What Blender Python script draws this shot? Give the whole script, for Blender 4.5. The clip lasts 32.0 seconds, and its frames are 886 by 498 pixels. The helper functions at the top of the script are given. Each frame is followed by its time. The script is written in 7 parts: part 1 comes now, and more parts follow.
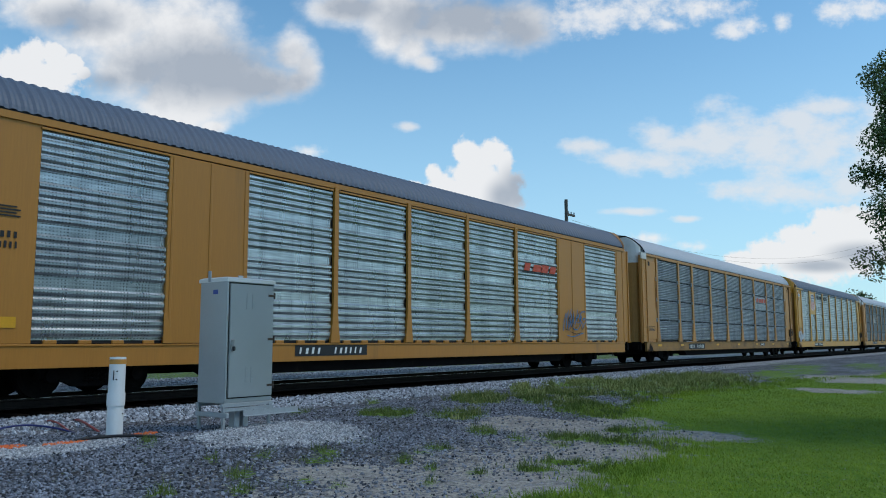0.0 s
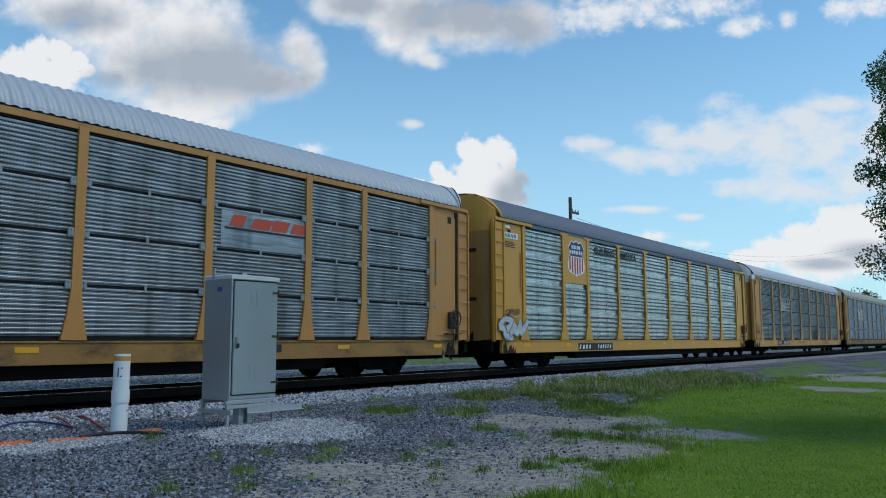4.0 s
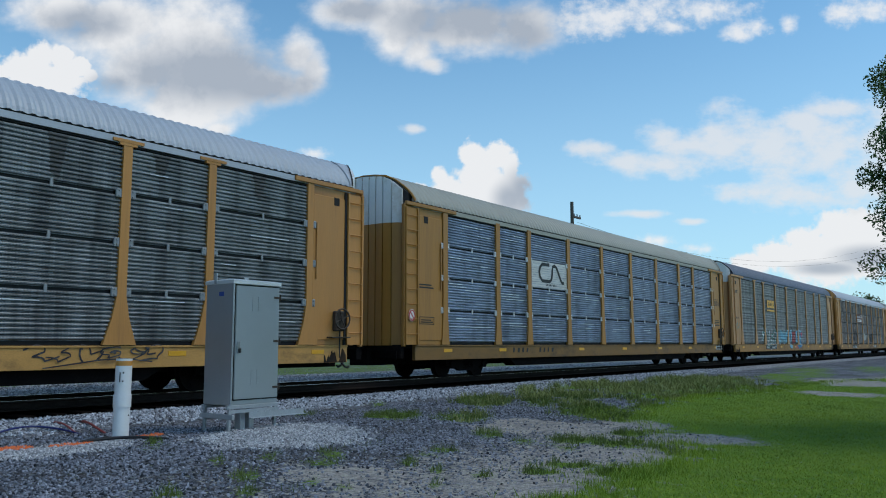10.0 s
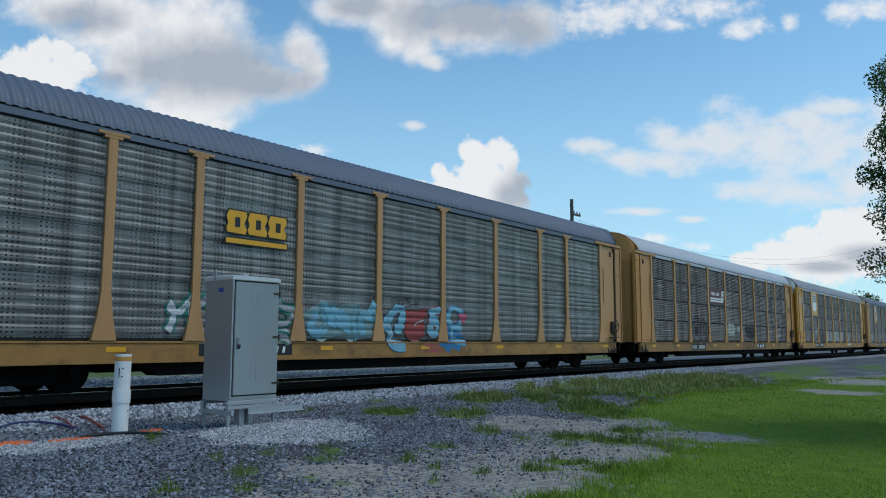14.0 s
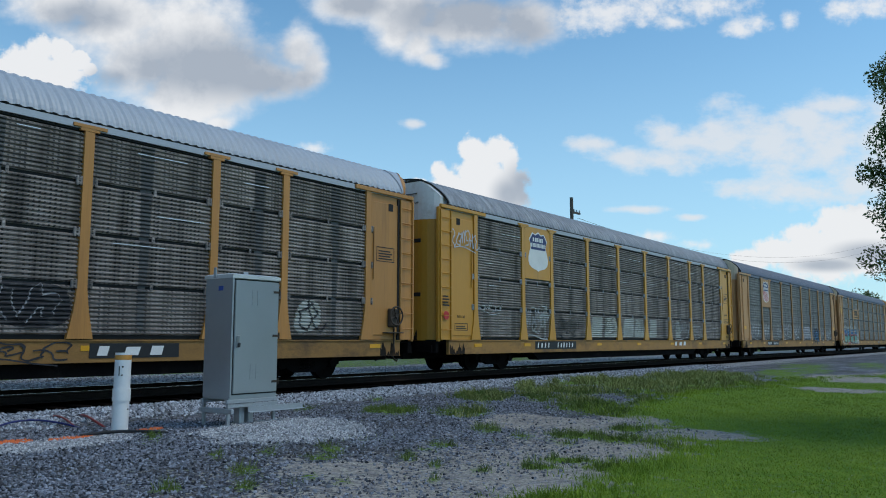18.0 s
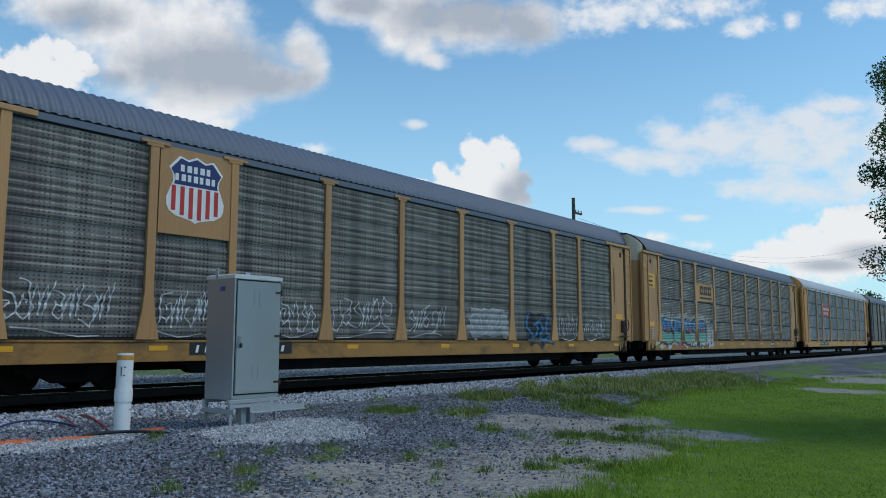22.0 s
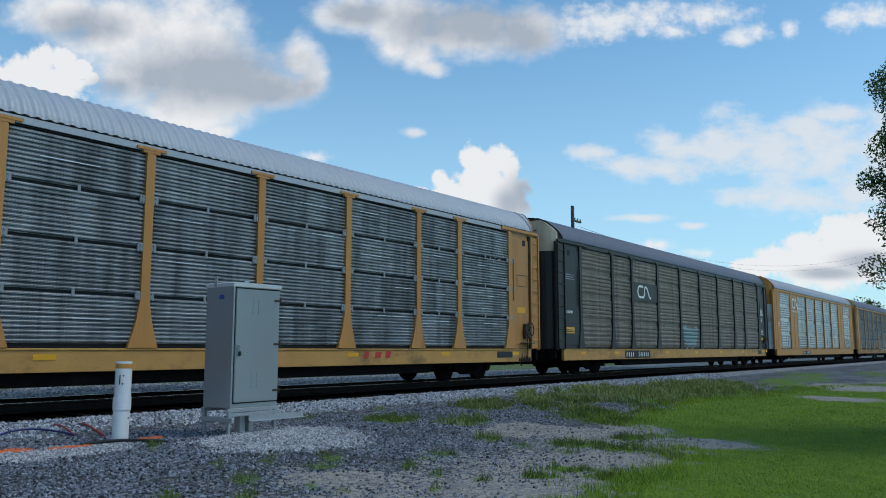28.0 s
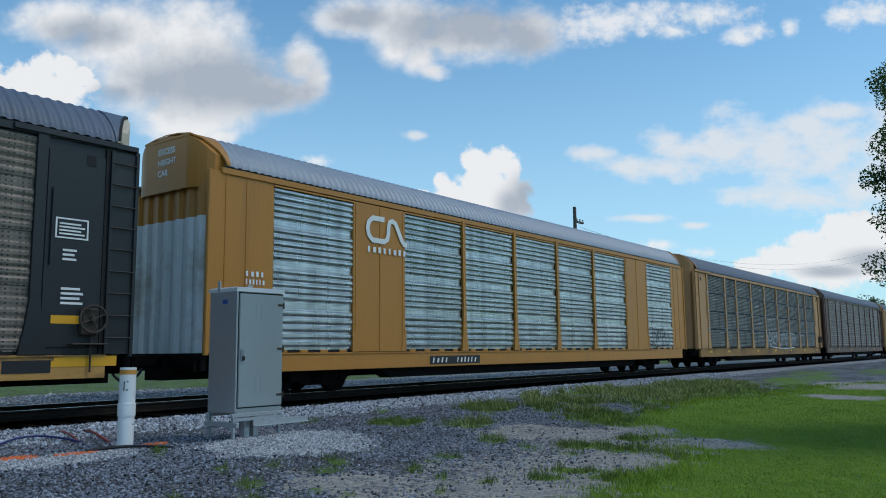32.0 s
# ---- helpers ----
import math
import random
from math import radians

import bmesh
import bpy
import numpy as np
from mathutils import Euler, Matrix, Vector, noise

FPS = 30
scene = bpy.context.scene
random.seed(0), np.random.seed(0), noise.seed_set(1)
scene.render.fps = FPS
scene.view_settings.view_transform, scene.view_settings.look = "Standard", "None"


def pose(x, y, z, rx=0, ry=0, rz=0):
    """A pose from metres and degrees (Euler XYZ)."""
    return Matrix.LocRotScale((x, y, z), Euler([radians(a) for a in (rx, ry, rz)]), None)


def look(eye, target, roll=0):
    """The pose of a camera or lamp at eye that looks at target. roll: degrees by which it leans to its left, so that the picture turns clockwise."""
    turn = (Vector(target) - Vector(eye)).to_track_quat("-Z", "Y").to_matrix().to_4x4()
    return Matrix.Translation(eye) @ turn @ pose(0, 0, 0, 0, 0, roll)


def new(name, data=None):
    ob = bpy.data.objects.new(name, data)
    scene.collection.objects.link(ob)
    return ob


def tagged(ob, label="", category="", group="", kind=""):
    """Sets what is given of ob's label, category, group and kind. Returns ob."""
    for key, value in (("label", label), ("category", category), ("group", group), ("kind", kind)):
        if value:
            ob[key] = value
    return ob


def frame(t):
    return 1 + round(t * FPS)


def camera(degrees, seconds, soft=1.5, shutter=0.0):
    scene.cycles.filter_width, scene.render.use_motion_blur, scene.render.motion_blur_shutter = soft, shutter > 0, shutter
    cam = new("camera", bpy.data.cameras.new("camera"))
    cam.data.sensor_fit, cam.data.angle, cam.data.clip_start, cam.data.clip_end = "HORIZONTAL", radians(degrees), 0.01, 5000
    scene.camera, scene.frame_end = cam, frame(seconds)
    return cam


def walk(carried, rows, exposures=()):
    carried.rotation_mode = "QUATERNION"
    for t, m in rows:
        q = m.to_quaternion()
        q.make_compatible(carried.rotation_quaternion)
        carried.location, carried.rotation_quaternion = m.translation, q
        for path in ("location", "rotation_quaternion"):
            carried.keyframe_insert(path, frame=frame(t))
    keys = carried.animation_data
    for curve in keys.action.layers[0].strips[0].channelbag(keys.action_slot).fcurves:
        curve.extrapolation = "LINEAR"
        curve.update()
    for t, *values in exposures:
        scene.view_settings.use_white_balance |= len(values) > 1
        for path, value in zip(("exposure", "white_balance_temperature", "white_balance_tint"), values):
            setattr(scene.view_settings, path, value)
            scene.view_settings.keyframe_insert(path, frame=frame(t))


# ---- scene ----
# ======================================================================
# camera: held in the hand on the lawn, almost still
# ======================================================================
EYE = Vector((0.0, 0.0, 1.55))
cam = camera(58.494, 32.0, soft=1.0, shutter=0.0)


def aim(yaw, pitch, roll):
    """Camera pose from yaw (to the left of +y), pitch and roll in degrees."""
    a, b = radians(yaw), radians(pitch)
    way = Vector((-math.sin(a) * math.cos(b), math.cos(a) * math.cos(b), math.sin(b)))
    return look(EYE, EYE + way * 10.0, roll)


PATH = [
    (0.0, -52.440, 6.763, -0.225),
    (0.5, -52.413, 6.697, -0.227),
    (1.0, -52.399, 6.631, -0.174),
    (1.5, -52.248, 6.465, -0.252),
    (2.0, -52.248, 6.624, -0.269),
    (2.5, -52.277, 6.767, -0.164),
    (3.0, -52.117, 6.710, -0.206),
    (3.5, -52.098, 6.585, -0.152),
    (5.5, -52.315, 6.805, 0.228),
    (6.0, -51.899, 6.864, 0.102),
    (6.5, -51.855, 6.863, -0.096),
    (7.0, -51.989, 6.957, -0.231),
    (7.5, -51.902, 6.924, -0.141),
    (8.0, -51.983, 6.696, -0.137),
    (8.5, -51.947, 6.725, -0.203),
    (9.0, -51.995, 6.896, -0.226),
    (9.5, -52.047, 6.904, -0.194),
    (10.0, -52.031, 6.930, -0.114),
    (10.5, -52.015, 6.933, 0.034),
    (11.0, -52.064, 6.975, -0.016),
    (11.5, -52.093, 7.034, -0.148),
    (12.0, -51.969, 7.169, -0.117),
    (12.5, -51.954, 7.194, -0.046),
    (13.0, -52.064, 6.822, 0.004),
    (13.5, -52.099, 6.627, 0.101),
    (14.0, -52.059, 6.701, 0.110),
    (14.5, -52.122, 6.808, 0.076),
    (16.5, -51.926, 6.654, 0.180),
    (17.0, -51.983, 6.690, 0.052),
    (17.5, -52.128, 6.642, 0.005),
    (18.0, -52.072, 6.575, 0.058),
    (18.5, -52.139, 6.559, 0.144),
    (19.0, -52.119, 6.578, 0.154),
    (19.5, -52.124, 6.634, 0.057),
    (20.0, -52.081, 6.656, 0.026),
    (20.5, -52.014, 6.659, 0.050),
    (21.0, -52.018, 6.480, 0.051),
    (21.5, -52.030, 6.425, 0.055),
    (22.0, -51.939, 6.609, 0.082),
    (22.5, -51.945, 6.899, 0.046),
    (23.0, -52.034, 6.923, 0.179),
    (23.5, -51.923, 6.816, 0.549),
    (24.0, -51.940, 6.739, 0.628),
    (24.5, -51.926, 6.770, 0.444),
    (25.0, -51.992, 6.933, 0.339),
    (25.5, -51.919, 7.127, 0.484),
    (27.5, -52.026, 7.063, 0.203),
    (28.0, -52.000, 7.191, 0.051),
    (28.5, -51.933, 7.076, -0.229),
    (29.0, -51.961, 7.021, -0.060),
    (29.5, -51.912, 7.163, -0.125),
    (30.0, -51.786, 7.280, -0.365),
    (30.5, -51.839, 7.332, -0.398),
    (31.0, -51.669, 7.364, -0.547),
    (31.5, -51.649, 7.408, -0.510),
    (32.0, -51.815, 7.375, -0.579),
]
walk(cam, [(t, aim(a, b, c)) for t, a, b, c in PATH])

# ======================================================================
# the plan in numbers (metres)
# ======================================================================
RAIL_Z = 0.543            # top of the rail
SIDE_Y = 14.438           # near side of the train
TRACK_Y = SIDE_Y + 1.52   # middle of the track
PITCH = 28.4              # from coupler to coupler, before the cars are lengthened
FIRST = -160.784          # where the first car begins at 16 s
SKEW = 0.0197             # the track's slant across the lawn's axes
LONG, TALL = 1.0642, 1.022
# how far each car stands off its place in the row: slack in the couplers
SLACK = (0.05, 0.0, -0.02, -0.08, 0.15, 0.11, 0.13, -0.11, -0.05, -0.22, -0.11, -0.25, -0.05, 0.0, 0.0, 0.0)


def run(t):
    """How far the train has gone since 16 s."""
    u = (t - 16.0) / 16.0
    return 10.47269 * (t - 16.0) + 0.210711 * 16.0 * u * u + 0.0063213 * 16.0 * u ** 3


def car_pose(n, t):
    x = LONG * (FIRST + (n + 0.5) * PITCH + SLACK[n] - run(t))
    return pose(x, TRACK_Y + SKEW * x, RAIL_Z, 0, 0, math.degrees(math.atan(SKEW)))

# ======================================================================
# sky, sun, exposure
# ======================================================================
SUN_AZ, SUN_EL = 150.0, 56.0   # degrees: to the right of +y, above the horizon


def sun_way():
    a, e = radians(SUN_AZ), radians(SUN_EL)
    return Vector((math.sin(a) * math.cos(e), math.cos(a) * math.cos(e), math.sin(e)))


# clouds over the train: middle and half-size of each swell, in a plane square to one line of sight
SKY_VIEW = (-51.939, 6.609, 0.082)
HEAPS = [(76, 92, 27, 28), (112, 94, 24, 26), (28, 112, 40, 32), (142, 108, 22, 20), (70, 135, 90, 40), (165, 124, 14, 12), (-30, 130, 60, 50),
         (838, 268, 24, 26), (884, 272, 24, 26), (905, 292, 14, 30), (858, 310, 52, 48), (780, 306, 15, 16), (800, 328, 40, 24), (745, 326, 18, 10), (890, 340, 50, 42),
         (1485, 398, 42, 30), (1535, 395, 40, 34), (1430, 424, 44, 28), (1378, 445, 38, 24), (1330, 462, 40, 18), (1480, 450, 110, 50), (1600, 420, 60, 60)]
MASS = [(110, 12, 90, 34), (215, 40, 110, 62), (245, 112, 72, 60), (330, 70, 110, 95), (390, 120, 95, 62), (330, 168, 85, 55), (330, 205, 66, 26), (480, 140, 75, 30), (390, 220, 26, 14),
        (532, 88, 32, 36), (556, 115, 24, 34), (540, 140, 22, 24), (630, 10, 66, 28), (720, 20, 70, 50), (705, 62, 34, 34), (745, 85, 34, 26), (766, 104, 24, 16), (830, 40, 110, 44), (930, 40, 60, 40)]
PUFFS = [(1020, 32, 44, 26), (1075, 24, 66, 30), (1150, 16, 60, 30), (1195, 40, 26, 14), (1250, 8, 70, 22), (1312, 54, 26, 14), (1345, 42, 26, 16), (1400, 32, 15, 18), (1500, 18, 36, 22), (1545, 10, 40, 20), (1166, 420, 34, 10), (1235, 434, 30, 9), (560, 264, 30, 11)]
SHEETS = [(1055, 256, 42, 13), (1110, 280, 50, 18), (1180, 285, 90, 22), (1215, 250, 66, 26), (1285, 240, 74, 48), (1380, 250, 90, 52), (1430, 215, 50, 34), (1490, 255, 90, 60), (1560, 240, 60, 70), (1340, 334, 62, 18), (1430, 338, 90, 24), (1530, 335, 80, 28), (1130, 372, 46, 7), (1228, 386, 26, 6), (1480, 190, 60, 16), (735, 220, 22, 8)]
GREY = [(400, 118, 140, 62), (320, 120, 110, 50), (480, 145, 100, 34), (850, 24, 130, 50), (760, 30, 80, 40), (930, 55, 60, 34), (640, 10, 60, 24), (150, 30, 80, 30), (930, 335, 34, 44), (905, 345, 30, 30), (1540, 450, 60, 20), (1470, 470, 60, 12), (200, 140, 40, 20)]


def build_sky():
    world = bpy.data.worlds.new("sky")
    scene.world = world
    world.use_nodes = True
    nt = world.node_tree
    nt.nodes.clear()
    N, L = nt.nodes.new, nt.links.new

    def link(v, socket):
        if isinstance(v, (int, float, tuple)):
            socket.default_value = v
        else:
            L(v, socket)

    def calc(op, a, b=0.0, c=0.0):
        n = N("ShaderNodeMath")
        n.operation = op
        for i, v in enumerate((a, b, c)):
            link(v, n.inputs[i])
        return n.outputs[0]

    def vec(op, a, b=(0, 0, 0), c=(0, 0, 0), out=0):
        n = N("ShaderNodeVectorMath")
        n.operation = op
        for i, v in enumerate((a, b, c)):
            link(v, n.inputs[i])
        return n.outputs[out]

    def smooth(v, a, b):
        n = N("ShaderNodeMapRange")
        n.interpolation_type = "SMOOTHSTEP"
        n.inputs["From Min"].default_value, n.inputs["From Max"].default_value = a, b
        L(v, n.inputs["Value"])
        return n.outputs[0]

    def tex(v, scale, detail, rough=0.55, distort=0.0):
        n = N("ShaderNodeTexNoise")
        n.inputs["Scale"].default_value, n.inputs["Detail"].default_value = scale, detail
        n.inputs["Roughness"].default_value, n.inputs["Distortion"].default_value = rough, distort
        L(v, n.inputs["Vector"])
        return n.outputs[0]

    def blend(f, a, b):
        n = N("ShaderNodeMix")
        n.data_type = "RGBA"
        link(f, n.inputs["Factor"])
        for key, v in (("A", a), ("B", b)):
            link((*v, 1.0) if isinstance(v, tuple) else v, n.inputs[key])
        return n.outputs["Result"]

    out, bg = N("ShaderNodeOutputWorld"), N("ShaderNodeBackground")
    sky = N("ShaderNodeTexSky")
    sky.sky_type, sky.sun_disc = "NISHITA", False
    sky.sun_elevation, sky.sun_rotation = radians(SUN_EL), radians(SUN_AZ)
    sky.air_density, sky.dust_density, sky.ozone_density = 1.0, 0.4, 2.5
    way = N("ShaderNodeTexCoord").outputs["Generated"]
    m = aim(*SKY_VIEW).to_3x3()
    right, up, ahead = m.col[0], m.col[1], -m.col[2]
    depth = vec("DOT_PRODUCT", way, tuple(ahead), out=1)
    safe = calc("MAXIMUM", depth, 0.05)
    u = calc("DIVIDE", vec("DOT_PRODUCT", way, tuple(right), out=1), safe)
    v = calc("DIVIDE", vec("DOT_PRODUCT", way, tuple(up), out=1), safe)
    put = N("ShaderNodeCombineXYZ")
    L(u, put.inputs[0]), L(v, put.inputs[1])
    plane = put.outputs[0]

    def near(swells, amount):
        least = None
        for cx, cy, rx, ry in swells:
            sx, sy = 1400.0 / rx, 1400.0 / ry
            d = vec("MULTIPLY_ADD", plane, (sx, sy, 0), (-(cx - 784) / rx, (cy - 441) / ry, 0))
            d = vec("LENGTH", d, out=1)
            least = d if least is None else calc("SMOOTH_MIN", least, d, amount)
        return least

    billow, puff, wisp = tex(plane, 9.0, 6, 0.5), tex(plane, 34.0, 5, 0.55), tex(vec("MULTIPLY", plane, (1.0, 1.7, 1.0)), 20.0, 7, 0.6)

    crumb = tex(plane, 85.0, 5, 0.6)

    def bank(swells, join, coarse, mid, fine, bias):
        """1 inside a group of swells, falling outwards, its rim broken by noise at three scales."""
        f = calc("SUBTRACT", 1.0, near(swells, join))
        f = calc("ADD", f, calc("MULTIPLY", calc("SUBTRACT", billow, 0.5), coarse))
        f = calc("ADD", f, calc("MULTIPLY", calc("SUBTRACT", puff, 0.5), mid))
        return calc("ADD", calc("ADD", f, calc("MULTIPLY", calc("SUBTRACT", wisp, 0.5), fine)), bias)

    heaps = calc("ADD", bank(HEAPS, 0.15, 0.5, 1.6, 0.6, 0.10), calc("MULTIPLY", calc("SUBTRACT", crumb, 0.5), 0.7))
    mass = bank(MASS, 0.45, 0.9, 0.7, 1.0, 0.12)
    puffs = calc("ADD", bank(PUFFS, 0.5, 0.9, 1.8, 2.4, -0.1), calc("MULTIPLY", calc("SUBTRACT", crumb, 0.5), 1.3))
    sheets = bank(SHEETS, 0.4, 1.2, 1.0, 2.6, -0.05)
    # the rest of the sky: the same broken cloud, laid out on a flat layer
    part_z = N("ShaderNodeSeparateXYZ")
    L(way, part_z.inputs[0])
    lift = calc("MAXIMUM", calc("ADD", part_z.outputs[2], 0.12), 0.1)
    lay = N("ShaderNodeCombineXYZ")
    L(calc("DIVIDE", part_z.outputs[0], lift), lay.inputs[0])
    L(calc("DIVIDE", part_z.outputs[1], lift), lay.inputs[1])
    rest = calc("MULTIPLY_ADD", tex(lay.outputs[0], 0.9, 8, 0.55, 0.3), 5.0, -2.95)
    inside = calc("MULTIPLY", smooth(depth, 0.55, 0.72), smooth(calc("SUBTRACT", 0.75, v), 0.30, 0.42))
    outside = calc("SUBTRACT", 1.0, inside)
    full = calc("MAXIMUM", smooth(heaps, -0.15, 0.35), smooth(mass, -0.40, 0.65))
    full = calc("MAXIMUM", full, calc("MULTIPLY", smooth(puffs, -0.55, 0.95), 0.9))
    full = calc("MAXIMUM", full, calc("MULTIPLY", smooth(sheets, -0.5, 0.75), 0.82))
    cover = calc("ADD", calc("MULTIPLY", full, inside), calc("MULTIPLY", smooth(rest, -0.35, 0.55), outside))
    # bright tops and rims, grey undersides, faint folds inside
    grey = calc("MULTIPLY", smooth(calc("SUBTRACT", 1.0, near(GREY, 0.4)), -0.55, 0.75), inside)
    grey = calc("MULTIPLY", grey, calc("MULTIPLY_ADD", billow, 0.9, 0.5))
    folds = calc("MULTIPLY", smooth(calc("ADD", calc("MULTIPLY", puff, 0.5), calc("MULTIPLY", billow, 0.5)), 0.56, 0.40), 0.24)
    dull = calc("MINIMUM", calc("ADD", grey, calc("ADD", calc("MULTIPLY", folds, smooth(mass, -0.2, 0.6)), calc("MULTIPLY", smooth(sheets, -0.4, 0.4), 0.16))), 1.0)
    cloud = blend(dull, CLOUD_LIGHT, CLOUD_GREY)
    haze = blend(calc("MULTIPLY", smooth(part_z.outputs[2], 0.46, 0.0), 0.62), vec("MULTIPLY", sky.outputs[0], SKY_TINT), HAZE)
    L(blend(calc("MULTIPLY", cover, 0.96), haze, cloud), bg.inputs["Color"])
    bg.inputs["Strength"].default_value = 0.10
    L(bg.outputs[0], out.inputs["Surface"])


CLOUD_LIGHT, CLOUD_GREY = (8.5, 8.6, 8.75), (4.0, 4.5, 5.25)
SKY_TINT, HAZE = (1.12, 1.60, 1.62), (4.8, 7.2, 9.1)
build_sky()
sun = new("sun", bpy.data.lights.new("sun", "SUN"))
sun.data.energy, sun.data.angle, sun.data.color = 1.0, radians(22), (1.0, 0.92, 0.80)
sun.matrix_basis = look((0, 0, 60), Vector((0, 0, 60)) - sun_way())
scene.view_settings.exposure = 0.0

# ======================================================================
# helpers for meshes
# ======================================================================


def mesh_of(name, bm):
    me = bpy.data.meshes.new(name)
    bm.to_mesh(me)
    bm.free()
    return me


def part(name, data, material, parent, label="", at=None):
    """One mesh object under a thing or under a part."""
    me = mesh_of(name, data) if isinstance(data, bmesh.types.BMesh) else data
    if material is not None and not me.materials:
        me.materials.append(material)
    ob = new(name, me)
    ob.parent = parent
    if at is not None:
        ob.matrix_basis = at
    if label:
        ob["label"] = label
    return ob


def box(bm, x0, x1, y0, y1, z0, z1):
    vs = [bm.verts.new(p) for p in ((x0, y0, z0), (x1, y0, z0), (x1, y1, z0), (x0, y1, z0), (x0, y0, z1), (x1, y0, z1), (x1, y1, z1), (x0, y1, z1))]
    for f in ((0, 3, 2, 1), (4, 5, 6, 7), (0, 1, 5, 4), (1, 2, 6, 5), (2, 3, 7, 6), (3, 0, 4, 7)):
        bm.faces.new([vs[i] for i in f])
    return vs


def boxes(*bs):
    bm = bmesh.new()
    for b in bs:
        box(bm, *b)
    return bm


def bevelled(bm, w, seg=1):
    bmesh.ops.bevel(bm, geom=bm.edges[:], offset=w, segments=seg, affect="EDGES", clamp_overlap=True)
    return bm


def prism(bm, outline, axis, a, b):
    """A solid from a closed outline of 2D points, drawn along x, y or z from a to b."""
    def at(p, h):
        return {"x": (h, p[0], p[1]), "y": (p[0], h, p[1]), "z": (p[0], p[1], h)}[axis]
    lo, hi = [bm.verts.new(at(p, a)) for p in outline], [bm.verts.new(at(p, b)) for p in outline]
    n = len(outline)
    for i in range(n):
        bm.faces.new((lo[i], lo[(i + 1) % n], hi[(i + 1) % n], hi[i]))
    bm.faces.new(lo[::-1])
    bm.faces.new(hi)
    bmesh.ops.recalc_face_normals(bm, faces=bm.faces[:])
    return bm


def tube(bm, a, b, r, n=10, r2=None):
    """A round bar from a to b."""
    a, b = Vector(a), Vector(b)
    q = (b - a).to_track_quat("Z", "Y").to_matrix()
    r2 = r if r2 is None else r2
    ring = [(math.cos(2 * math.pi * k / n), math.sin(2 * math.pi * k / n)) for k in range(n)]
    lo = [bm.verts.new(a + q @ Vector((c * r, s * r, 0))) for c, s in ring]
    hi = [bm.verts.new(b + q @ Vector((c * r2, s * r2, 0))) for c, s in ring]
    for k in range(n):
        f = bm.faces.new((lo[k], lo[(k + 1) % n], hi[(k + 1) % n], hi[k]))
        f.smooth = True
    bm.faces.new([bm.verts.new(v.co) for v in lo[::-1]])
    bm.faces.new([bm.verts.new(v.co) for v in hi])


def thing(name, label, category, at=None, group="", kind=""):
    ob = new(name)
    if at is not None:
        ob.matrix_basis = at
    return tagged(ob, label, category, group, kind)

# ======================================================================
# materials
# ======================================================================
MATS = {}


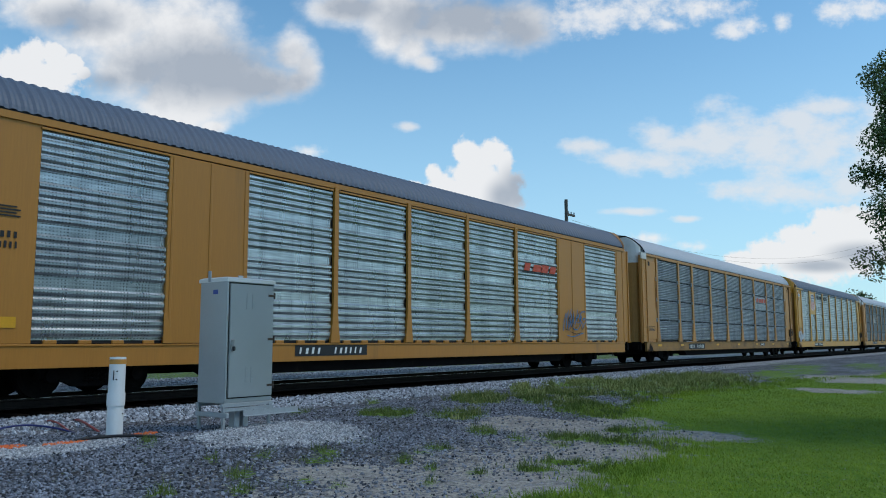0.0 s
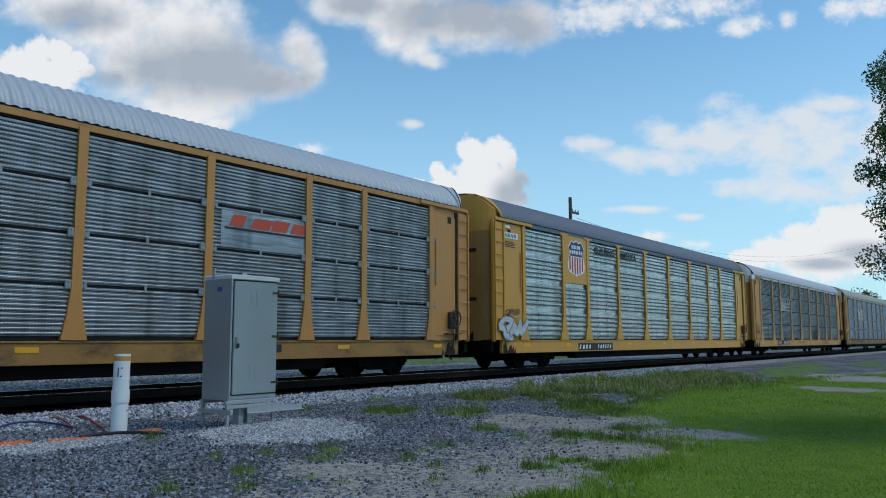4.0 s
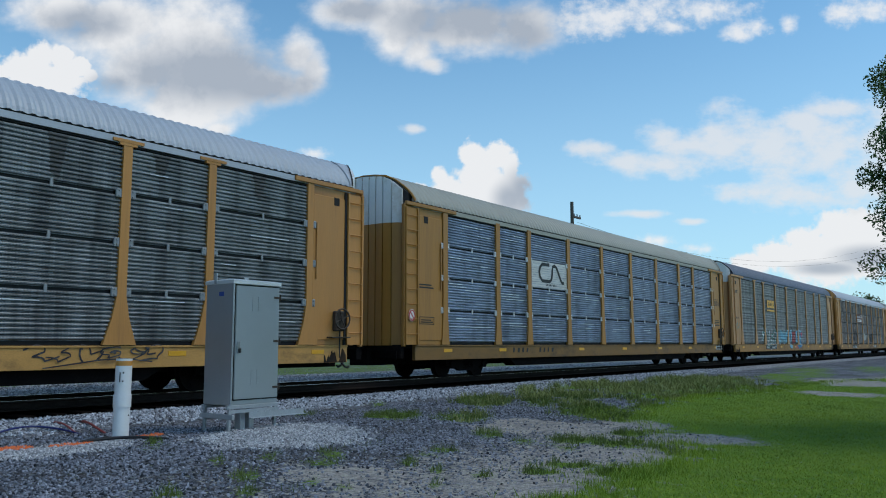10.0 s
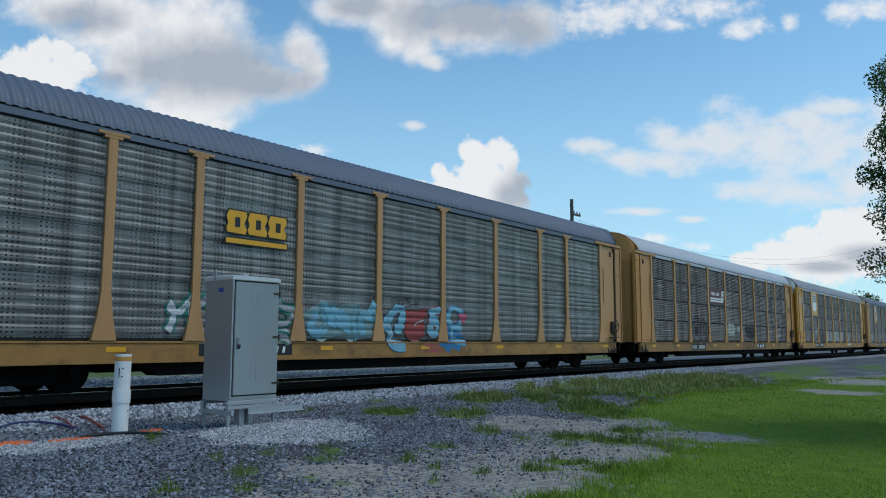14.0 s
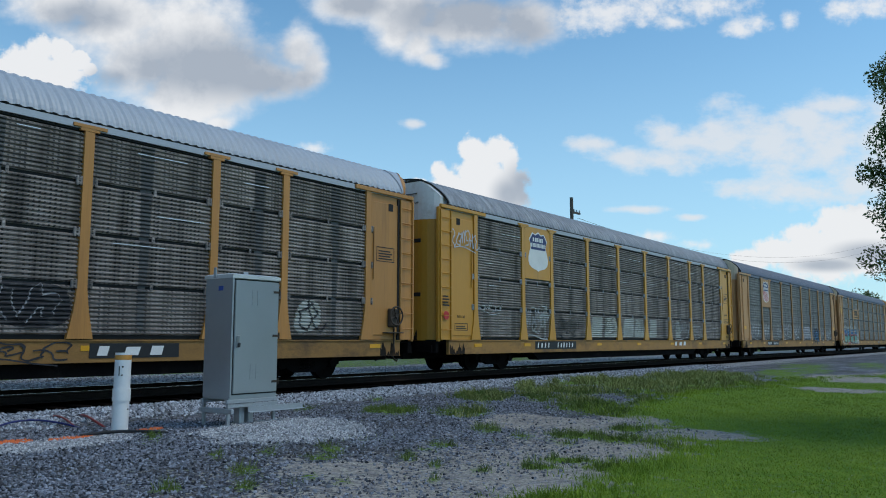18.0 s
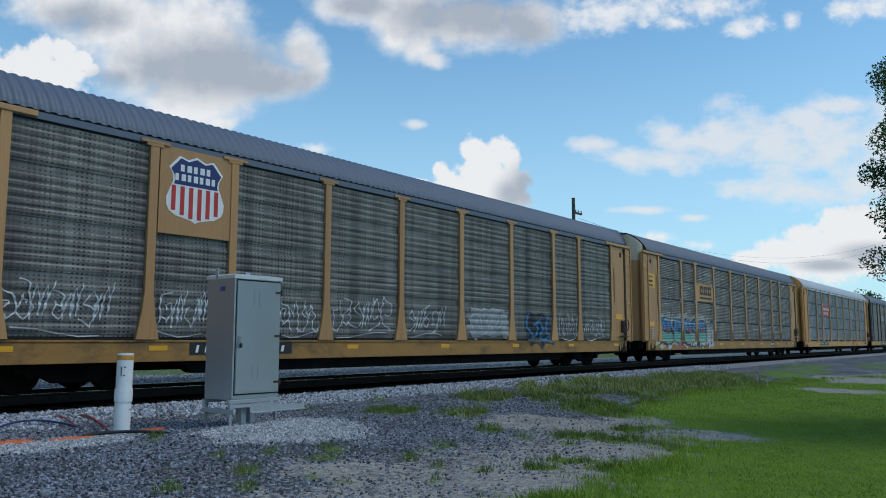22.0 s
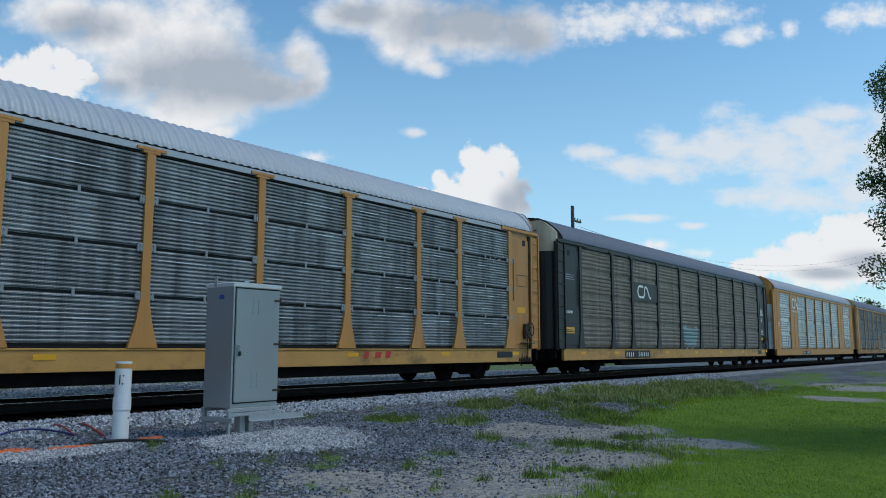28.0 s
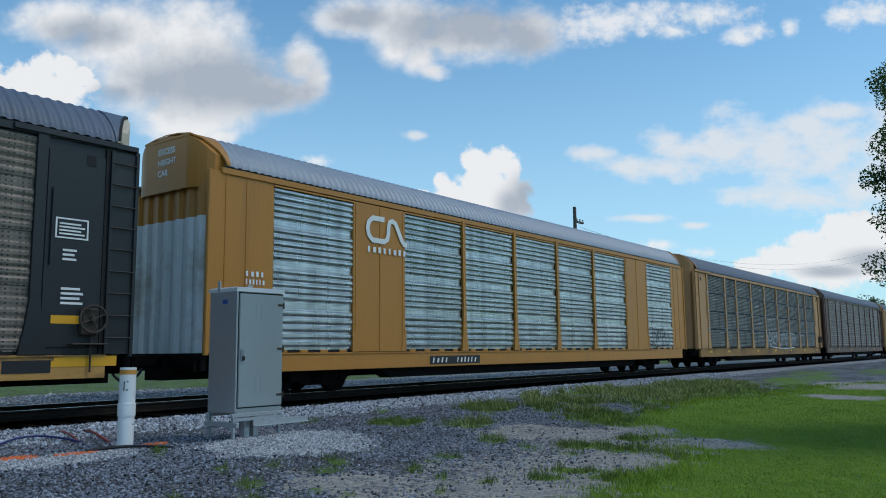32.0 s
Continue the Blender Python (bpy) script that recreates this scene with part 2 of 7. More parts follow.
def paint(name, color, rough=0.5, metal=0.0, vary=0.25, scale=6.0, fine=60.0, bump=0.15, dirt=(0.1, 0.08, 0.06), dirty=0.0, spec=0.5, stretch=(1, 1, 1), tones=0.0, space="Object", holes=None, streak=0.0):
    """A surface with two scales of variation, stains of a second colour and fine relief."""
    if name in MATS:
        return MATS[name]
    m = bpy.data.materials.new(name)
    m.use_nodes = True
    nt = m.node_tree
    N, L = nt.nodes.new, nt.links.new
    b = nt.nodes["Principled BSDF"]
    co = N("ShaderNodeTexCoord")
    mp = N("ShaderNodeMapping")
    mp.inputs["Scale"].default_value = stretch
    L(co.outputs[space], mp.inputs["Vector"])
    # every piece takes its own stretch of the pattern
    own, shift = N("ShaderNodeObjectInfo"), N("ShaderNodeVectorMath")
    shift.operation = "SCALE"
    shift.inputs[0].default_value = (41.0, 3.0, 29.0)
    L(own.outputs["Random"], shift.inputs["Scale"])
    L(shift.outputs[0], mp.inputs["Location"])
    big, small = N("ShaderNodeTexNoise"), N("ShaderNodeTexNoise")
    big.inputs["Scale"].default_value, big.inputs["Detail"].default_value, big.inputs["Roughness"].default_value = scale, 5, 0.6
    small.inputs["Scale"].default_value, small.inputs["Detail"].default_value = fine, 3
    for n in (big, small):
        L(mp.outputs[0], n.inputs["Vector"])
    light, dark = [min(1, c * (1 + vary)) for c in color], [c * (1 - vary) for c in color]
    mix = N("ShaderNodeMix")
    mix.data_type = "RGBA"
    mix.inputs["A"].default_value, mix.inputs["B"].default_value = (*dark, 1), (*light, 1)
    add = N("ShaderNodeMath")
    add.operation = "MULTIPLY_ADD"
    L(small.outputs[0], add.inputs[0])
    add.inputs[1].default_value = 0.45
    half = N("ShaderNodeMath")
    half.operation = "MULTIPLY"
    L(big.outputs[0], half.inputs[0])
    half.inputs[1].default_value = 0.55
    L(half.outputs[0], add.inputs[2])
    spread = N("ShaderNodeMapRange")
    spread.inputs["From Min"].default_value, spread.inputs["From Max"].default_value = 0.3, 0.7
    L(add.outputs[0], spread.inputs["Value"])
    L(spread.outputs[0], mix.inputs["Factor"])
    color_out = mix.outputs["Result"]
    if dirty > 0:
        st = N("ShaderNodeTexNoise")
        st.inputs["Scale"].default_value, st.inputs["Detail"].default_value, st.inputs["Roughness"].default_value = scale * 0.45, 8, 0.7
        L(mp.outputs[0], st.inputs["Vector"])
        rg = N("ShaderNodeMapRange")
        rg.inputs["From Min"].default_value, rg.inputs["From Max"].default_value = 0.62 - dirty * 0.25, 0.78 - dirty * 0.2
        rg.inputs["To Max"].default_value = min(1.0, 0.5 + dirty * 0.5)
        L(st.outputs[0], rg.inputs["Value"])
        m2 = N("ShaderNodeMix")
        m2.data_type = "RGBA"
        L(rg.outputs[0], m2.inputs["Factor"])
        L(color_out, m2.inputs["A"])
        m2.inputs["B"].default_value = (*dirt, 1)
        color_out = m2.outputs["Result"]
    if tones > 0:
        inf = N("ShaderNodeObjectInfo")
        hs = N("ShaderNodeHueSaturation")
        vr = N("ShaderNodeMapRange")
        vr.inputs["To Min"].default_value, vr.inputs["To Max"].default_value = 1 - tones, 1 + tones
        L(inf.outputs["Random"], vr.inputs["Value"])
        L(vr.outputs[0], hs.inputs["Value"])
        L(color_out, hs.inputs["Color"])
        color_out = hs.outputs[0]
    if streak > 0:
        # grimy runs down the sheet
        run_x = N("ShaderNodeSeparateXYZ")
        L(co.outputs["Object"], run_x.inputs[0])
        place = N("ShaderNodeMath")
        place.operation = "MULTIPLY_ADD"
        L(own.outputs["Random"], place.inputs[0])
        place.inputs[1].default_value = 53.0
        L(run_x.outputs[0], place.inputs[2])
        runs = N("ShaderNodeTexNoise")
        runs.noise_dimensions = "1D"
        runs.inputs["Scale"].default_value, runs.inputs["Detail"].default_value, runs.inputs["Roughness"].default_value = 1.6, 5, 0.65
        L(place.outputs[0], runs.inputs["W"])
        grime = N("ShaderNodeMapRange")
        grime.inputs["From Min"].default_value, grime.inputs["From Max"].default_value = 0.46, 0.68
        grime.inputs["To Min"].default_value, grime.inputs["To Max"].default_value = 1.0 + 0.25 * streak, 1.0 - streak
        L(runs.outputs[0], grime.inputs["Value"])
        shade = N("ShaderNodeHueSaturation")
        # single ribs rubbed bright or left dull along the sheet
        rows, rib = N("ShaderNodeMapping"), N("ShaderNodeTexNoise")
        rows.inputs["Scale"].default_value = (1.1, 0.0, 17.0)
        L(co.outputs["Object"], rows.inputs["Vector"])
        L(shift.outputs[0], rows.inputs["Location"])
        rib.inputs["Scale"].default_value, rib.inputs["Detail"].default_value, rib.inputs["Roughness"].default_value = 1.0, 4, 0.65
        L(rows.outputs[0], rib.inputs["Vector"])
        worn = N("ShaderNodeMapRange")
        worn.inputs["From Min"].default_value, worn.inputs["From Max"].default_value = 0.34, 0.72
        worn.inputs["To Min"].default_value, worn.inputs["To Max"].default_value = 0.62, 1.5
        L(rib.outputs[0], worn.inputs["Value"])
        both = N("ShaderNodeMath")
        both.operation = "MULTIPLY"
        L(grime.outputs[0], both.inputs[0])
        L(worn.outputs[0], both.inputs[1])
        L(both.outputs[0], shade.inputs["Value"])
        L(color_out, shade.inputs["Color"])
        color_out = shade.outputs[0]
    if holes:
        # rows of small punched holes, denser in some columns than in others
        sx = N("ShaderNodeSeparateXYZ")
        L(co.outputs["Object"], sx.inputs[0])

        def calc(op, a, c):
            n = N("ShaderNodeMath")
            n.operation = op
            for i, v in enumerate((a, c)):
                if isinstance(v, (int, float)):
                    n.inputs[i].default_value = v
                else:
                    L(v, n.inputs[i])
            return n.outputs[0]
        hx = calc("LESS_THAN", calc("PINGPONG", calc("ADD", sx.outputs[0], 20.0), holes[0]), holes[0] * 0.42)
        hz = calc("LESS_THAN", calc("PINGPONG", calc("ADD", sx.outputs[2], 20.0), holes[1]), holes[1] * 0.40)
        col = N("ShaderNodeTexNoise")
        col.noise_dimensions = "1D"
        col.inputs["Scale"].default_value = 3.2
        col.inputs["Detail"].default_value = 3
        L(calc("ADD", sx.outputs[0], calc("MULTIPLY", N("ShaderNodeObjectInfo").outputs["Random"], 37.0)), col.inputs["W"])
        den = N("ShaderNodeMapRange")
        den.inputs["From Min"].default_value, den.inputs["From Max"].default_value = 0.40, 0.60
        L(col.outputs[0], den.inputs["Value"])
        m3 = N("ShaderNodeMix")
        m3.data_type = "RGBA"
        L(calc("MULTIPLY", calc("MULTIPLY", hx, hz), calc("ADD", calc("MULTIPLY", den.outputs[0], holes[2]), 0.2)), m3.inputs["Factor"])
        L(color_out, m3.inputs["A"])
        m3.inputs["B"].default_value = (0.02, 0.02, 0.022, 1)
        color_out = m3.outputs["Result"]
    L(color_out, b.inputs["Base Color"])
    rr = N("ShaderNodeMapRange")
    rr.inputs["To Min"].default_value, rr.inputs["To Max"].default_value = max(0.03, rough - 0.12), min(1, rough + 0.12)
    L(big.outputs[0], rr.inputs["Value"])
    L(rr.outputs[0], b.inputs["Roughness"])
    b.inputs["Metallic"].default_value = metal
    b.inputs["Specular IOR Level"].default_value = spec
    if bump > 0:
        bp = N("ShaderNodeBump")
        bp.inputs["Strength"].default_value, bp.inputs["Distance"].default_value = bump, 0.01
        L(small.outputs[0], bp.inputs["Height"])
        L(bp.outputs[0], b.inputs["Normal"])
    MATS[name] = m
    return m


def plain(name, color, rough=0.6, metal=0.0):
    return paint(name, color, rough, metal, vary=0.1, scale=3, fine=40, bump=0.05)


def spray(name, color, rough=0.7):
    """Thin spray paint, worn through in patches to the steel under it."""
    return paint(name, color, rough, vary=0.25, scale=3.5, fine=30, bump=0.05, dirt=(0.17, 0.17, 0.17), dirty=0.42)


RUST = (0.13, 0.06, 0.03)
yellow_old = paint("weathered_yellow_paint", (0.48, 0.215, 0.052), 0.5, vary=0.12, scale=0.7, fine=14, bump=0.05, dirt=RUST, dirty=0.30, stretch=(2.6, 2.6, 0.16), tones=0.08)
yellow_new = paint("bright_yellow_paint", (0.57, 0.265, 0.028), 0.42, vary=0.08, scale=0.7, fine=14, bump=0.04, dirt=(0.25, 0.14, 0.04), dirty=0.12, stretch=(2.6, 2.6, 0.16))
ochre = paint("ochre_paint", (0.44, 0.18, 0.022), 0.48, vary=0.1, scale=0.7, fine=14, bump=0.05, dirt=(0.2, 0.1, 0.03), dirty=0.2, stretch=(2.6, 2.6, 0.16))
tan_old = paint("faded_tan_paint", (0.46, 0.235, 0.092), 0.55, vary=0.12, scale=0.7, fine=14, bump=0.05, dirt=RUST, dirty=0.3, stretch=(2.6, 2.6, 0.16), tones=0.10)
black_paint = paint("black_paint", (0.012, 0.013, 0.015), 0.5, vary=0.3, scale=1.0, fine=20, bump=0.05, dirt=(0.05, 0.045, 0.04), dirty=0.2)
brown_paint = paint("red_brown_paint", (0.10, 0.045, 0.03), 0.55, vary=0.2, scale=1.0, fine=20, bump=0.05, dirt=(0.05, 0.04, 0.035), dirty=0.3)
# near-black base: shade under the cars is put into the steel's colour
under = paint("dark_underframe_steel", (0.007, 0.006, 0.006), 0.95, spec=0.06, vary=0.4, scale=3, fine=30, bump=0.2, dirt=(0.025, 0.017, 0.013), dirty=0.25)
zinc_bright = paint("bright_galvanised_steel", (0.42, 0.445, 0.465), 0.30, 0.8, vary=0.12, scale=1.2, fine=25, bump=0.06, dirt=(0.25, 0.28, 0.30), dirty=0.3, stretch=(2.5, 1, 0.4), tones=0.06, holes=(0.035, 0.03, 0.65), streak=0.2)
zinc_grey = paint("weathered_galvanised_steel", (0.285, 0.31, 0.35), 0.45, 0.6, vary=0.16, scale=1.2, fine=25, bump=0.08, dirt=(0.2, 0.2, 0.2), dirty=0.43, stretch=(2.5, 1, 0.35), tones=0.08, holes=(0.03, 0.022, 0.35), streak=0.30)
ochre_worn = paint("worn_ochre_paint", (0.375, 0.17, 0.03), 0.5, vary=0.14, scale=0.7, fine=14, bump=0.05, dirt=RUST, dirty=0.34, stretch=(2.6, 2.6, 0.16))
grey_board = paint("weathered_grey_board_paint", (0.36, 0.37, 0.38), 0.6, vary=0.2, scale=2.0, fine=30, bump=0.06, dirt=(0.14, 0.14, 0.14), dirty=0.5, stretch=(0.6, 1, 6))
pale_board = paint("weathered_white_board_paint", (0.58, 0.58, 0.57), 0.6, vary=0.2, scale=2.0, fine=30, bump=0.06, dirt=(0.2, 0.19, 0.18), dirty=0.5, stretch=(0.6, 1, 6))
zinc_blue = paint("pale_blue_grey_steel", (0.25, 0.295, 0.40), 0.42, 0.6, vary=0.14, scale=1.2, fine=25, bump=0.08, dirt=(0.16, 0.19, 0.235), dirty=0.38, stretch=(2.5, 1, 0.35), tones=0.08, holes=(0.03, 0.022, 0.15), streak=0.25)
zinc_old = paint("dull_soiled_steel", (0.195, 0.197, 0.195), 0.55, 0.4, vary=0.2, scale=1.2, fine=25, bump=0.08, dirt=(0.10, 0.095, 0.09), dirty=0.48, stretch=(2.5, 1, 0.3), tones=0.10, holes=(0.05, 0.042, 1.0), streak=0.40)
zinc_brown = paint("grimy_brown_grey_steel", (0.255, 0.222, 0.205), 0.65, 0.12, vary=0.25, scale=1.2, fine=25, bump=0.08, dirt=(0.07, 0.06, 0.055), dirty=0.53, stretch=(2.5, 1, 0.3), tones=0.12, holes=(0.05, 0.042, 1.0), streak=0.50)
roof_grey = paint("grey_roof_steel", (0.105, 0.13, 0.18), 0.6, 0.1, vary=0.12, scale=0.8, fine=20, bump=0.05, dirt=(0.12, 0.12, 0.13), dirty=0.3)
roof_pale = paint("pale_roof_steel", (0.42, 0.45, 0.50), 0.55, 0.1, vary=0.08, scale=0.8, fine=20, bump=0.05, dirt=(0.35, 0.36, 0.38), dirty=0.25)
roof_mid = paint("blue_grey_roof_steel", (0.29, 0.32, 0.37), 0.5, 0.2, vary=0.12, scale=0.8, fine=20, bump=0.05, dirt=(0.2, 0.21, 0.24), dirty=0.3)
roof_cream = paint("cream_grey_roof_steel", (0.34, 0.335, 0.29), 0.6, 0.05, vary=0.1, scale=0.8, fine=20, bump=0.05, dirt=(0.3, 0.28, 0.24), dirty=0.3)
roof_patchy = paint("patchy_grey_roof_steel", (0.22, 0.24, 0.27), 0.6, 0.1, vary=0.4, scale=2.5, fine=20, bump=0.06, dirt=(0.42, 0.44, 0.47), dirty=0.5, stretch=(3, 1, 1))
white_end = paint("white_paint", (0.66, 0.67, 0.68), 0.5, vary=0.08, scale=1.5, fine=20, bump=0.04, dirt=(0.33, 0.24, 0.16), dirty=0.36)
white_mark = plain("white_lettering", (0.75, 0.75, 0.74), 0.6)
black_mark = plain("black_lettering", (0.012, 0.012, 0.014), 0.6)
orange_red = plain("orange_red_lettering", (0.52, 0.07, 0.035), 0.6)
red_mark = plain("red_lettering", (0.5, 0.03, 0.03), 0.6)
navy = plain("navy_blue_paint", (0.012, 0.022, 0.13), 0.5)
maroon = plain("maroon_paint", (0.09, 0.02, 0.025), 0.55)
bright_yellow = plain("yellow_reflector", (0.72, 0.35, 0.012), 0.45)
spray_white = spray("white_spray_paint", (0.50, 0.52, 0.54), 0.7)
spray_black = spray("black_spray_paint", (0.02, 0.02, 0.025), 0.7)
spray_green = spray("green_spray_paint", (0.02, 0.16, 0.12), 0.7)
spray_deep = spray("deep_teal_spray_paint", (0.02, 0.07, 0.10), 0.7)
spray_pink = spray("pink_spray_paint", (0.5, 0.07, 0.13), 0.7)
spray_teal = spray("teal_spray_paint", (0.10, 0.27, 0.27), 0.7)
spray_teal_faded = spray("faded_teal_spray_paint", (0.19, 0.30, 0.31), 0.7)
spray_blue = spray("blue_spray_paint", (0.025, 0.17, 0.36), 0.7)
spray_cyan = spray("light_blue_spray_paint", (0.17, 0.40, 0.52), 0.7)
spray_navy = spray("navy_spray_paint", (0.02, 0.02, 0.07), 0.7)
spray_mint = spray("mint_spray_paint", (0.16, 0.42, 0.34), 0.7)
spray_bright_blue = spray("bright_blue_spray_paint", (0.02, 0.19, 0.42), 0.7)
spray_pale = spray("chalk_white_spray_paint", (0.46, 0.47, 0.44), 0.7)
spray_red = spray("red_spray_paint", (0.30, 0.05, 0.045), 0.7)
# rust colour darkened to near black, to carry the shade below the train
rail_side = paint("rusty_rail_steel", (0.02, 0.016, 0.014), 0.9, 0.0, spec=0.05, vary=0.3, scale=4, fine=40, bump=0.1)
rail_head = paint("worn_rail_head", (0.5, 0.5, 0.5), 0.25, 1.0, vary=0.1, scale=4, fine=40, bump=0.02)
# creosote colour darkened further, with the shade among the sleepers painted in
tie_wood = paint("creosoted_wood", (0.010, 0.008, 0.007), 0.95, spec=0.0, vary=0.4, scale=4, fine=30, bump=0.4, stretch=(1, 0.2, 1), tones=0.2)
case_metal = paint("silver_painted_aluminium", (0.40, 0.43, 0.465), 0.38, 0.65, vary=0.07, scale=1.5, fine=60, bump=0.03, dirt=(0.36, 0.38, 0.4), dirty=0.15)
galv = paint("galvanised_angle_steel", (0.40, 0.43, 0.46), 0.5, 0.5, vary=0.15, scale=6, fine=60, bump=0.1)
pvc = paint("white_pvc", (0.78, 0.79, 0.80), 0.35, vary=0.04, scale=3, fine=30, bump=0.02)
tan_band = plain("tan_tape", (0.60, 0.27, 0.05), 0.5)
bark = paint("grey_brown_bark", (0.10, 0.075, 0.055), 0.9, vary=0.4, scale=6, fine=30, bump=0.6, stretch=(1, 1, 0.25))

rubber = plain("black_rubber", (0.015, 0.015, 0.017), 0.5)
red_cable = plain("red_cable_sheath", (0.28, 0.05, 0.05), 0.5)
orange_mark = plain("orange_marking_paint", (0.75, 0.16, 0.04), 0.7)
# near-black for the shade in gaps, slots and behind panels; also plain black trim
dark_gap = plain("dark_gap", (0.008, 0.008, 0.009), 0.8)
blue_label = plain("blue_sticker", (0.03, 0.07, 0.3), 0.4)
steel_lock = paint("dull_steel_hardware", (0.3, 0.31, 0.33), 0.4, 0.8, vary=0.1, scale=20, fine=80, bump=0.05)
pole_wood = paint("grey_weathered_pole", (0.09, 0.08, 0.07), 0.9, vary=0.3, scale=4, fine=20, bump=0.3, stretch=(1, 1, 0.2))

zinc_dark = paint("dark_weathered_steel", (0.205, 0.225, 0.24), 0.5, 0.5, vary=0.2, scale=1.2, fine=25, bump=0.08, dirt=(0.07, 0.072, 0.078), dirty=0.53, stretch=(2.5, 1, 0.3), tones=0.10, holes=(0.03, 0.022, 0.35), streak=0.40)
sill_old = paint("rust_stained_sill_paint", (0.33, 0.165, 0.04), 0.65, vary=0.25, scale=1.1, fine=18, bump=0.1, dirt=(0.05, 0.03, 0.02), dirty=0.52, stretch=(1.6, 1, 3.0), tones=0.15)
soot_end = paint("soot_stained_yellow_paint", (0.38, 0.185, 0.04), 0.6, vary=0.2, scale=0.6, fine=14, bump=0.06, dirt=(0.03, 0.022, 0.016), dirty=0.34, stretch=(1.2, 1.6, 0.4), tones=0.1)
clip_grey = plain("dull_clip_steel", (0.28, 0.29, 0.30), 0.5, 0.4)
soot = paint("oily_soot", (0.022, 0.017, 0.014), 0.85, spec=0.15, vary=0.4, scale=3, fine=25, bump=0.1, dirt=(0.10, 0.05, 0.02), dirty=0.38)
grime = paint("grey_grime", (0.085, 0.085, 0.088), 0.8, vary=0.3, scale=2, fine=25, bump=0.05, dirt=(0.15, 0.15, 0.15), dirty=0.5)
spray_faded = paint("faded_grey_spray_paint", (0.30, 0.31, 0.33), 0.7, vary=0.3, scale=3, fine=30, bump=0.05, dirt=(0.15, 0.15, 0.15), dirty=0.5)

yellow_sooty = paint("streaked_yellow_paint", (0.50, 0.25, 0.025), 0.5, vary=0.12, scale=0.6, fine=14, bump=0.05, dirt=(0.09, 0.05, 0.02), dirty=0.22, stretch=(1.2, 1.6, 0.4))
yellow_sill = paint("stained_yellow_sill_paint", (0.52, 0.27, 0.07), 0.6, vary=0.18, scale=1.0, fine=16, bump=0.08, dirt=(0.09, 0.05, 0.025), dirty=0.45, stretch=(1.6, 1, 3.0), tones=0.08)
sill_dark = paint("grimy_sill_paint", (0.20, 0.10, 0.022), 0.65, vary=0.25, scale=1.1, fine=18, bump=0.1, dirt=(0.045, 0.03, 0.02), dirty=0.42, stretch=(1.6, 1, 3.0))
zinc_tan = paint("dusty_tan_grey_steel", (0.18, 0.150, 0.123), 0.58, 0.3, vary=0.22, scale=1.2, fine=25, bump=0.08, dirt=(0.13, 0.115, 0.10), dirty=0.48, stretch=(2.5, 1, 0.3), tones=0.10, holes=(0.05, 0.042, 1.1), streak=0.35)
# pale colour for painted glints and daylight on the slats
glint_pale = plain("glint_pale_steel", (0.66, 0.68, 0.71), 0.4, 0.3)
rust_stain = paint("brown_rust_stain", (0.15, 0.075, 0.04), 0.8, vary=0.3, scale=3, fine=20, bump=0.1)
zinc_rusty = paint("rust_dusted_steel", (0.255, 0.235, 0.22), 0.5, 0.45, vary=0.28, scale=1.2, fine=25, bump=0.08, dirt=(0.13, 0.09, 0.07), dirty=0.50, stretch=(2.5, 1, 0.3), tones=0.10, holes=(0.04, 0.03, 0.75), streak=0.40)
# paler than the case: the sky's reflection is put into the lid's colour
lid_metal = paint("sky_bright_aluminium", (0.70, 0.72, 0.74), 0.35, 0.4, vary=0.04, scale=2, fine=40, bump=0.03)
dark_iron = paint("dark_rusty_iron", (0.05, 0.035, 0.025), 0.75, vary=0.35, scale=5, fine=30, bump=0.15)
zinc_soot = paint("soot_grey_steel", (0.165, 0.16, 0.152), 0.6, 0.3, vary=0.25, scale=1.2, fine=25, bump=0.08, dirt=(0.07, 0.06, 0.055), dirty=0.53, stretch=(2.5, 1, 0.3), tones=0.12, holes=(0.05, 0.042, 1.0), streak=0.45)
zinc_mid = paint("mid_grey_steel", (0.255, 0.28, 0.305), 0.5, 0.5, vary=0.2, scale=1.2, fine=25, bump=0.08, dirt=(0.07, 0.072, 0.078), dirty=0.53, stretch=(2.5, 1, 0.3), tones=0.10, holes=(0.03, 0.022, 0.35), streak=0.35)
# ======================================================================
# ground, ballast and track
# ======================================================================


def ease(a, b, v):
    u = min(1.0, max(0.0, (v - a) / (b - a)))
    return u * u * (3 - 2 * u)


def bump_at(x, y, cx, cy, rx, ry):
    return math.exp(-(((x - cx) / rx) ** 2 + ((y - cy) / ry) ** 2))


def wave(x, y, s, k=0.0):
    return noise.noise(Vector((x * s, y * s, k)))


FAR_RISE = 0.26


def ground_z(x, y):
    """Height of the ground: lawn, gravel bank, mound at the case, ballast shoulder, low field behind."""
    p = y - SKEW * x
    if p < TRACK_Y:
        z = 0.17 * ease(5.0, 10.5, y) + 0.08 * ease(12.3, 13.6, p) - 0.04 * ease(14.3, 15.0, p)
        z += 0.10 * bump_at(x, y, 8.1, 9.8, 1.7, 1.1)
    else:
        z = 0.21 + FAR_RISE * ease(TRACK_Y + 0.9, TRACK_Y + 1.7, p) + 0.12 * ease(TRACK_Y + 5.0, TRACK_Y + 12.0, p)
    far = 1.0 if abs(x - 20) < 60 else 0.0
    return z + (0.025 * wave(x, y, 0.6) + 0.012 * wave(x, y, 2.2, 3.0)) * (1.0 if p < 13.2 or p > 19 else 0.3) * far


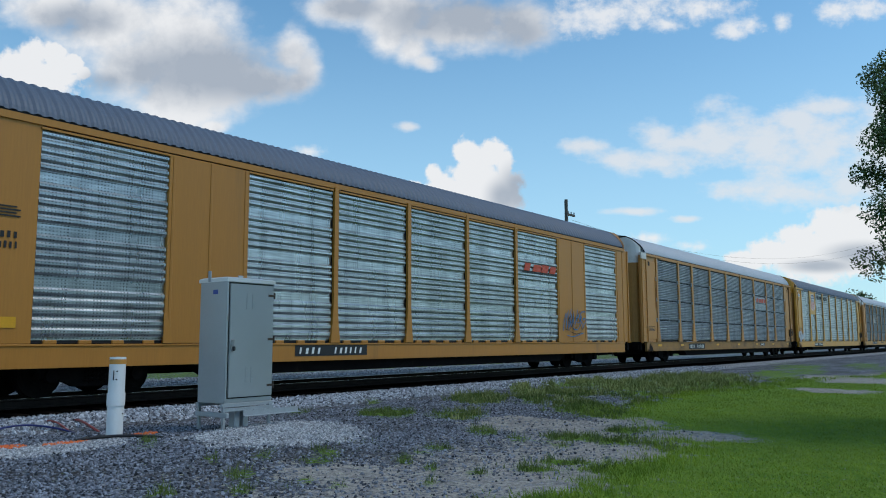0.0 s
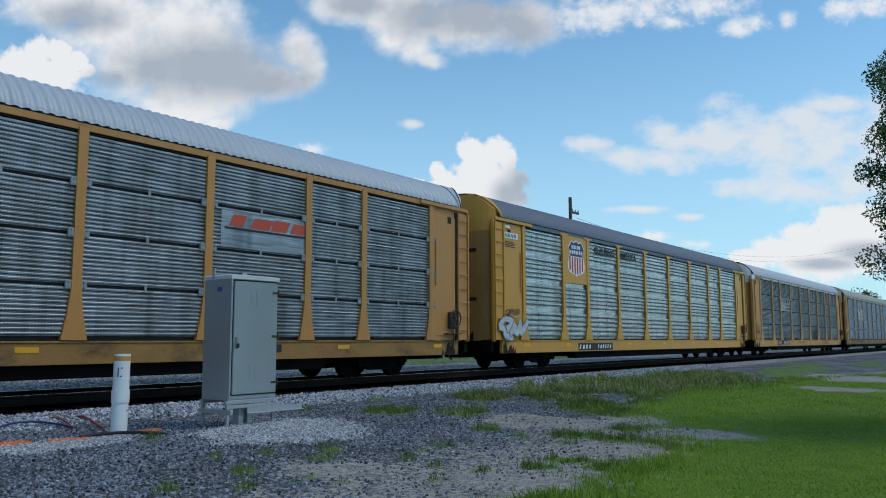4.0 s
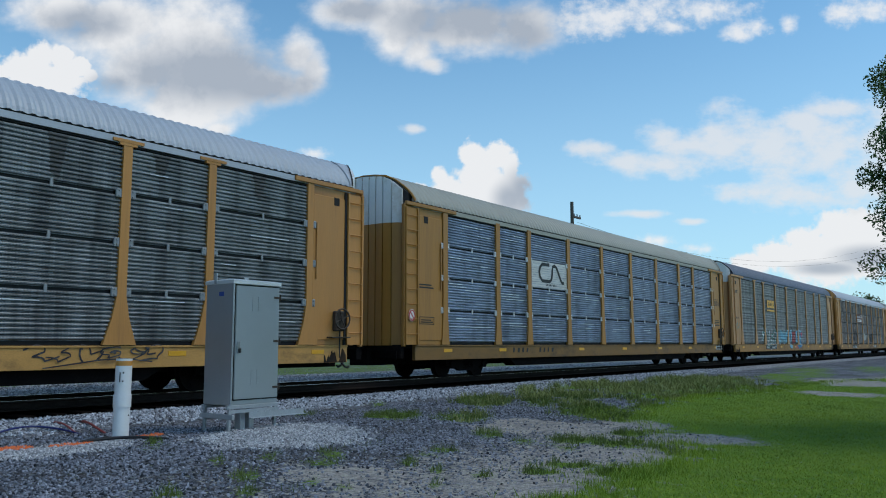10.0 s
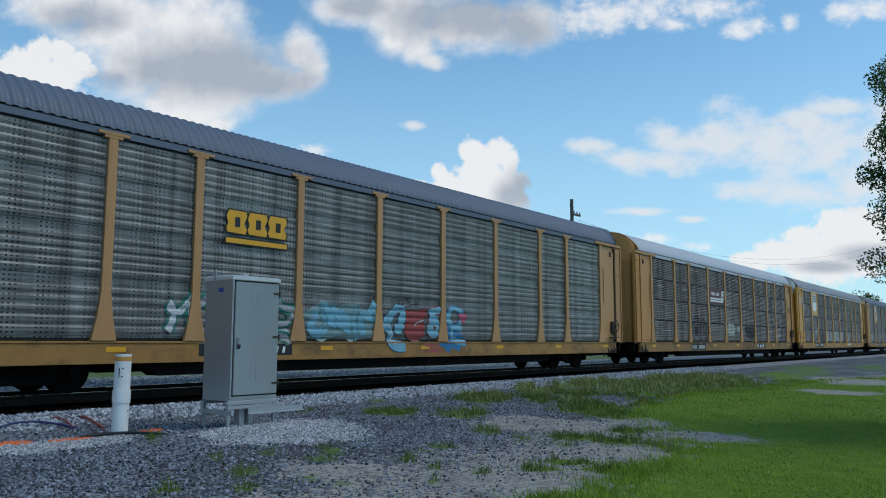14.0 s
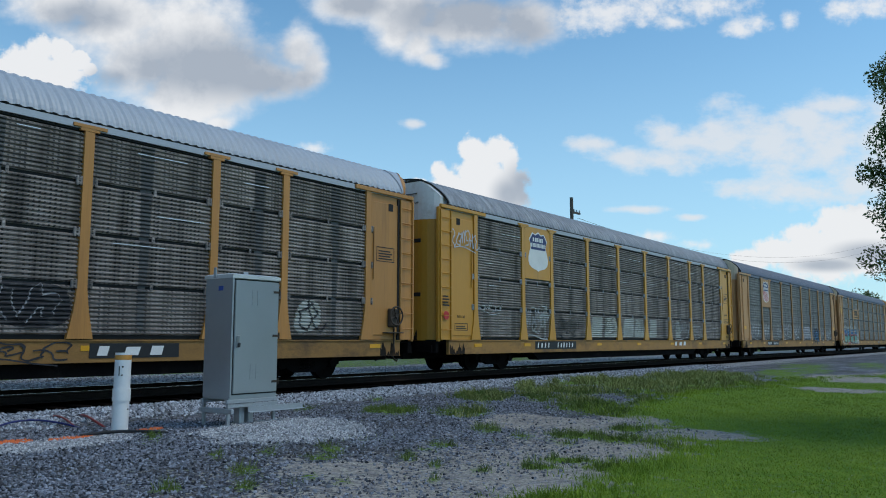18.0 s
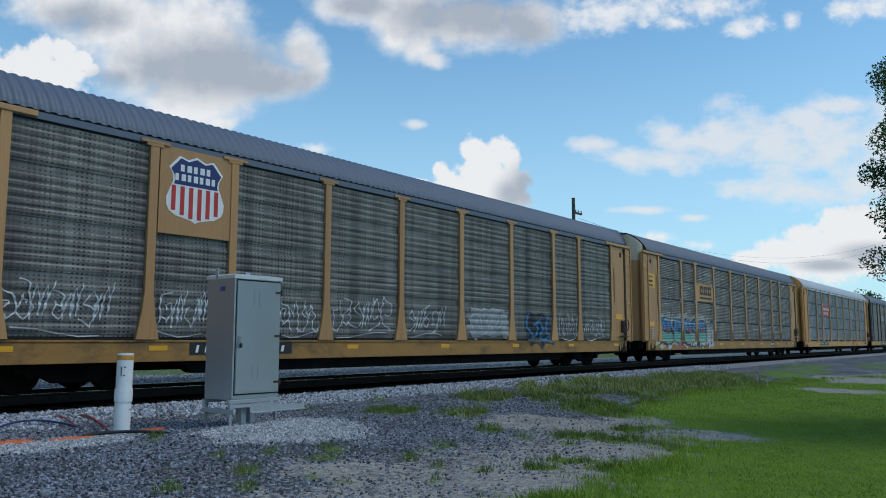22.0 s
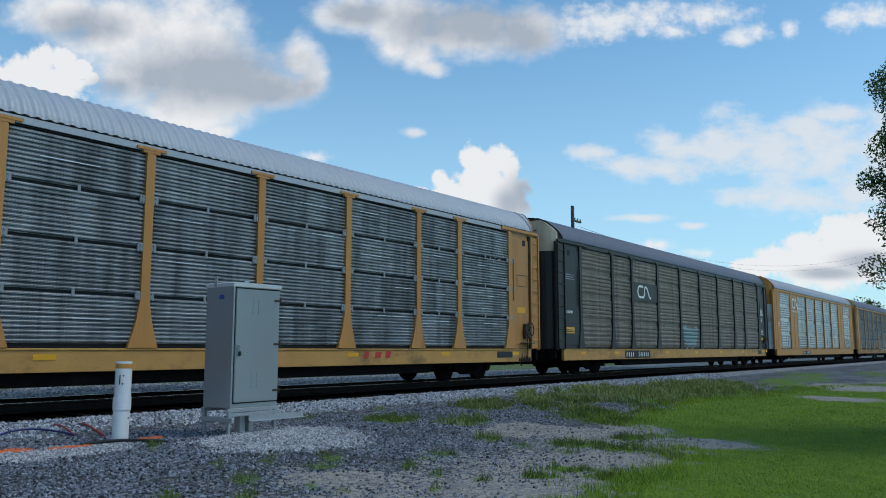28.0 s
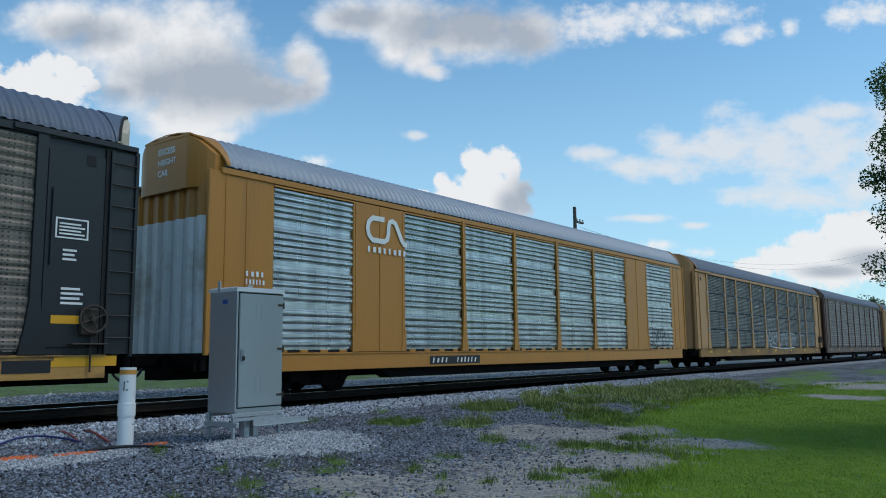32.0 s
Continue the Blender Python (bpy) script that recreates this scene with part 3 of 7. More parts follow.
# the lawn's edge: y as a function of x
EDGE = [(-40, 1.6), (4, 3.4), (7.2, 4.2), (8.3, 4.35), (9.4, 4.4), (10.6, 4.5), (11.9, 4.8), (13.5, 5.9), (14.9, 7.2), (17.5, 8.1), (19.6, 8.5), (22.4, 8.6), (26.3, 8.0), (30.8, 8.2), (35, 7.4), (42, 6.4), (60, 6.2), (4000, 6.0)]
# weeds and bare sand: middle, half-size across and along the line of sight from the lawn, amount
BELTS = [(12.7, 9.4, 0.58, 0.93, 1.0), (16.5, 11.5, 0.83, 1.62, 1.0), (21.1, 13.3, 0.39, 1.81, 1.0), (17.8, 10.8, 0.56, 2.13, 1.0), (20.0, 11.0, 0.81, 2.58, 1.0), (24.4, 12.7, 1.18, 3.3, 1.0), (23.7, 10.9, 1.3, 4.29, 1.0), (28.0, 10.8, 1.5, 5.89, 1.0), (29.4, 9.8, 0.84, 5.63, 1.0)]
TUFTS = [(6.4, 10.1, 0.17, 0.57, 1.0), (6.2, 8.4, 0.13, 0.33, 1.0), (6.8, 8.1, 0.18, 0.3, 1.0), (7.6, 7.8, 0.19, 0.33, 1.0), (7.1, 7.5, 0.29, 0.31, 1.0), (5.9, 7.5, 0.22, 0.26, 1.0), (5.4, 6.8, 0.15, 0.22, 1.0), (4.8, 7.3, 0.15, 0.22, 1.0), (6.3, 6.3, 0.13, 0.21, 1.0),
         (6.2, 6.7, 0.1, 0.19, 1.0), (11.0, 12.2, 0.29, 0.76, 1.0), (11.9, 10.6, 0.51, 1.01, 1.0), (13.8, 12.7, 0.16, 0.94, 1.0), (8.0, 6.8, 0.12, 0.34, 1.0), (7.8, 6.2, 0.11, 0.27, 1.0), (7.0, 5.6, 0.1, 0.23, 1.0), (9.1, 7.1, 0.25, 0.25, 1.0), (8.6, 7.0, 0.16, 0.23, 1.0),
         (11.1, 7.7, 0.27, 0.68, 1.0), (10.8, 6.8, 0.23, 0.31, 1.0), (7.9, 5.6, 0.15, 0.27, 1.0), (8.6, 5.3, 0.33, 0.34, 1.0), (9.3, 5.2, 0.38, 0.29, 1.0), (11.6, 5.9, 0.84, 0.68, 1.0), (10.7, 6.0, 0.22, 0.36, 1.0), (13.0, 6.1, 0.33, 0.48, 1.0), (11.9, 5.1, 0.37, 0.35, 1.0),
         (36, 9.6, 1.1, 5.0, 0.9), (46, 11.2, 1.4, 7.0, 0.8), (32, 11.6, 0.8, 4.0, 0.6), (41, 9.6, 1.0, 5.0, 0.8), (52, 9.0, 1.2, 6.0, 0.8), (15.8, 8.2, 0.8, 1.7, 1.1)]
SANDS = [(12.4, 7.8, 0.52, 0.72), (12.9, 6.7, 0.62, 0.72), (14.2, 6.5, 0.45, 0.74), (13.2, 4.9, 0.65, 0.5), (10.5, 5.1, 0.46, 0.41), (10.6, 4.7, 0.21, 0.28), (8.4, 4.7, 0.31, 0.24), (7.6, 5.0, 0.55, 0.32), (7.6, 4.6, 0.32, 0.28),
         (6.9, 6.7, 0.48, 0.31), (27.4, 5.7, 0.8, 0.88), (35.0, 6.6, 1.56, 1.8)]


def inside(x, y, cx, cy, across, along):
    """Squared distance from the middle of a patch, 1 at its rim."""
    d = math.hypot(cx, cy)
    u, v = (x - cx) * cx / d + (y - cy) * cy / d, (y - cy) * cx / d - (x - cx) * cy / d
    return (u / along) ** 2 + (v / across) ** 2


def edge_y(x):
    for (a, p), (b, q) in zip(EDGE, EDGE[1:]):
        if x <= b:
            return p + (q - p) * (x - a) / (b - a)
    return 6.0


def cover(x, y):
    """Grass, bare sand and pale fresh gravel at a place, each 0 to 1."""
    w = 0.42 * wave(x, y, 0.8, 5.0) + 0.40 * wave(x, y, 2.3, 9.0) + 0.36 * wave(x, y, 6.0, 2.0)
    p = y - SKEW * x
    if p > TRACK_Y + 1.4:
        return 0.58 * ease(0.0, 0.8, p - TRACK_Y - 5.6 + w), 0.25, ease(TRACK_Y + 7.0, TRACK_Y + 5.0, p)
    grass = ease(-0.55, 0.55, edge_y(x) - y + 1.9 * w)
    grass = max(grass, 0.35 * ease(0.08, 0.55, w) * ease(10.0, 7.0, y) * ease(4.0, 7.0, x))
    for cx, cy, across, along, k in BELTS + TUFTS:
        d = inside(x, y, cx, cy, across, along)
        k *= 0.72 if across < 0.3 else 1.0
        if d < 7:
            grass = max(grass, 0.85 * k * ease(-0.05, 0.7, math.exp(-0.75 * d) + 0.75 * w - 0.25))
    sand = 0.72 * ease(8.4, 5.6, y + 2.2 * w)
    bare = 0.0
    for cx, cy, across, along in SANDS:
        d = inside(x, y, cx, cy, across, along)
        if d < 5:
            bare = max(bare, ease(0.05, 0.55, math.exp(-0.6 * d) + 0.7 * w))
    weedy = max([0.0] + [1.5 * math.exp(-inside(x, y, *p[:4])) for p in TUFTS if abs(p[0] - x) < 4])
    grass *= 1 - 0.9 * bare * (1 - min(1.0, weedy))
    fresh = ease(0.25, 0.55, bump_at(x, y, 8.1, 9.4, 1.5, 1.0) + 0.35 * w)
    fresh = max(fresh, ease(0.3, 0.6, bump_at(x, y, 5.2, 10.7, 1.3, 0.7) + 0.3 * w), 0.75 * ease(12.2, 13.2, p + 0.6 * w) * ease(14.9, 14.5, p))
    return grass, max(sand, bare), fresh


def foul_shade(y):
    """Ballast between and beside the rails: oily, and blackened to hold the train's shade."""
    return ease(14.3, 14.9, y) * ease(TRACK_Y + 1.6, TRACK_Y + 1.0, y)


def ground_material():
    m = bpy.data.materials.new("lawn_and_gravel")
    m.use_nodes = True
    nt = m.node_tree
    N, L = nt.nodes.new, nt.links.new
    b = nt.nodes["Principled BSDF"]
    geo = N("ShaderNodeNewGeometry")
    att = N("ShaderNodeVertexColor")
    att.layer_name = "cover"
    sep = N("ShaderNodeSeparateColor")
    L(att.outputs[0], sep.inputs[0])

    def tex(scale, detail=5, rough=0.6):
        n = N("ShaderNodeTexNoise")
        n.inputs["Scale"].default_value, n.inputs["Detail"].default_value, n.inputs["Roughness"].default_value = scale, detail, rough
        L(geo.outputs["Position"], n.inputs["Vector"])
        return n.outputs[0]

    def smooth(v, a, c):
        n = N("ShaderNodeMapRange")
        n.interpolation_type = "SMOOTHSTEP"
        n.inputs["From Min"].default_value, n.inputs["From Max"].default_value = a, c
        L(v, n.inputs["Value"])
        return n.outputs[0]

    def calc(op, a, c):
        n = N("ShaderNodeMath")
        n.operation = op
        for i, v in enumerate((a, c)):
            if isinstance(v, (int, float)):
                n.inputs[i].default_value = v
            else:
                L(v, n.inputs[i])
        return n.outputs[0]

    def blend(f, a, c):
        n = N("ShaderNodeMix")
        n.data_type = "RGBA"
        L(f, n.inputs["Factor"])
        for key, v in (("A", a), ("B", c)):
            if isinstance(v, tuple):
                n.inputs[key].default_value = (*v, 1)
            else:
                L(v, n.inputs[key])
        return n.outputs["Result"]

    n1, n2, n3, fine = tex(0.7), tex(3.0), tex(14.0), tex(55.0, 3)
    vor = N("ShaderNodeTexVoronoi")
    vor.inputs["Scale"].default_value = 26
    L(geo.outputs["Position"], vor.inputs["Vector"])
    grain = N("ShaderNodeSeparateColor")
    L(vor.outputs["Color"], grain.inputs[0])
    stone = blend(smooth(grain.outputs[0], 0.1, 0.95), (0.035, 0.038, 0.046), (0.33, 0.35, 0.41))
    stone = blend(calc("MULTIPLY", smooth(n1, 0.38, 0.60), 0.62), stone, (0.062, 0.055, 0.05))
    pale = blend(smooth(grain.outputs[0], 0.1, 0.9), (0.17, 0.17, 0.18), (0.46, 0.47, 0.50))
    sand = blend(smooth(n3, 0.3, 0.7), (0.24, 0.215, 0.19), (0.53, 0.485, 0.43))
    sand = blend(calc("MULTIPLY", smooth(n2, 0.46, 0.66), 0.5), sand, stone)
    grass = blend(smooth(n2, 0.3, 0.7), (0.11, 0.20, 0.015), (0.22, 0.32, 0.028))
    grass = blend(calc("MULTIPLY", smooth(n1, 0.42, 0.62), 0.5), grass, (0.21, 0.29, 0.035))
    grass = blend(smooth(fine, 0.35, 0.7), grass, (0.095, 0.20, 0.016))
    jit = calc("MULTIPLY", calc("SUBTRACT", n3, 0.5), 2.4)
    col = blend(smooth(calc("ADD", sep.outputs[2], jit), 0.3, 0.7), stone, pale)
    col = blend(smooth(calc("ADD", sep.outputs[1], jit), 0.3, 0.7), col, sand)
    jit2 = calc("ADD", jit, calc("MULTIPLY", calc("SUBTRACT", fine, 0.5), 1.9))
    col = blend(smooth(calc("ADD", sep.outputs[0], jit2), 0.3, 0.75), col, grass)
    # alpha mixes in near-black: fouled ballast with the shade under the train painted in
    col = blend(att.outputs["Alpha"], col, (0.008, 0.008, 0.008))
    L(col, b.inputs["Base Color"])
    b.inputs["Roughness"].default_value = 0.95
    b.inputs["Specular IOR Level"].default_value = 0.15
    bp = N("ShaderNodeBump")
    bp.inputs["Strength"].default_value, bp.inputs["Distance"].default_value = 0.8, 0.03
    L(calc("ADD", calc("MULTIPLY", vor.outputs["Distance"], -1.5), fine), bp.inputs["Height"])
    L(bp.outputs[0], b.inputs["Normal"])
    return m


def axis_steps(fine0, fine1, step, far, grow):
    out, lo = list(np.arange(fine0, fine1 + step / 2, step)), []
    s, v = step, fine1
    while v < far:
        s *= grow
        v += s
        out.append(v)
    s, v = step, fine0
    while v > -far:
        s *= grow
        v -= s
        lo.append(v)
    return lo[::-1] + out


def build_ground():
    xs = axis_steps(1, 34, 0.13, 3800, 1.22)
    ys = axis_steps(2.6, 21, 0.13, 3800, 1.25)
    me = bpy.data.meshes.new("ground")
    verts = [(x, y, ground_z(x, y)) for y in ys for x in xs]
    w = len(xs)
    faces = [(j * w + i, j * w + i + 1, (j + 1) * w + i + 1, (j + 1) * w + i) for j in range(len(ys) - 1) for i in range(w - 1)]
    me.from_pydata(verts, [], faces)
    me.polygons.foreach_set("use_smooth", [True] * len(faces))
    layer = me.color_attributes.new("cover", "FLOAT_COLOR", "POINT")
    data = np.ones((len(verts), 4), dtype=np.float32)
    data[:, :3] = [cover(x, y) for x, y, _ in verts]
    data[:, 3] = [foul_shade(y - SKEW * x) for x, y, _ in verts]
    layer.data.foreach_set("color", data.ravel())
    me.materials.append(ground_material())
    tagged(new("ground", me), "green lawn running into grey gravel beside the track", "ground", kind="structure")


build_ground()


def build_track():
    track = thing("railway_track", "straight track of dark rusty rails on wooden sleepers in ballast", "track", pose(0, TRACK_Y, RAIL_Z, 0, 0, math.degrees(math.atan(SKEW))), kind="structure")
    for s in (-1, 1):
        bm = bmesh.new()
        prof = [(-0.07, -0.18), (0.07, -0.18), (0.07, -0.165), (0.012, -0.14), (0.012, -0.045), (0.036, -0.03), (0.036, -0.004), (0.03, 0), (-0.03, 0), (-0.036, -0.004), (-0.036, -0.03), (-0.012, -0.045), (-0.012, -0.14), (-0.07, -0.165)]
        prism(bm, [(s * 0.7535 + a, b) for a, b in prof], "x", -200, 420)
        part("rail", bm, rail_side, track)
        part("rail_head", boxes((-200, 420, s * 0.7535 - 0.026, s * 0.7535 + 0.026, -0.004, 0.003)), rail_head, track, "bright worn strip along the rail top")
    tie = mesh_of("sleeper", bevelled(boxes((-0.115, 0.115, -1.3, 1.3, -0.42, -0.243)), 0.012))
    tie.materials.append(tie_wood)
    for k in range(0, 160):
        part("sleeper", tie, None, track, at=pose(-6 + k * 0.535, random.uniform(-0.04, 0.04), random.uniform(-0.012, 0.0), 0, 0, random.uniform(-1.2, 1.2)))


build_track()


# ---- loose stones and grass: too many to count -----------------------------

def stone_material(name, low, high):
    m = bpy.data.materials.new(name)
    m.use_nodes = True
    nt = m.node_tree
    b = nt.nodes["Principled BSDF"]
    geo, ramp, hue = nt.nodes.new("ShaderNodeNewGeometry"), nt.nodes.new("ShaderNodeMix"), nt.nodes.new("ShaderNodeTexNoise")
    ramp.data_type = "RGBA"
    ramp.inputs["A"].default_value, ramp.inputs["B"].default_value = (*low, 1), (*high, 1)
    hue.inputs["Scale"].default_value = 60
    nt.links.new(geo.outputs["Position"], hue.inputs["Vector"])
    add = nt.nodes.new("ShaderNodeMath")
    add.operation = "MULTIPLY_ADD"
    nt.links.new(hue.outputs[0], add.inputs[0])
    add.inputs[1].default_value = 0.35
    nt.links.new(geo.outputs["Random Per Island"], add.inputs[2])
    sub = nt.nodes.new("ShaderNodeMath")
    sub.operation = "SUBTRACT"
    nt.links.new(add.outputs[0], sub.inputs[0])
    sub.inputs[1].default_value = 0.17
    nt.links.new(sub.outputs[0], ramp.inputs["Factor"])
    nt.links.new(ramp.outputs["Result"], b.inputs["Base Color"])
    b.inputs["Roughness"].default_value = 0.88
    b.inputs["Specular IOR Level"].default_value = 0.25
    return m


def scatter_stones(name, label, count, area, size, keep, material, seed):
    """Broken stones as one mesh: octahedra with uneven corners."""
    rng = np.random.default_rng(seed)
    x0, x1, y0, y1, bias = area
    u = rng.random(count * 3)
    X = x0 + (x1 - x0) * u ** bias
    Y = y0 + (y1 - y0) * rng.random(count * 3)
    base = np.array([(1, 0, 0), (-1, 0, 0), (0, 1, 0), (0, -1, 0), (0, 0, 1), (0, 0, -1), (0.62, 0.62, 0.5), (-0.6, -0.62, 0.52)], float)
    tri = np.array([(0, 6, 4), (6, 2, 4), (0, 2, 6), (2, 1, 4), (1, 7, 4), (7, 3, 4), (1, 3, 7), (3, 0, 4), (2, 0, 5), (1, 2, 5), (3, 1, 5), (0, 3, 5)])
    V, F, n = [], [], 0
    for x, y in zip(X, Y):
        if n >= count:
            break
        if rng.random() > keep(x, y):
            continue
        r = size[0] + (size[1] - size[0]) * rng.random() ** 1.6
        v = base * (1 + rng.uniform(-0.3, 0.3, (8, 3))) * r * rng.uniform(0.65, 1.25, 3)
        a = rng.uniform(0, 6.28)
        c, s = math.cos(a), math.sin(a)
        t = rng.uniform(-0.6, 0.6)
        v = v @ np.array([(c, s, 0), (-s, c, 0), (0, 0, 1)]) @ np.array([(1, 0, 0), (0, math.cos(t), math.sin(t)), (0, -math.sin(t), math.cos(t))])
        V.append(v + (x, y, ground_z(x, y) + r * 0.25))
        F.append(tri + n * 8)
        n += 1
    me = bpy.data.meshes.new(name)
    me.from_pydata(np.concatenate(V).tolist(), [], np.concatenate(F).tolist())
    me.materials.append(material)
    return tagged(new(name, me), label, "gravel", kind="stuff")


def keep_gravel(x, y):
    g, s, f = cover(x, y)
    return max(0.0, 1 - 1.3 * g) * (1 - 0.86 * s) * (1 - 0.9 * f)


def keep_fresh(x, y):
    g, s, f = cover(x, y)
    return f * (1 - g) if y < 12.6 else 0.0


scatter_stones("ballast_stones", "pale grey crushed stone along the track shoulder", 22000, (3.5, 42, 12.3, 15.9, 1.7), (0.017, 0.042), lambda x, y: ease(12.3, 13.2, y - SKEW * x) * ease(14.85, 14.5, y - SKEW * x) * (1 - 0.8 * cover(x, y)[0]), stone_material("pale_crushed_stone", (0.05, 0.053, 0.065), (0.62, 0.65, 0.71)), 11)
scatter_stones("ballast_stones", "grey crushed stone beyond the rails", 12000, (6, 46, TRACK_Y + 1.4, TRACK_Y + 6.0, 1.5), (0.022, 0.048), lambda x, y: ease(1.25, 1.4, y - SKEW * x - TRACK_Y), stone_material("grey_crushed_stone", (0.16, 0.16, 0.17), (0.58, 0.59, 0.62)), 12)
scatter_stones("gravel_stones", "dark blue-grey gravel lying before the signal case", 27000, (3.0, 22, 4.6, 12.4, 1.5), (0.009, 0.025), keep_gravel, stone_material("blue_grey_gravel", (0.02, 0.022, 0.027), (0.36, 0.38, 0.44)), 13)
scatter_stones("fresh_gravel", "heap of pale fresh gravel round the signal case", 13000, (4.0, 11, 8.2, 12.2, 1.0), (0.010, 0.024), keep_fresh, stone_material("pale_fresh_gravel", (0.20, 0.20, 0.21), (0.62, 0.62, 0.63)), 14)


def leaf_material(name, low, high, shine=0.3):
    m = bpy.data.materials.new(name)
    m.use_nodes = True
    nt = m.node_tree
    b = nt.nodes["Principled BSDF"]
    geo, mix = nt.nodes.new("ShaderNodeNewGeometry"), nt.nodes.new("ShaderNodeMix")
    mix.data_type = "RGBA"
    mix.inputs["A"].default_value, mix.inputs["B"].default_value = (*low, 1), (*high, 1)
    big = nt.nodes.new("ShaderNodeTexNoise")
    big.inputs["Scale"].default_value, big.inputs["Detail"].default_value = 0.8, 4
    nt.links.new(geo.outputs["Position"], big.inputs["Vector"])
    add = nt.nodes.new("ShaderNodeMath")
    add.operation = "MULTIPLY_ADD"
    nt.links.new(geo.outputs["Random Per Island"], add.inputs[0])
    add.inputs[1].default_value = 0.5
    sub = nt.nodes.new("ShaderNodeMath")
    sub.operation = "MULTIPLY_ADD"
    nt.links.new(big.outputs[0], sub.inputs[0])
    sub.inputs[1].default_value, sub.inputs[2].default_value = 1.6, -0.55
    nt.links.new(sub.outputs[0], add.inputs[2])
    nt.links.new(add.outputs[0], mix.inputs["Factor"])
    nt.links.new(mix.outputs["Result"], b.inputs["Base Color"])
    b.inputs["Roughness"].default_value = 0.6
    b.inputs["Specular IOR Level"].default_value = shine
    b.inputs["Transmission Weight"].default_value = 0.0
    return m


def scatter_blades(name, label, count, area, height, keep, material, seed, lean=0.5, width=0.006):
    rng = np.random.default_rng(seed)
    x0, x1, y0, y1, bias = area
    V, F, n = [], [], 0
    for k in range(count * 9):
        if n >= count:
            break
        x = x0 + (x1 - x0) * rng.random() ** bias
        y = y0 + (y1 - y0) * rng.random()
        if rng.random() > keep(x, y):
            continue
        h = rng.uniform(*height) * (0.7 + 0.6 * (0.5 + 0.5 * wave(x, y, 1.3, 7.0)))
        a, b, l = rng.uniform(0, 6.28), rng.uniform(0, 6.28), h * lean * rng.random()
        far = 1 + max(0.0, x - 10) * 0.06
        dx, dy = math.cos(a) * width * far, math.sin(a) * width * far
        z = ground_z(x, y) - 0.01
        lx, ly = math.cos(b) * l, math.sin(b) * l
        V += [(x - dx, y - dy, z), (x + dx, y + dy, z), (x + dx * 0.7 + lx * 0.4, y + dy * 0.7 + ly * 0.4, z + h * 0.6), (x - dx * 0.7 + lx * 0.4, y - dy * 0.7 + ly * 0.4, z + h * 0.6), (x + lx, y + ly, z + h)]
        F += [(5 * n, 5 * n + 1, 5 * n + 2, 5 * n + 3), (5 * n + 3, 5 * n + 2, 5 * n + 4)]
        n += 1
    me = bpy.data.meshes.new(name)
    me.from_pydata(V, [], F)
    me.materials.append(material)
    return tagged(new(name, me), label, "grass", kind="stuff")


def keep_lawn(x, y):
    return cover(x, y)[0] ** 2 if y < edge_y(x) + 1.0 else 0.0


def keep_belt(x, y):
    if min([9.0] + [inside(x, y, *p[:4]) for p in BELTS if abs(p[0] - x) < 16]) > 3.0:
        return 0.0
    g = cover(x, y)[0]
    return g * g * ease(0.0, 0.4, wave(x, y, 1.7, 4.0) + 0.6 * wave(x, y, 6.0, 6.0)) if y > edge_y(x) - 0.3 else 0.0


def keep_tufts(x, y):
    g = cover(x, y)[0]
    return min(1.0, 1.4 * g) ** 2 * ease(-0.2, 0.45, wave(x, y, 4.1, 4.0) + 0.6 * wave(x, y, 11.0, 6.0)) if g > 0.12 and y > edge_y(x) - 0.2 else 0.0


def keep_rim(x, y):
    return ease(0.9, 0.2, abs(y - edge_y(x))) * cover(x, y)[0]


lawn_green = leaf_material("lawn_green", (0.115, 0.20, 0.015), (0.315, 0.42, 0.034))
weed_green = leaf_material("weed_green", (0.055, 0.085, 0.016), (0.165, 0.225, 0.042))
belt_olive = leaf_material("olive_weed_green", (0.11, 0.14, 0.035), (0.33, 0.35, 0.11))
scatter_blades("lawn_grass", "short bright green lawn grass", 90000, (6.4, 44, 0.6, 9.0, 1.9), (0.018, 0.045), keep_lawn, lawn_green, 21, 1.3, 0.005)
scatter_blades("lawn_grass", "taller grass straggling over the lawn's worn rim", 16000, (6.4, 38, 3.4, 9.4, 1.3), (0.04, 0.11), keep_rim, lawn_green, 23, 1.2, 0.005)
scatter_blades("weeds", "low green tufts of weeds growing in the gravel", 36000, (3, 20, 4.4, 12.4, 1.0), (0.03, 0.14), keep_tufts, weed_green, 22, 1.2, 0.0045)
scatter_blades("weeds", "ragged olive-green belt of tall weeds along the ballast", 24000, (9, 34, 7.5, 13.6, 0.9), (0.03, 0.22), keep_belt, belt_olive, 24, 1.3, 0.007)
# ======================================================================
# rail cars
# ======================================================================
HALF = 13.49
POSTS = (-11.66, -8.87, -6.94, -4.15, -1.38, 1.38, 4.15, 6.94, 8.87, 11.66)
SHEETED = ((-11.74, -9.2), (-7.19, -4.6), (-4.36, -1.76), (-1.5, 1.08), (1.3, 3.9), (4.15, 6.88), (9.1, 11.9))
TOP, LOW, HIGH = 4.98, 1.05, 4.90
SHARED = {}


def shared(key, make, material):
    """One mesh for all alike parts of one material."""
    name = key if isinstance(key, str) else key[0]
    key = (key, material.name)
    if key not in SHARED:
        me = mesh_of(name, make())
        me.materials.append(material)
        SHARED[key] = me
    return SHARED[key]


ROOF = [(-1.55, 5.085), (-1.53, 5.17), (-1.47, 5.29), (-1.38, 5.42), (-1.25, 5.56), (-1.08, 5.715), (-0.85, 5.84), (-0.45, 5.90), (0, 5.93)]
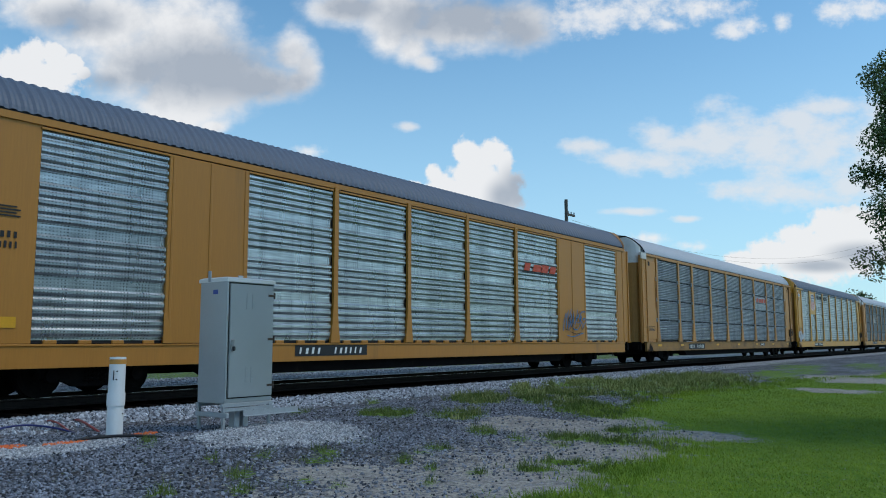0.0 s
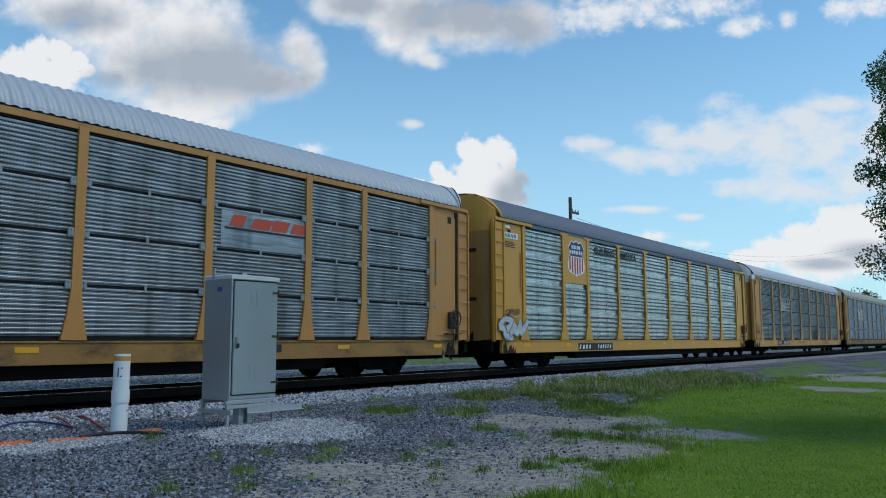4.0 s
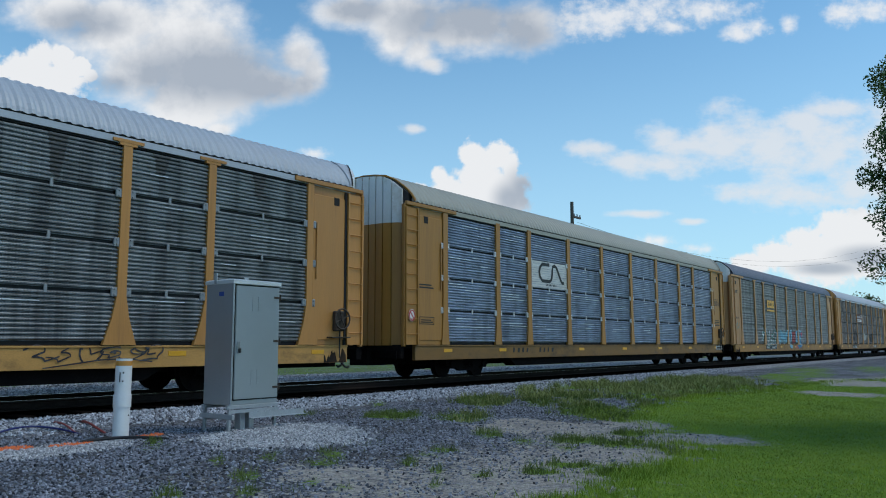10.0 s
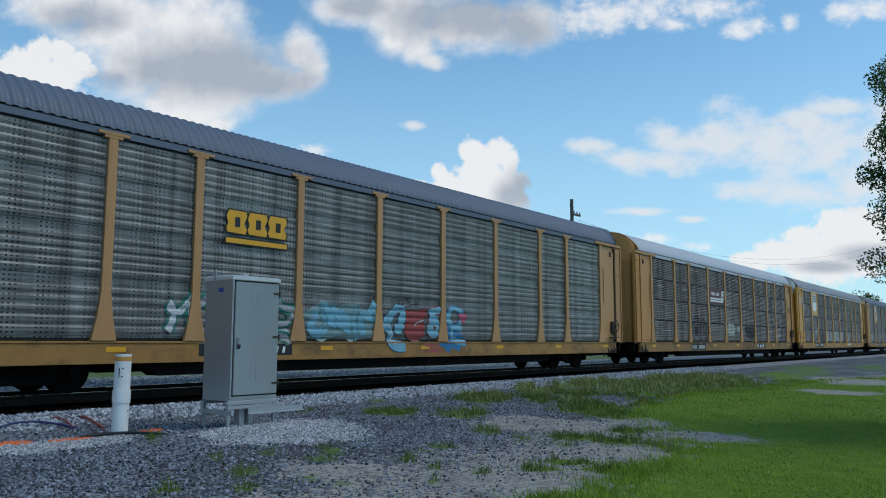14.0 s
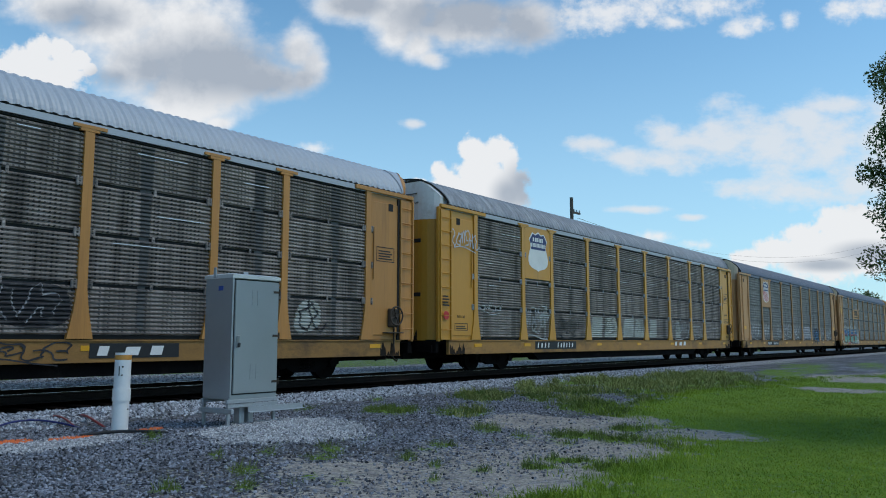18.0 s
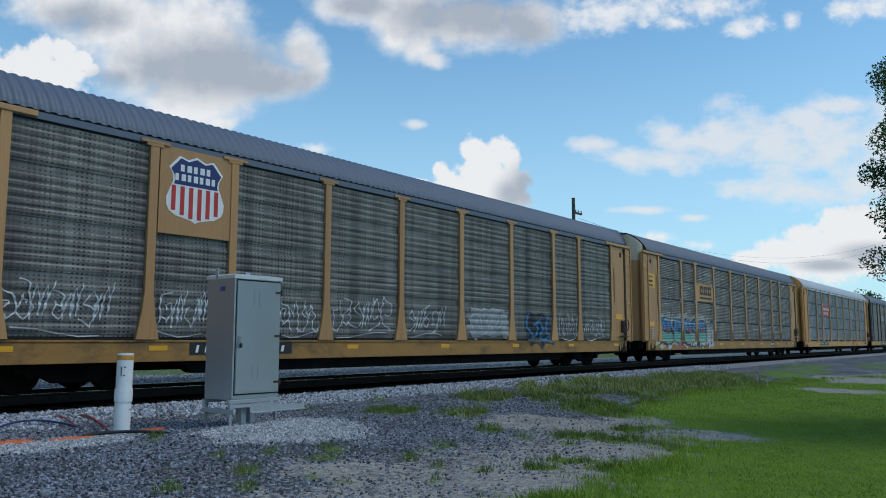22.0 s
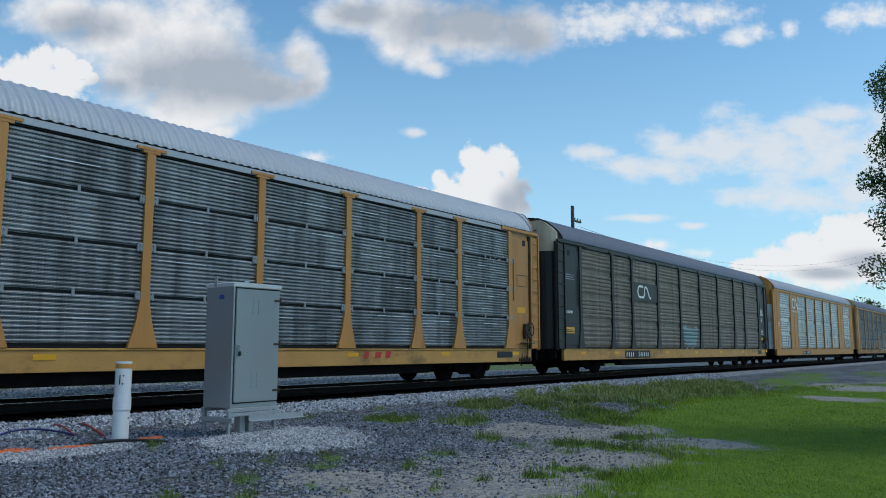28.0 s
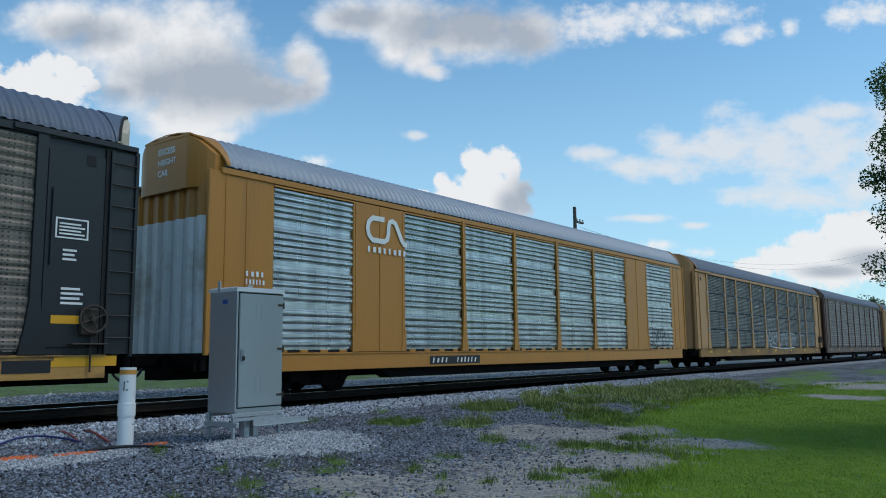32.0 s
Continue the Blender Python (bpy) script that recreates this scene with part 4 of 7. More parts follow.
ROOF = ROOF + [(-y, z) for y, z in ROOF[-2::-1]]
LIP = 0.46                # how far the corrugated roof stays back from the car's end


def roof_z(y):
    for (a, p), (b, q) in zip(ROOF, ROOF[1:]):
        if y <= b:
            return p + (q - p) * (y - a) / (b - a)
    return ROOF[-1][1]


def roof_mesh():
    """Ribbed roof with rounded shoulders."""
    bm = bmesh.new()
    rings, n = [], int(2 * (HALF - LIP) / 0.052)
    for i in range(n + 1):
        x = -HALF + LIP + i * 2 * (HALF - LIP) / n
        k = (0, 1, 1, 0)[i % 4]
        rings.append([bm.verts.new((x, y * (1 + 0.012 * k), z + 0.017 * k)) for y, z in ROOF])
    for a, b in zip(rings, rings[1:]):
        for j in range(len(ROOF) - 1):
            bm.faces.new((a[j], a[j + 1], b[j + 1], b[j]))
    for r, flip in ((rings[0], False), (rings[-1], True)):
        bm.faces.new(r if flip else r[::-1])
    bmesh.ops.recalc_face_normals(bm, faces=bm.faces[:])
    return bm


def rib_sheet(width, profile, y=-1.495):
    """A side sheet whose ribs run along the car, from a profile of (depth, height)."""
    bm = bmesh.new()
    a = [bm.verts.new((-width / 2, y - d, z)) for d, z in profile]
    b = [bm.verts.new((width / 2, y - d, z)) for d, z in profile]
    for i in range(len(profile) - 1):
        bm.faces.new((a[i], b[i], b[i + 1], a[i + 1]))
    z0, z1 = profile[0][1], profile[-1][1]
    q = [bm.verts.new((sx * width / 2, y + 0.02, z)) for sx, z in ((-1, z0), (1, z0), (1, z1), (-1, z1))]
    bm.faces.new(q)
    for e, (k, l) in ((a, (0, 3)), (b, (1, 2))):
        bm.faces.new([q[k]] + e + [q[l]])
    bm.faces.new((a[0], q[0], q[1], b[0]))
    bm.faces.new((a[-1], b[-1], q[2], q[3]))
    bmesh.ops.recalc_face_normals(bm, faces=bm.faces[:])
    return bm


def fine_profile(z0, z1, ribs, depth):
    out, h = [(0, z0)], (z1 - z0) / ribs
    for i in range(ribs):
        z = z0 + i * h
        out += [(0, z + h * 0.14), (depth * 0.95, z + h * 0.34), (depth, z + h * 0.62), (depth * 0.8, z + h * 0.78), (0, z + h * 0.95)]
    return out + [(0, z1)]


def bold_profile(z0, z1, groups=4, ribs=5, depth=0.03):
    """Groups of bold ribs with flat bands between them."""
    out, g = [(-0.03, z0)], (z1 - z0) / groups
    for k in range(groups):
        a = z0 + k * g + (0.05 if k == 0 else 0.20) * g
        h = (z0 + (k + 1) * g - a) / ribs
        out += [(-0.03, a - 0.01), (0, a)]
        for i in range(ribs):
            z = a + i * h
            out += [(0, z + h * 0.08), (depth, z + h * 0.42), (depth, z + h * 0.74), (0, z + h * 0.95)]
        out += [(0, z0 + (k + 1) * g - 0.005), (-0.03, z0 + (k + 1) * g)]
    return out + [(-0.03, z1 + 0.004)]


def post_mesh(flare, cap, w):
    """Upright with a widened foot and, where it has one, a cap plate."""
    bm = bmesh.new()
    out = [(-w, TOP), (-w, 1.95), (-w - flare * 0.35, 1.5), (-w - flare, 1.0), (w + flare, 1.0), (w + flare * 0.35, 1.5), (w, 1.95), (w, TOP)]
    prism(bm, out, "y", -1.57, -1.49)
    if cap:
        box(bm, -0.32, 0.32, -1.585, -1.5, TOP - 0.03, TOP + 0.03)
        box(bm, -0.18, 0.18, -1.578, -1.5, TOP - 0.09, TOP - 0.03)
    return bm


def bracket_mesh():
    bm = bevelled(boxes((-0.06, 0.06, -1.56, -1.50, -0.09, 0.09)), 0.012)
    tube(bm, (0, -1.58, 0.05), (0, -1.55, 0.05), 0.018, 6)
    tube(bm, (0, -1.58, -0.05), (0, -1.55, -0.05), 0.018, 6)
    return bm


def wheelset_mesh():
    bm = bmesh.new()
    tube(bm, (0, -0.95, 0), (0, 0.95, 0), 0.08, 10)
    for s in (-1, 1):
        tube(bm, (0, s * 0.69, 0), (0, s * 0.82, 0), 0.42, 28)
        tube(bm, (0, s * 0.66, 0), (0, s * 0.69, 0), 0.445, 28)
        tube(bm, (0, s * 0.82, 0), (0, s * 0.845, 0), 0.17, 14)
        for k in range(5):
            a = k * math.pi * 0.4
            tube(bm, (math.cos(a) * 0.27, s * 0.82, math.sin(a) * 0.27), (math.cos(a) * 0.27, s * 0.832, math.sin(a) * 0.27), 0.05, 8)
    return bm


def frame_mesh():
    """Cast side frame of a truck with its bearing ends."""
    bm = bmesh.new()
    out = [(-1.15, 0.55), (-1.15, 0.38), (-0.75, 0.36), (-0.42, 0.20), (0.42, 0.20), (0.75, 0.36), (1.15, 0.38), (1.15, 0.55), (0.8, 0.62), (0.4, 0.70), (-0.4, 0.70), (-0.8, 0.62)]
    prism(bm, out, "y", -1.12, -0.98)
    for x in (-0.88, 0.88):
        tube(bm, (x, -1.2, 0.42), (x, -0.95, 0.42), 0.13, 12)
    return bm


def spring_mesh():
    bm = bmesh.new()
    pts = [(0.055 * math.cos(k * 0.9), 0.055 * math.sin(k * 0.9), 0.27 + k * 0.011) for k in range(30)]
    for a, b in zip(pts, pts[1:]):
        tube(bm, a, b, 0.014, 5)
    return bm


# plan of a car's end from its middle outwards: flat in the middle, bent back at the corners
BOW = [(-0.10, 0.0), (-0.10, 0.80), (-0.08, 0.93), (-0.02, 1.10), (0.08, 1.29), (0.20, 1.42)]
HOOD = 4.62               # where the end doors give way to the hood


def lip_x(y):
    """Slanting front edge of the roof: forward on the flat top, back at the eaves."""
    y = abs(y)
    return -0.05 if y < 0.85 else -0.05 + 0.50 * ((y - 0.85) / 0.70) ** 0.9


def end_door_mesh(z0, z1):
    """Two door leaves, bent back at the corners."""
    bm = bmesh.new()
    for s in (-1, 1):
        prism(bm, [(x, s * max(y, 0.012)) for x, y in BOW] + [(0.32, s * 1.42), (0.32, s * 0.012)], "z", z0, z1)
    return bm


def end_top_mesh():
    """Hood over the doors: upright front, flat top and sloping shoulders under the roof's lip."""
    bm = bmesh.new()
    plan = [(x, -y) for x, y in BOW[:0:-1]] + BOW
    front = [(x, y, HOOD) for x, y in plan]
    top = [(x, y, roof_z(y) - 0.02) for x, y in plan]
    back = [(0.5, y, roof_z(y) - 0.02) for x, y in plan]
    rows = [[bm.verts.new(p) for p in r] for r in (front, top, back)]
    for a, b in zip(rows, rows[1:]):
        for k in range(len(a) - 1):
            bm.faces.new((a[k], a[k + 1], b[k + 1], b[k]))
    for k, x in ((0, 0.5), (-1, 0.5)):
        v = bm.verts.new((x, plan[k][1], HOOD))
        bm.faces.new((rows[0][k], rows[1][k], rows[2][k], v))
    bmesh.ops.recalc_face_normals(bm, faces=bm.faces[:])
    return bm


def bow_x(y):
    y = abs(y)
    for (a, p), (b, q) in zip(BOW, BOW[1:]):
        if y <= q:
            return a + (b - a) * (y - p) / (q - p)
    return BOW[-1][0]


def slat_mesh(y0, y1, z0, z1):
    """One upright board of a slatted end, its top cut to the roof's slope."""
    bm = bmesh.new()
    x0, x1 = bow_x(y0) - 0.03, bow_x(y1) - 0.03
    a, b = min(z1, roof_z(y0) - 0.03), min(z1, roof_z(y1) - 0.03)
    vs = [bm.verts.new(p) for p in ((x0, y0, z0), (x1, y1, z0), (x1 + 0.05, y1, z0), (x0 + 0.05, y0, z0), (x0, y0, a), (x1, y1, b), (x1 + 0.05, y1, b), (x0 + 0.05, y0, a))]
    for f in ((0, 3, 2, 1), (4, 5, 6, 7), (0, 1, 5, 4), (1, 2, 6, 5), (2, 3, 7, 6), (3, 0, 4, 7)):
        bm.faces.new([vs[i] for i in f])
    return bm


def slatted_end(car, spec, at):
    """End closed by upright boards with dark gaps between them, white above and painted below."""
    # near-black sheet set behind the boards gives the gaps their shade
    door = part("end_door", shared("slat_back", lambda: end_door_mesh(0.98, HOOD), dark_gap), None, car, "upright boards with open gaps between them", at @ pose(0.06, 0, 0))
    for k in range(10):
        y0, y1 = -1.36 + 0.272 * k + 0.018, -1.36 + 0.272 * (k + 1) - 0.018
        part("slat", shared(("slat", k), lambda: slat_mesh(y0, y1, 0.98, 4.46), spec["body"]), None, door, at=pose(-0.06, 0, 0))
        part("slat", shared(("white_slat", k), lambda: slat_mesh(y0, y1, 4.46, 6.0), white_end), None, door, "white painted top", pose(-0.06, 0, 0))


def lip_strip(x0, x1, out0, out1):
    """A band that follows the roof's profile between two lines before and behind its slanting edge."""
    bm = bmesh.new()
    rows = []
    for dx, fixed, out in ((x0, None, out0), (0.0, x1, out1)):
        rows.append([bm.verts.new(((lip_x(y) + dx) if fixed is None else fixed, y * (1 + out), z + out * 1.4)) for y, z in ROOF])
    for k in range(len(ROOF) - 1):
        bm.faces.new((rows[0][k], rows[0][k + 1], rows[1][k + 1], rows[1][k]))
    bmesh.ops.recalc_face_normals(bm, faces=bm.faces[:])
    return bm


def roof_lip_mesh():
    return lip_strip(0.0, LIP + 0.04, 0.014, 0.014)


def arch_trim_mesh():
    """Dark rubber edging along the roof's lip and the hood's top."""
    bm = bmesh.new()
    rows = [[(lip_x(y) - 0.05, y, z), (lip_x(y) - 0.045, y * 1.02, z + 0.028), (lip_x(y) + 0.012, y * 1.022, z + 0.03)] for y, z in ROOF]
    vs = [[bm.verts.new(p) for p in r] for r in rows]
    for a, b in zip(vs, vs[1:]):
        for k in range(2):
            bm.faces.new((a[k], a[k + 1], b[k + 1], b[k]))
    box(bm, -0.112, -0.05, -0.86, 0.86, 5.80, 5.86)
    bmesh.ops.recalc_face_normals(bm, faces=bm.faces[:])
    return bm


def corrugated_end_mesh(z0, z1):
    """Folding end door of upright ribs."""
    bm = bmesh.new()
    pts, n = [], 14
    for k in range(n + 1):
        y = -1.42 + 2.84 * k / n
        pts += [(0.0 if k % 2 else 0.07, y), (0.0 if k % 2 else 0.07, y + 2.84 / n * 0.55)] if k < n else [(0.07, 1.42)]
    prism(bm, [(0.3, -1.42)] + pts + [(0.3, 1.42)], "z", z0, z1)
    return bm


def ladder_rail_mesh():
    return bevelled(boxes((-0.03, 0.03, -1.6, -1.51, 1.0, 4.9)), 0.006)


def rung_mesh():
    bm = bmesh.new()
    tube(bm, (-0.25, -1.60, 0), (0.25, -1.60, 0), 0.015, 6)
    for x in (-0.25, 0.25):
        tube(bm, (x, -1.60, 0), (x, -1.55, 0), 0.02, 6)
    return bm


def bar_mesh(length, r):
    bm = bmesh.new()
    tube(bm, (0, 0, 0), (0, 0, length), r, 6)
    return bm


def flat_shape(points, y, thick=0.004):
    bm = bmesh.new()
    prism(bm, points, "y", y - thick, y)
    return bm


def rect(s0, s1, z0, z1, skew=0.0):
    return [(s0, z0), (s1, z0), (s1 + skew, z1), (s0 + skew, z1)]


def mark(car, name, points, material, y=-1.532, label="", thick=0.004):
    return part(name, flat_shape(points, y, thick), material, car, label)


def bars(car, name, s0, s1, z0, z1, count, material, y=-1.532, skew=0.0, blank=(), fill=0.68):
    """Lettering that cannot be read, as plain upright bars."""
    step = (s1 - s0) / count
    bm = bmesh.new()
    for k in range(count):
        if k in blank:
            continue
        a = s0 + k * step
        wide = fill * (0.55, 0.8, 0.7, 0.62)[k % 4]
        low = (z1 - z0) * (0.0, 0.06, 0.0, 0.1)[(k * 3) % 4]
        prism(bm, rect(a, a + step * wide, z0, z1 - low, skew), "y", y - 0.004, y)
    return tagged(part(name, bm, material, car), kind="stuff")


def lines(car, name, s0, s1, z0, z1, count, material, y=-1.52):
    """Small print as a few thin level bars."""
    bm = bmesh.new()
    h = (z1 - z0) / count
    for k in range(count):
        prism(bm, rect(s0, s1 - (0.15 * (s1 - s0) if k % 2 else 0), z0 + k * h, z0 + k * h + h * 0.5), "y", y - 0.004, y)
    return tagged(part(name, bm, material, car), kind="stuff")


def outline_box(car, name, s0, s1, z0, z1, w, material, y=-1.52):
    bm = bmesh.new()
    for r in (rect(s0, s1, z0, z0 + w), rect(s0, s1, z1 - w, z1), rect(s0, s0 + w, z0 + w, z1 - w), rect(s1 - w, s1, z0 + w, z1 - w)):
        prism(bm, r, "y", y - 0.004, y)
    return part(name, bm, material, car)


def words(text, size, parent, material, at, name="lettering"):
    """Readable words in Blender's own font, as a mesh."""
    cu = bpy.data.curves.new("words", "FONT")
    cu.body, cu.size, cu.extrude, cu.align_x, cu.offset = text, size, 0.002, "LEFT", size * 0.03
    tmp = new("words", cu)
    bpy.context.view_layer.update()
    me = bpy.data.meshes.new_from_object(tmp.evaluated_get(bpy.context.evaluated_depsgraph_get()))
    bpy.data.objects.remove(tmp)
    me.materials.clear()
    me.name = "words"
    return part(name, me, material, parent, at=at)


def ribbon(bm, pts, w, y, rise=0.0004):
    """A painted stroke through points (s, z)."""
    n = len(pts)
    lo, hi = [], []
    for i, p in enumerate(pts):
        a, b = pts[max(0, i - 1)], pts[min(n - 1, i + 1)]
        dx, dz = b[0] - a[0], b[1] - a[1]
        d = math.hypot(dx, dz) or 1
        k = w * (0.9 + 0.15 * math.sin(i * 0.9))
        lift = y - rise * i
        lo.append(bm.verts.new((p[0] - dz / d * k, lift, p[1] + dx / d * k)))
        hi.append(bm.verts.new((p[0] + dz / d * k, lift, p[1] - dx / d * k)))
    for i in range(n - 1):
        bm.faces.new((lo[i], lo[i + 1], hi[i + 1], hi[i]))


CAR_STYLE = {}


def side_profile(style):
    """Outline of a car's side from the sill upwards, as (depth, height)."""
    low = [(0.025, 0.5), (0.025, 0.985)]
    if style == "slats":
        h, out = (HIGH - LOW) / 4, []
        for r in range(4):
            out += [(d - 0.014, z) for d, z in fine_profile(LOW + r * h + 0.03, LOW + (r + 1) * h - 0.03, 11, 0.046)]
        return low + out
    return low + (bold_profile(LOW, HIGH) if style == "bold" else bold_profile(1.06, 4.86))


def sprayed(name, bm, material, parent, car, y, label=""):
    """Spray paint that lies on the ribs of a car's side: cut along the ribs and pressed onto them."""
    prof = SIDES.setdefault(CAR_STYLE[car.name], side_profile(CAR_STYLE[car.name]))
    bmesh.ops.triangulate(bm, faces=bm.faces[:])
    zs = [v.co.z for v in bm.verts]
    lo, hi = min(zs), max(zs)
    for d, z in prof:
        if lo < z < hi:
            bmesh.ops.bisect_plane(bm, geom=bm.verts[:] + bm.edges[:] + bm.faces[:], plane_co=(0, 0, z), plane_no=(0, 0, 1))
    for v in bm.verts:
        z = v.co.z
        for (d, a), (e, b) in zip(prof, prof[1:]):
            if z <= b:
                break
        k = min(1.0, max(0.0, (z - a) / max(b - a, 1e-6)))
        v.co.y = -1.497 - (d + (e - d) * k) + (v.co.y - y)
    return part(name, bm, material, parent, label)


def patch(car, points, material, lift, name="graffiti"):
    bm = bmesh.new()
    bm.faces.new([bm.verts.new((s, -lift, max(z, 0.572 + 0.0005 * i))) for i, (s, z) in enumerate(points)])
    return sprayed(name, bm, material, car, car, 0.0)


SIDES = {}
STROKES = [
    [(0.5, 0.5), (0.62, 0.62), (0.4, 0.72), (0.25, 0.45), (0.5, 0.2), (0.85, 0.4), (0.8, 0.95), (0.2, 1.05)], [(0.0, 0.1), (0.3, 0.9), (0.35, 0.2), (0.65, 1.0), (0.68, 0.25), (1.05, 1.1)],
    [(0.1, 1.05), (0.05, 0.4), (0.4, 0.0), (0.85, 0.2), (0.8, 0.65), (0.5, 0.7)], [(-0.1, 0.7), (0.25, 1.0), (0.6, 0.6), (0.3, 0.3), (0.7, -0.05), (1.1, 0.25)],
    [(0.95, 0.0), (0.3, 0.15), (0.1, 0.6), (0.45, 1.0), (0.9, 0.8), (0.75, 0.4), (0.45, 0.45)], [(0.2, -0.1), (0.35, 1.1), (0.55, 0.5), (0.95, 0.75), (0.8, 0.05)],
    [(-0.1, 0.2), (0.5, 0.05), (1.0, 0.5), (0.6, 1.0), (0.3, 0.7), (0.7, 0.5), (1.1, 0.9)]]


def glyphs(rng, s0, s1, z0, z1, count, grip=1.25):
    """Abstract letter-like strokes side by side, each jolted and leaning its own way."""
    out, step = [], (s1 - s0) / count
    for k in range(count):
        pick, lean, low, high = rng.choice(STROKES), rng.uniform(-0.12, 0.22), rng.uniform(0, 0.15), rng.uniform(0.85, 1.08)
        flip = rng.random() < 0.35
        pts = []
        for u, v in pick:
            u, v = (1 - u if flip else u) + rng.uniform(-0.1, 0.1), v + rng.uniform(-0.06, 0.06)
            pts.append((s0 + step * (k + 0.5 + (u - 0.5) * grip + lean * (v - 0.5)), z0 + (z1 - z0) * (low + (high - low) * v)))
        soft = []
        for i, (p, q) in enumerate(zip(pts, pts[1:])):
            for j in range(4):
                w = j / 4
                bow = 0.13 * step * math.sin(w * math.pi) * (1 if (i + k) % 2 else -1)
                soft.append((p[0] + (q[0] - p[0]) * w + bow, p[1] + (q[1] - p[1]) * w + bow * 0.4))
        out.append(soft + [pts[-1]])
    return out


def shifted(bm, y):
    for v in bm.verts:
        v.co.y += y
    return bm


def scrawl(car, s0, s1, z0, z1, count, material, w, seed, y=-1.545, name="graffiti_tag"):
    """A quick spray tag of thin jagged strokes."""
    rng = random.Random(seed)
    bm = bmesh.new()
    for k, pts in enumerate(glyphs(rng, s0, s1, z0, z1, count, 1.3)):
        ribbon(bm, pts, w, -0.006 - 0.011 * (k % 2))
    if count > 2:
        ribbon(bm, [(s0 + (s1 - s0) * u, z0 - 0.02 + 0.08 * math.sin(5 * u + seed)) for u in (0.1, 0.3, 0.5, 0.7, 0.9)], w * 0.8, -0.028)
    return sprayed(name, bm, material, car, car, 0.0) if y > -1.58 and s0 > -11.9 and s1 < 11.9 and CAR_STYLE[car.name] != "sheeted" else part(name, shifted(bm, y), material, car)


def ragged(rng, s0, s1, z0, z1, spikes):
    """Uneven outline round a painted patch."""
    cx, cz, rx, rz = (s0 + s1) / 2, (z0 + z1) / 2, (s1 - s0) / 2, (z1 - z0) / 2
    pts = []
    for k in range(spikes * 3):
        a = 2 * math.pi * k / (spikes * 3)
        c, s = math.cos(a), math.sin(a)
        r = 1 / max(abs(c) ** 5 + abs(s) ** 5, 1e-6) ** 0.2 * (rng.uniform(0.72, 0.95) if k % 3 else rng.uniform(0.95, 1.2))
        pts.append((cx + rx * c * min(r, 1.15), cz + rz * s * r))
    return pts


def piece(car, s0, s1, z0, z1, count, fill, edge, back, seed, w=0.09, y=-1.545, shine=None, spikes=9, rim=0.028):
    """Painted graffiti: a ragged patch, fat outlined strokes over it and thin scratches of light."""
    rng = random.Random(seed)
    flat = y < -1.6

    def lay(name, bm, material, parent):
        return part(name, shifted(bm, y), material, parent) if flat else sprayed(name, bm, material, parent, car, 0.0)
    if back is not None:
        patch(car, ragged(rng, s0 - 0.05, s1 + 0.05, z0 - 0.02, z1 + 0.02, spikes), back, 0.003)
    letters = glyphs(rng, s0 + 0.1, s1 - 0.1, z0 + 0.06, z1 - 0.05, count, 1.15)
    fills = fill if isinstance(fill, tuple) else (fill,)
    for k, pts in enumerate(letters):
        d = 0.008 + 0.016 * (k % 2)
        bm = bmesh.new()
        ribbon(bm, pts, w + rim, -d, 0.0002)
        outer = lay("graffiti_letter", bm, edge, car)
        bm = bmesh.new()
        ribbon(bm, pts, w, -d - 0.007, 0.0002)
        lay("filling", bm, fills[k % len(fills)], outer)
        if shine is not None and k % 2 == 0:
            bm = bmesh.new()
            ribbon(bm, [(p + w * 0.3, q + w * 0.3) for p, q in pts[2:9]], w * 0.14, -d - 0.013, 0.0002)
            lay("highlight", bm, shine, outer)


def blob(rng, cx, cz, rx, rz):
    """Rounded, slightly lopsided outline."""
    p, q = rng.uniform(0, 6.28), rng.uniform(0, 6.28)
    pts = []
    for k in range(22):
        a = 2 * math.pi * k / 22
        c, v = math.cos(a), math.sin(a)
        r = 1 / (abs(c) ** 3 + abs(v) ** 3) ** (1 / 3) * (1 + 0.10 * math.sin(2 * a + p) + 0.06 * math.sin(3 * a + q))
        pts.append((cx + rx * c * r, cz + rz * v * r))
    return pts


def heart(car, cx, cz, r, material, y):
    pts = [(cx + r * math.sin(a) ** 3, cz + r * (0.81 * math.cos(a) - 0.31 * math.cos(2 * a) - 0.12 * math.cos(3 * a))) for a in [k * math.pi / 12 for k in range(24)]]
    return patch(car, pts, material, 0.03, "graffiti_heart")


SHIELD = [(0.0, 1.0), (0.3, 0.92), (0.58, 0.97), (0.76, 0.85), (0.92, 0.74), (0.80, 0.62), (0.77, 0.50), (0.88, 0.34), (0.98, 0.18), (0.97, 0.04), (0.88, -0.06), (0.66, -0.14), (0.34, -0.18), (0.12, -0.21), (0.0, -0.25)]


def shield_points(cx, z0, z1, half, k=1.0):
    pts = SHIELD + [(-a, b) for a, b in SHIELD[-2:0:-1]]
    cz = (z0 + z1) / 2
    return [(cx + a * half * k, cz + ((b + 0.25) / 1.25 - 0.5) * (z1 - z0) * k) for a, b in pts]


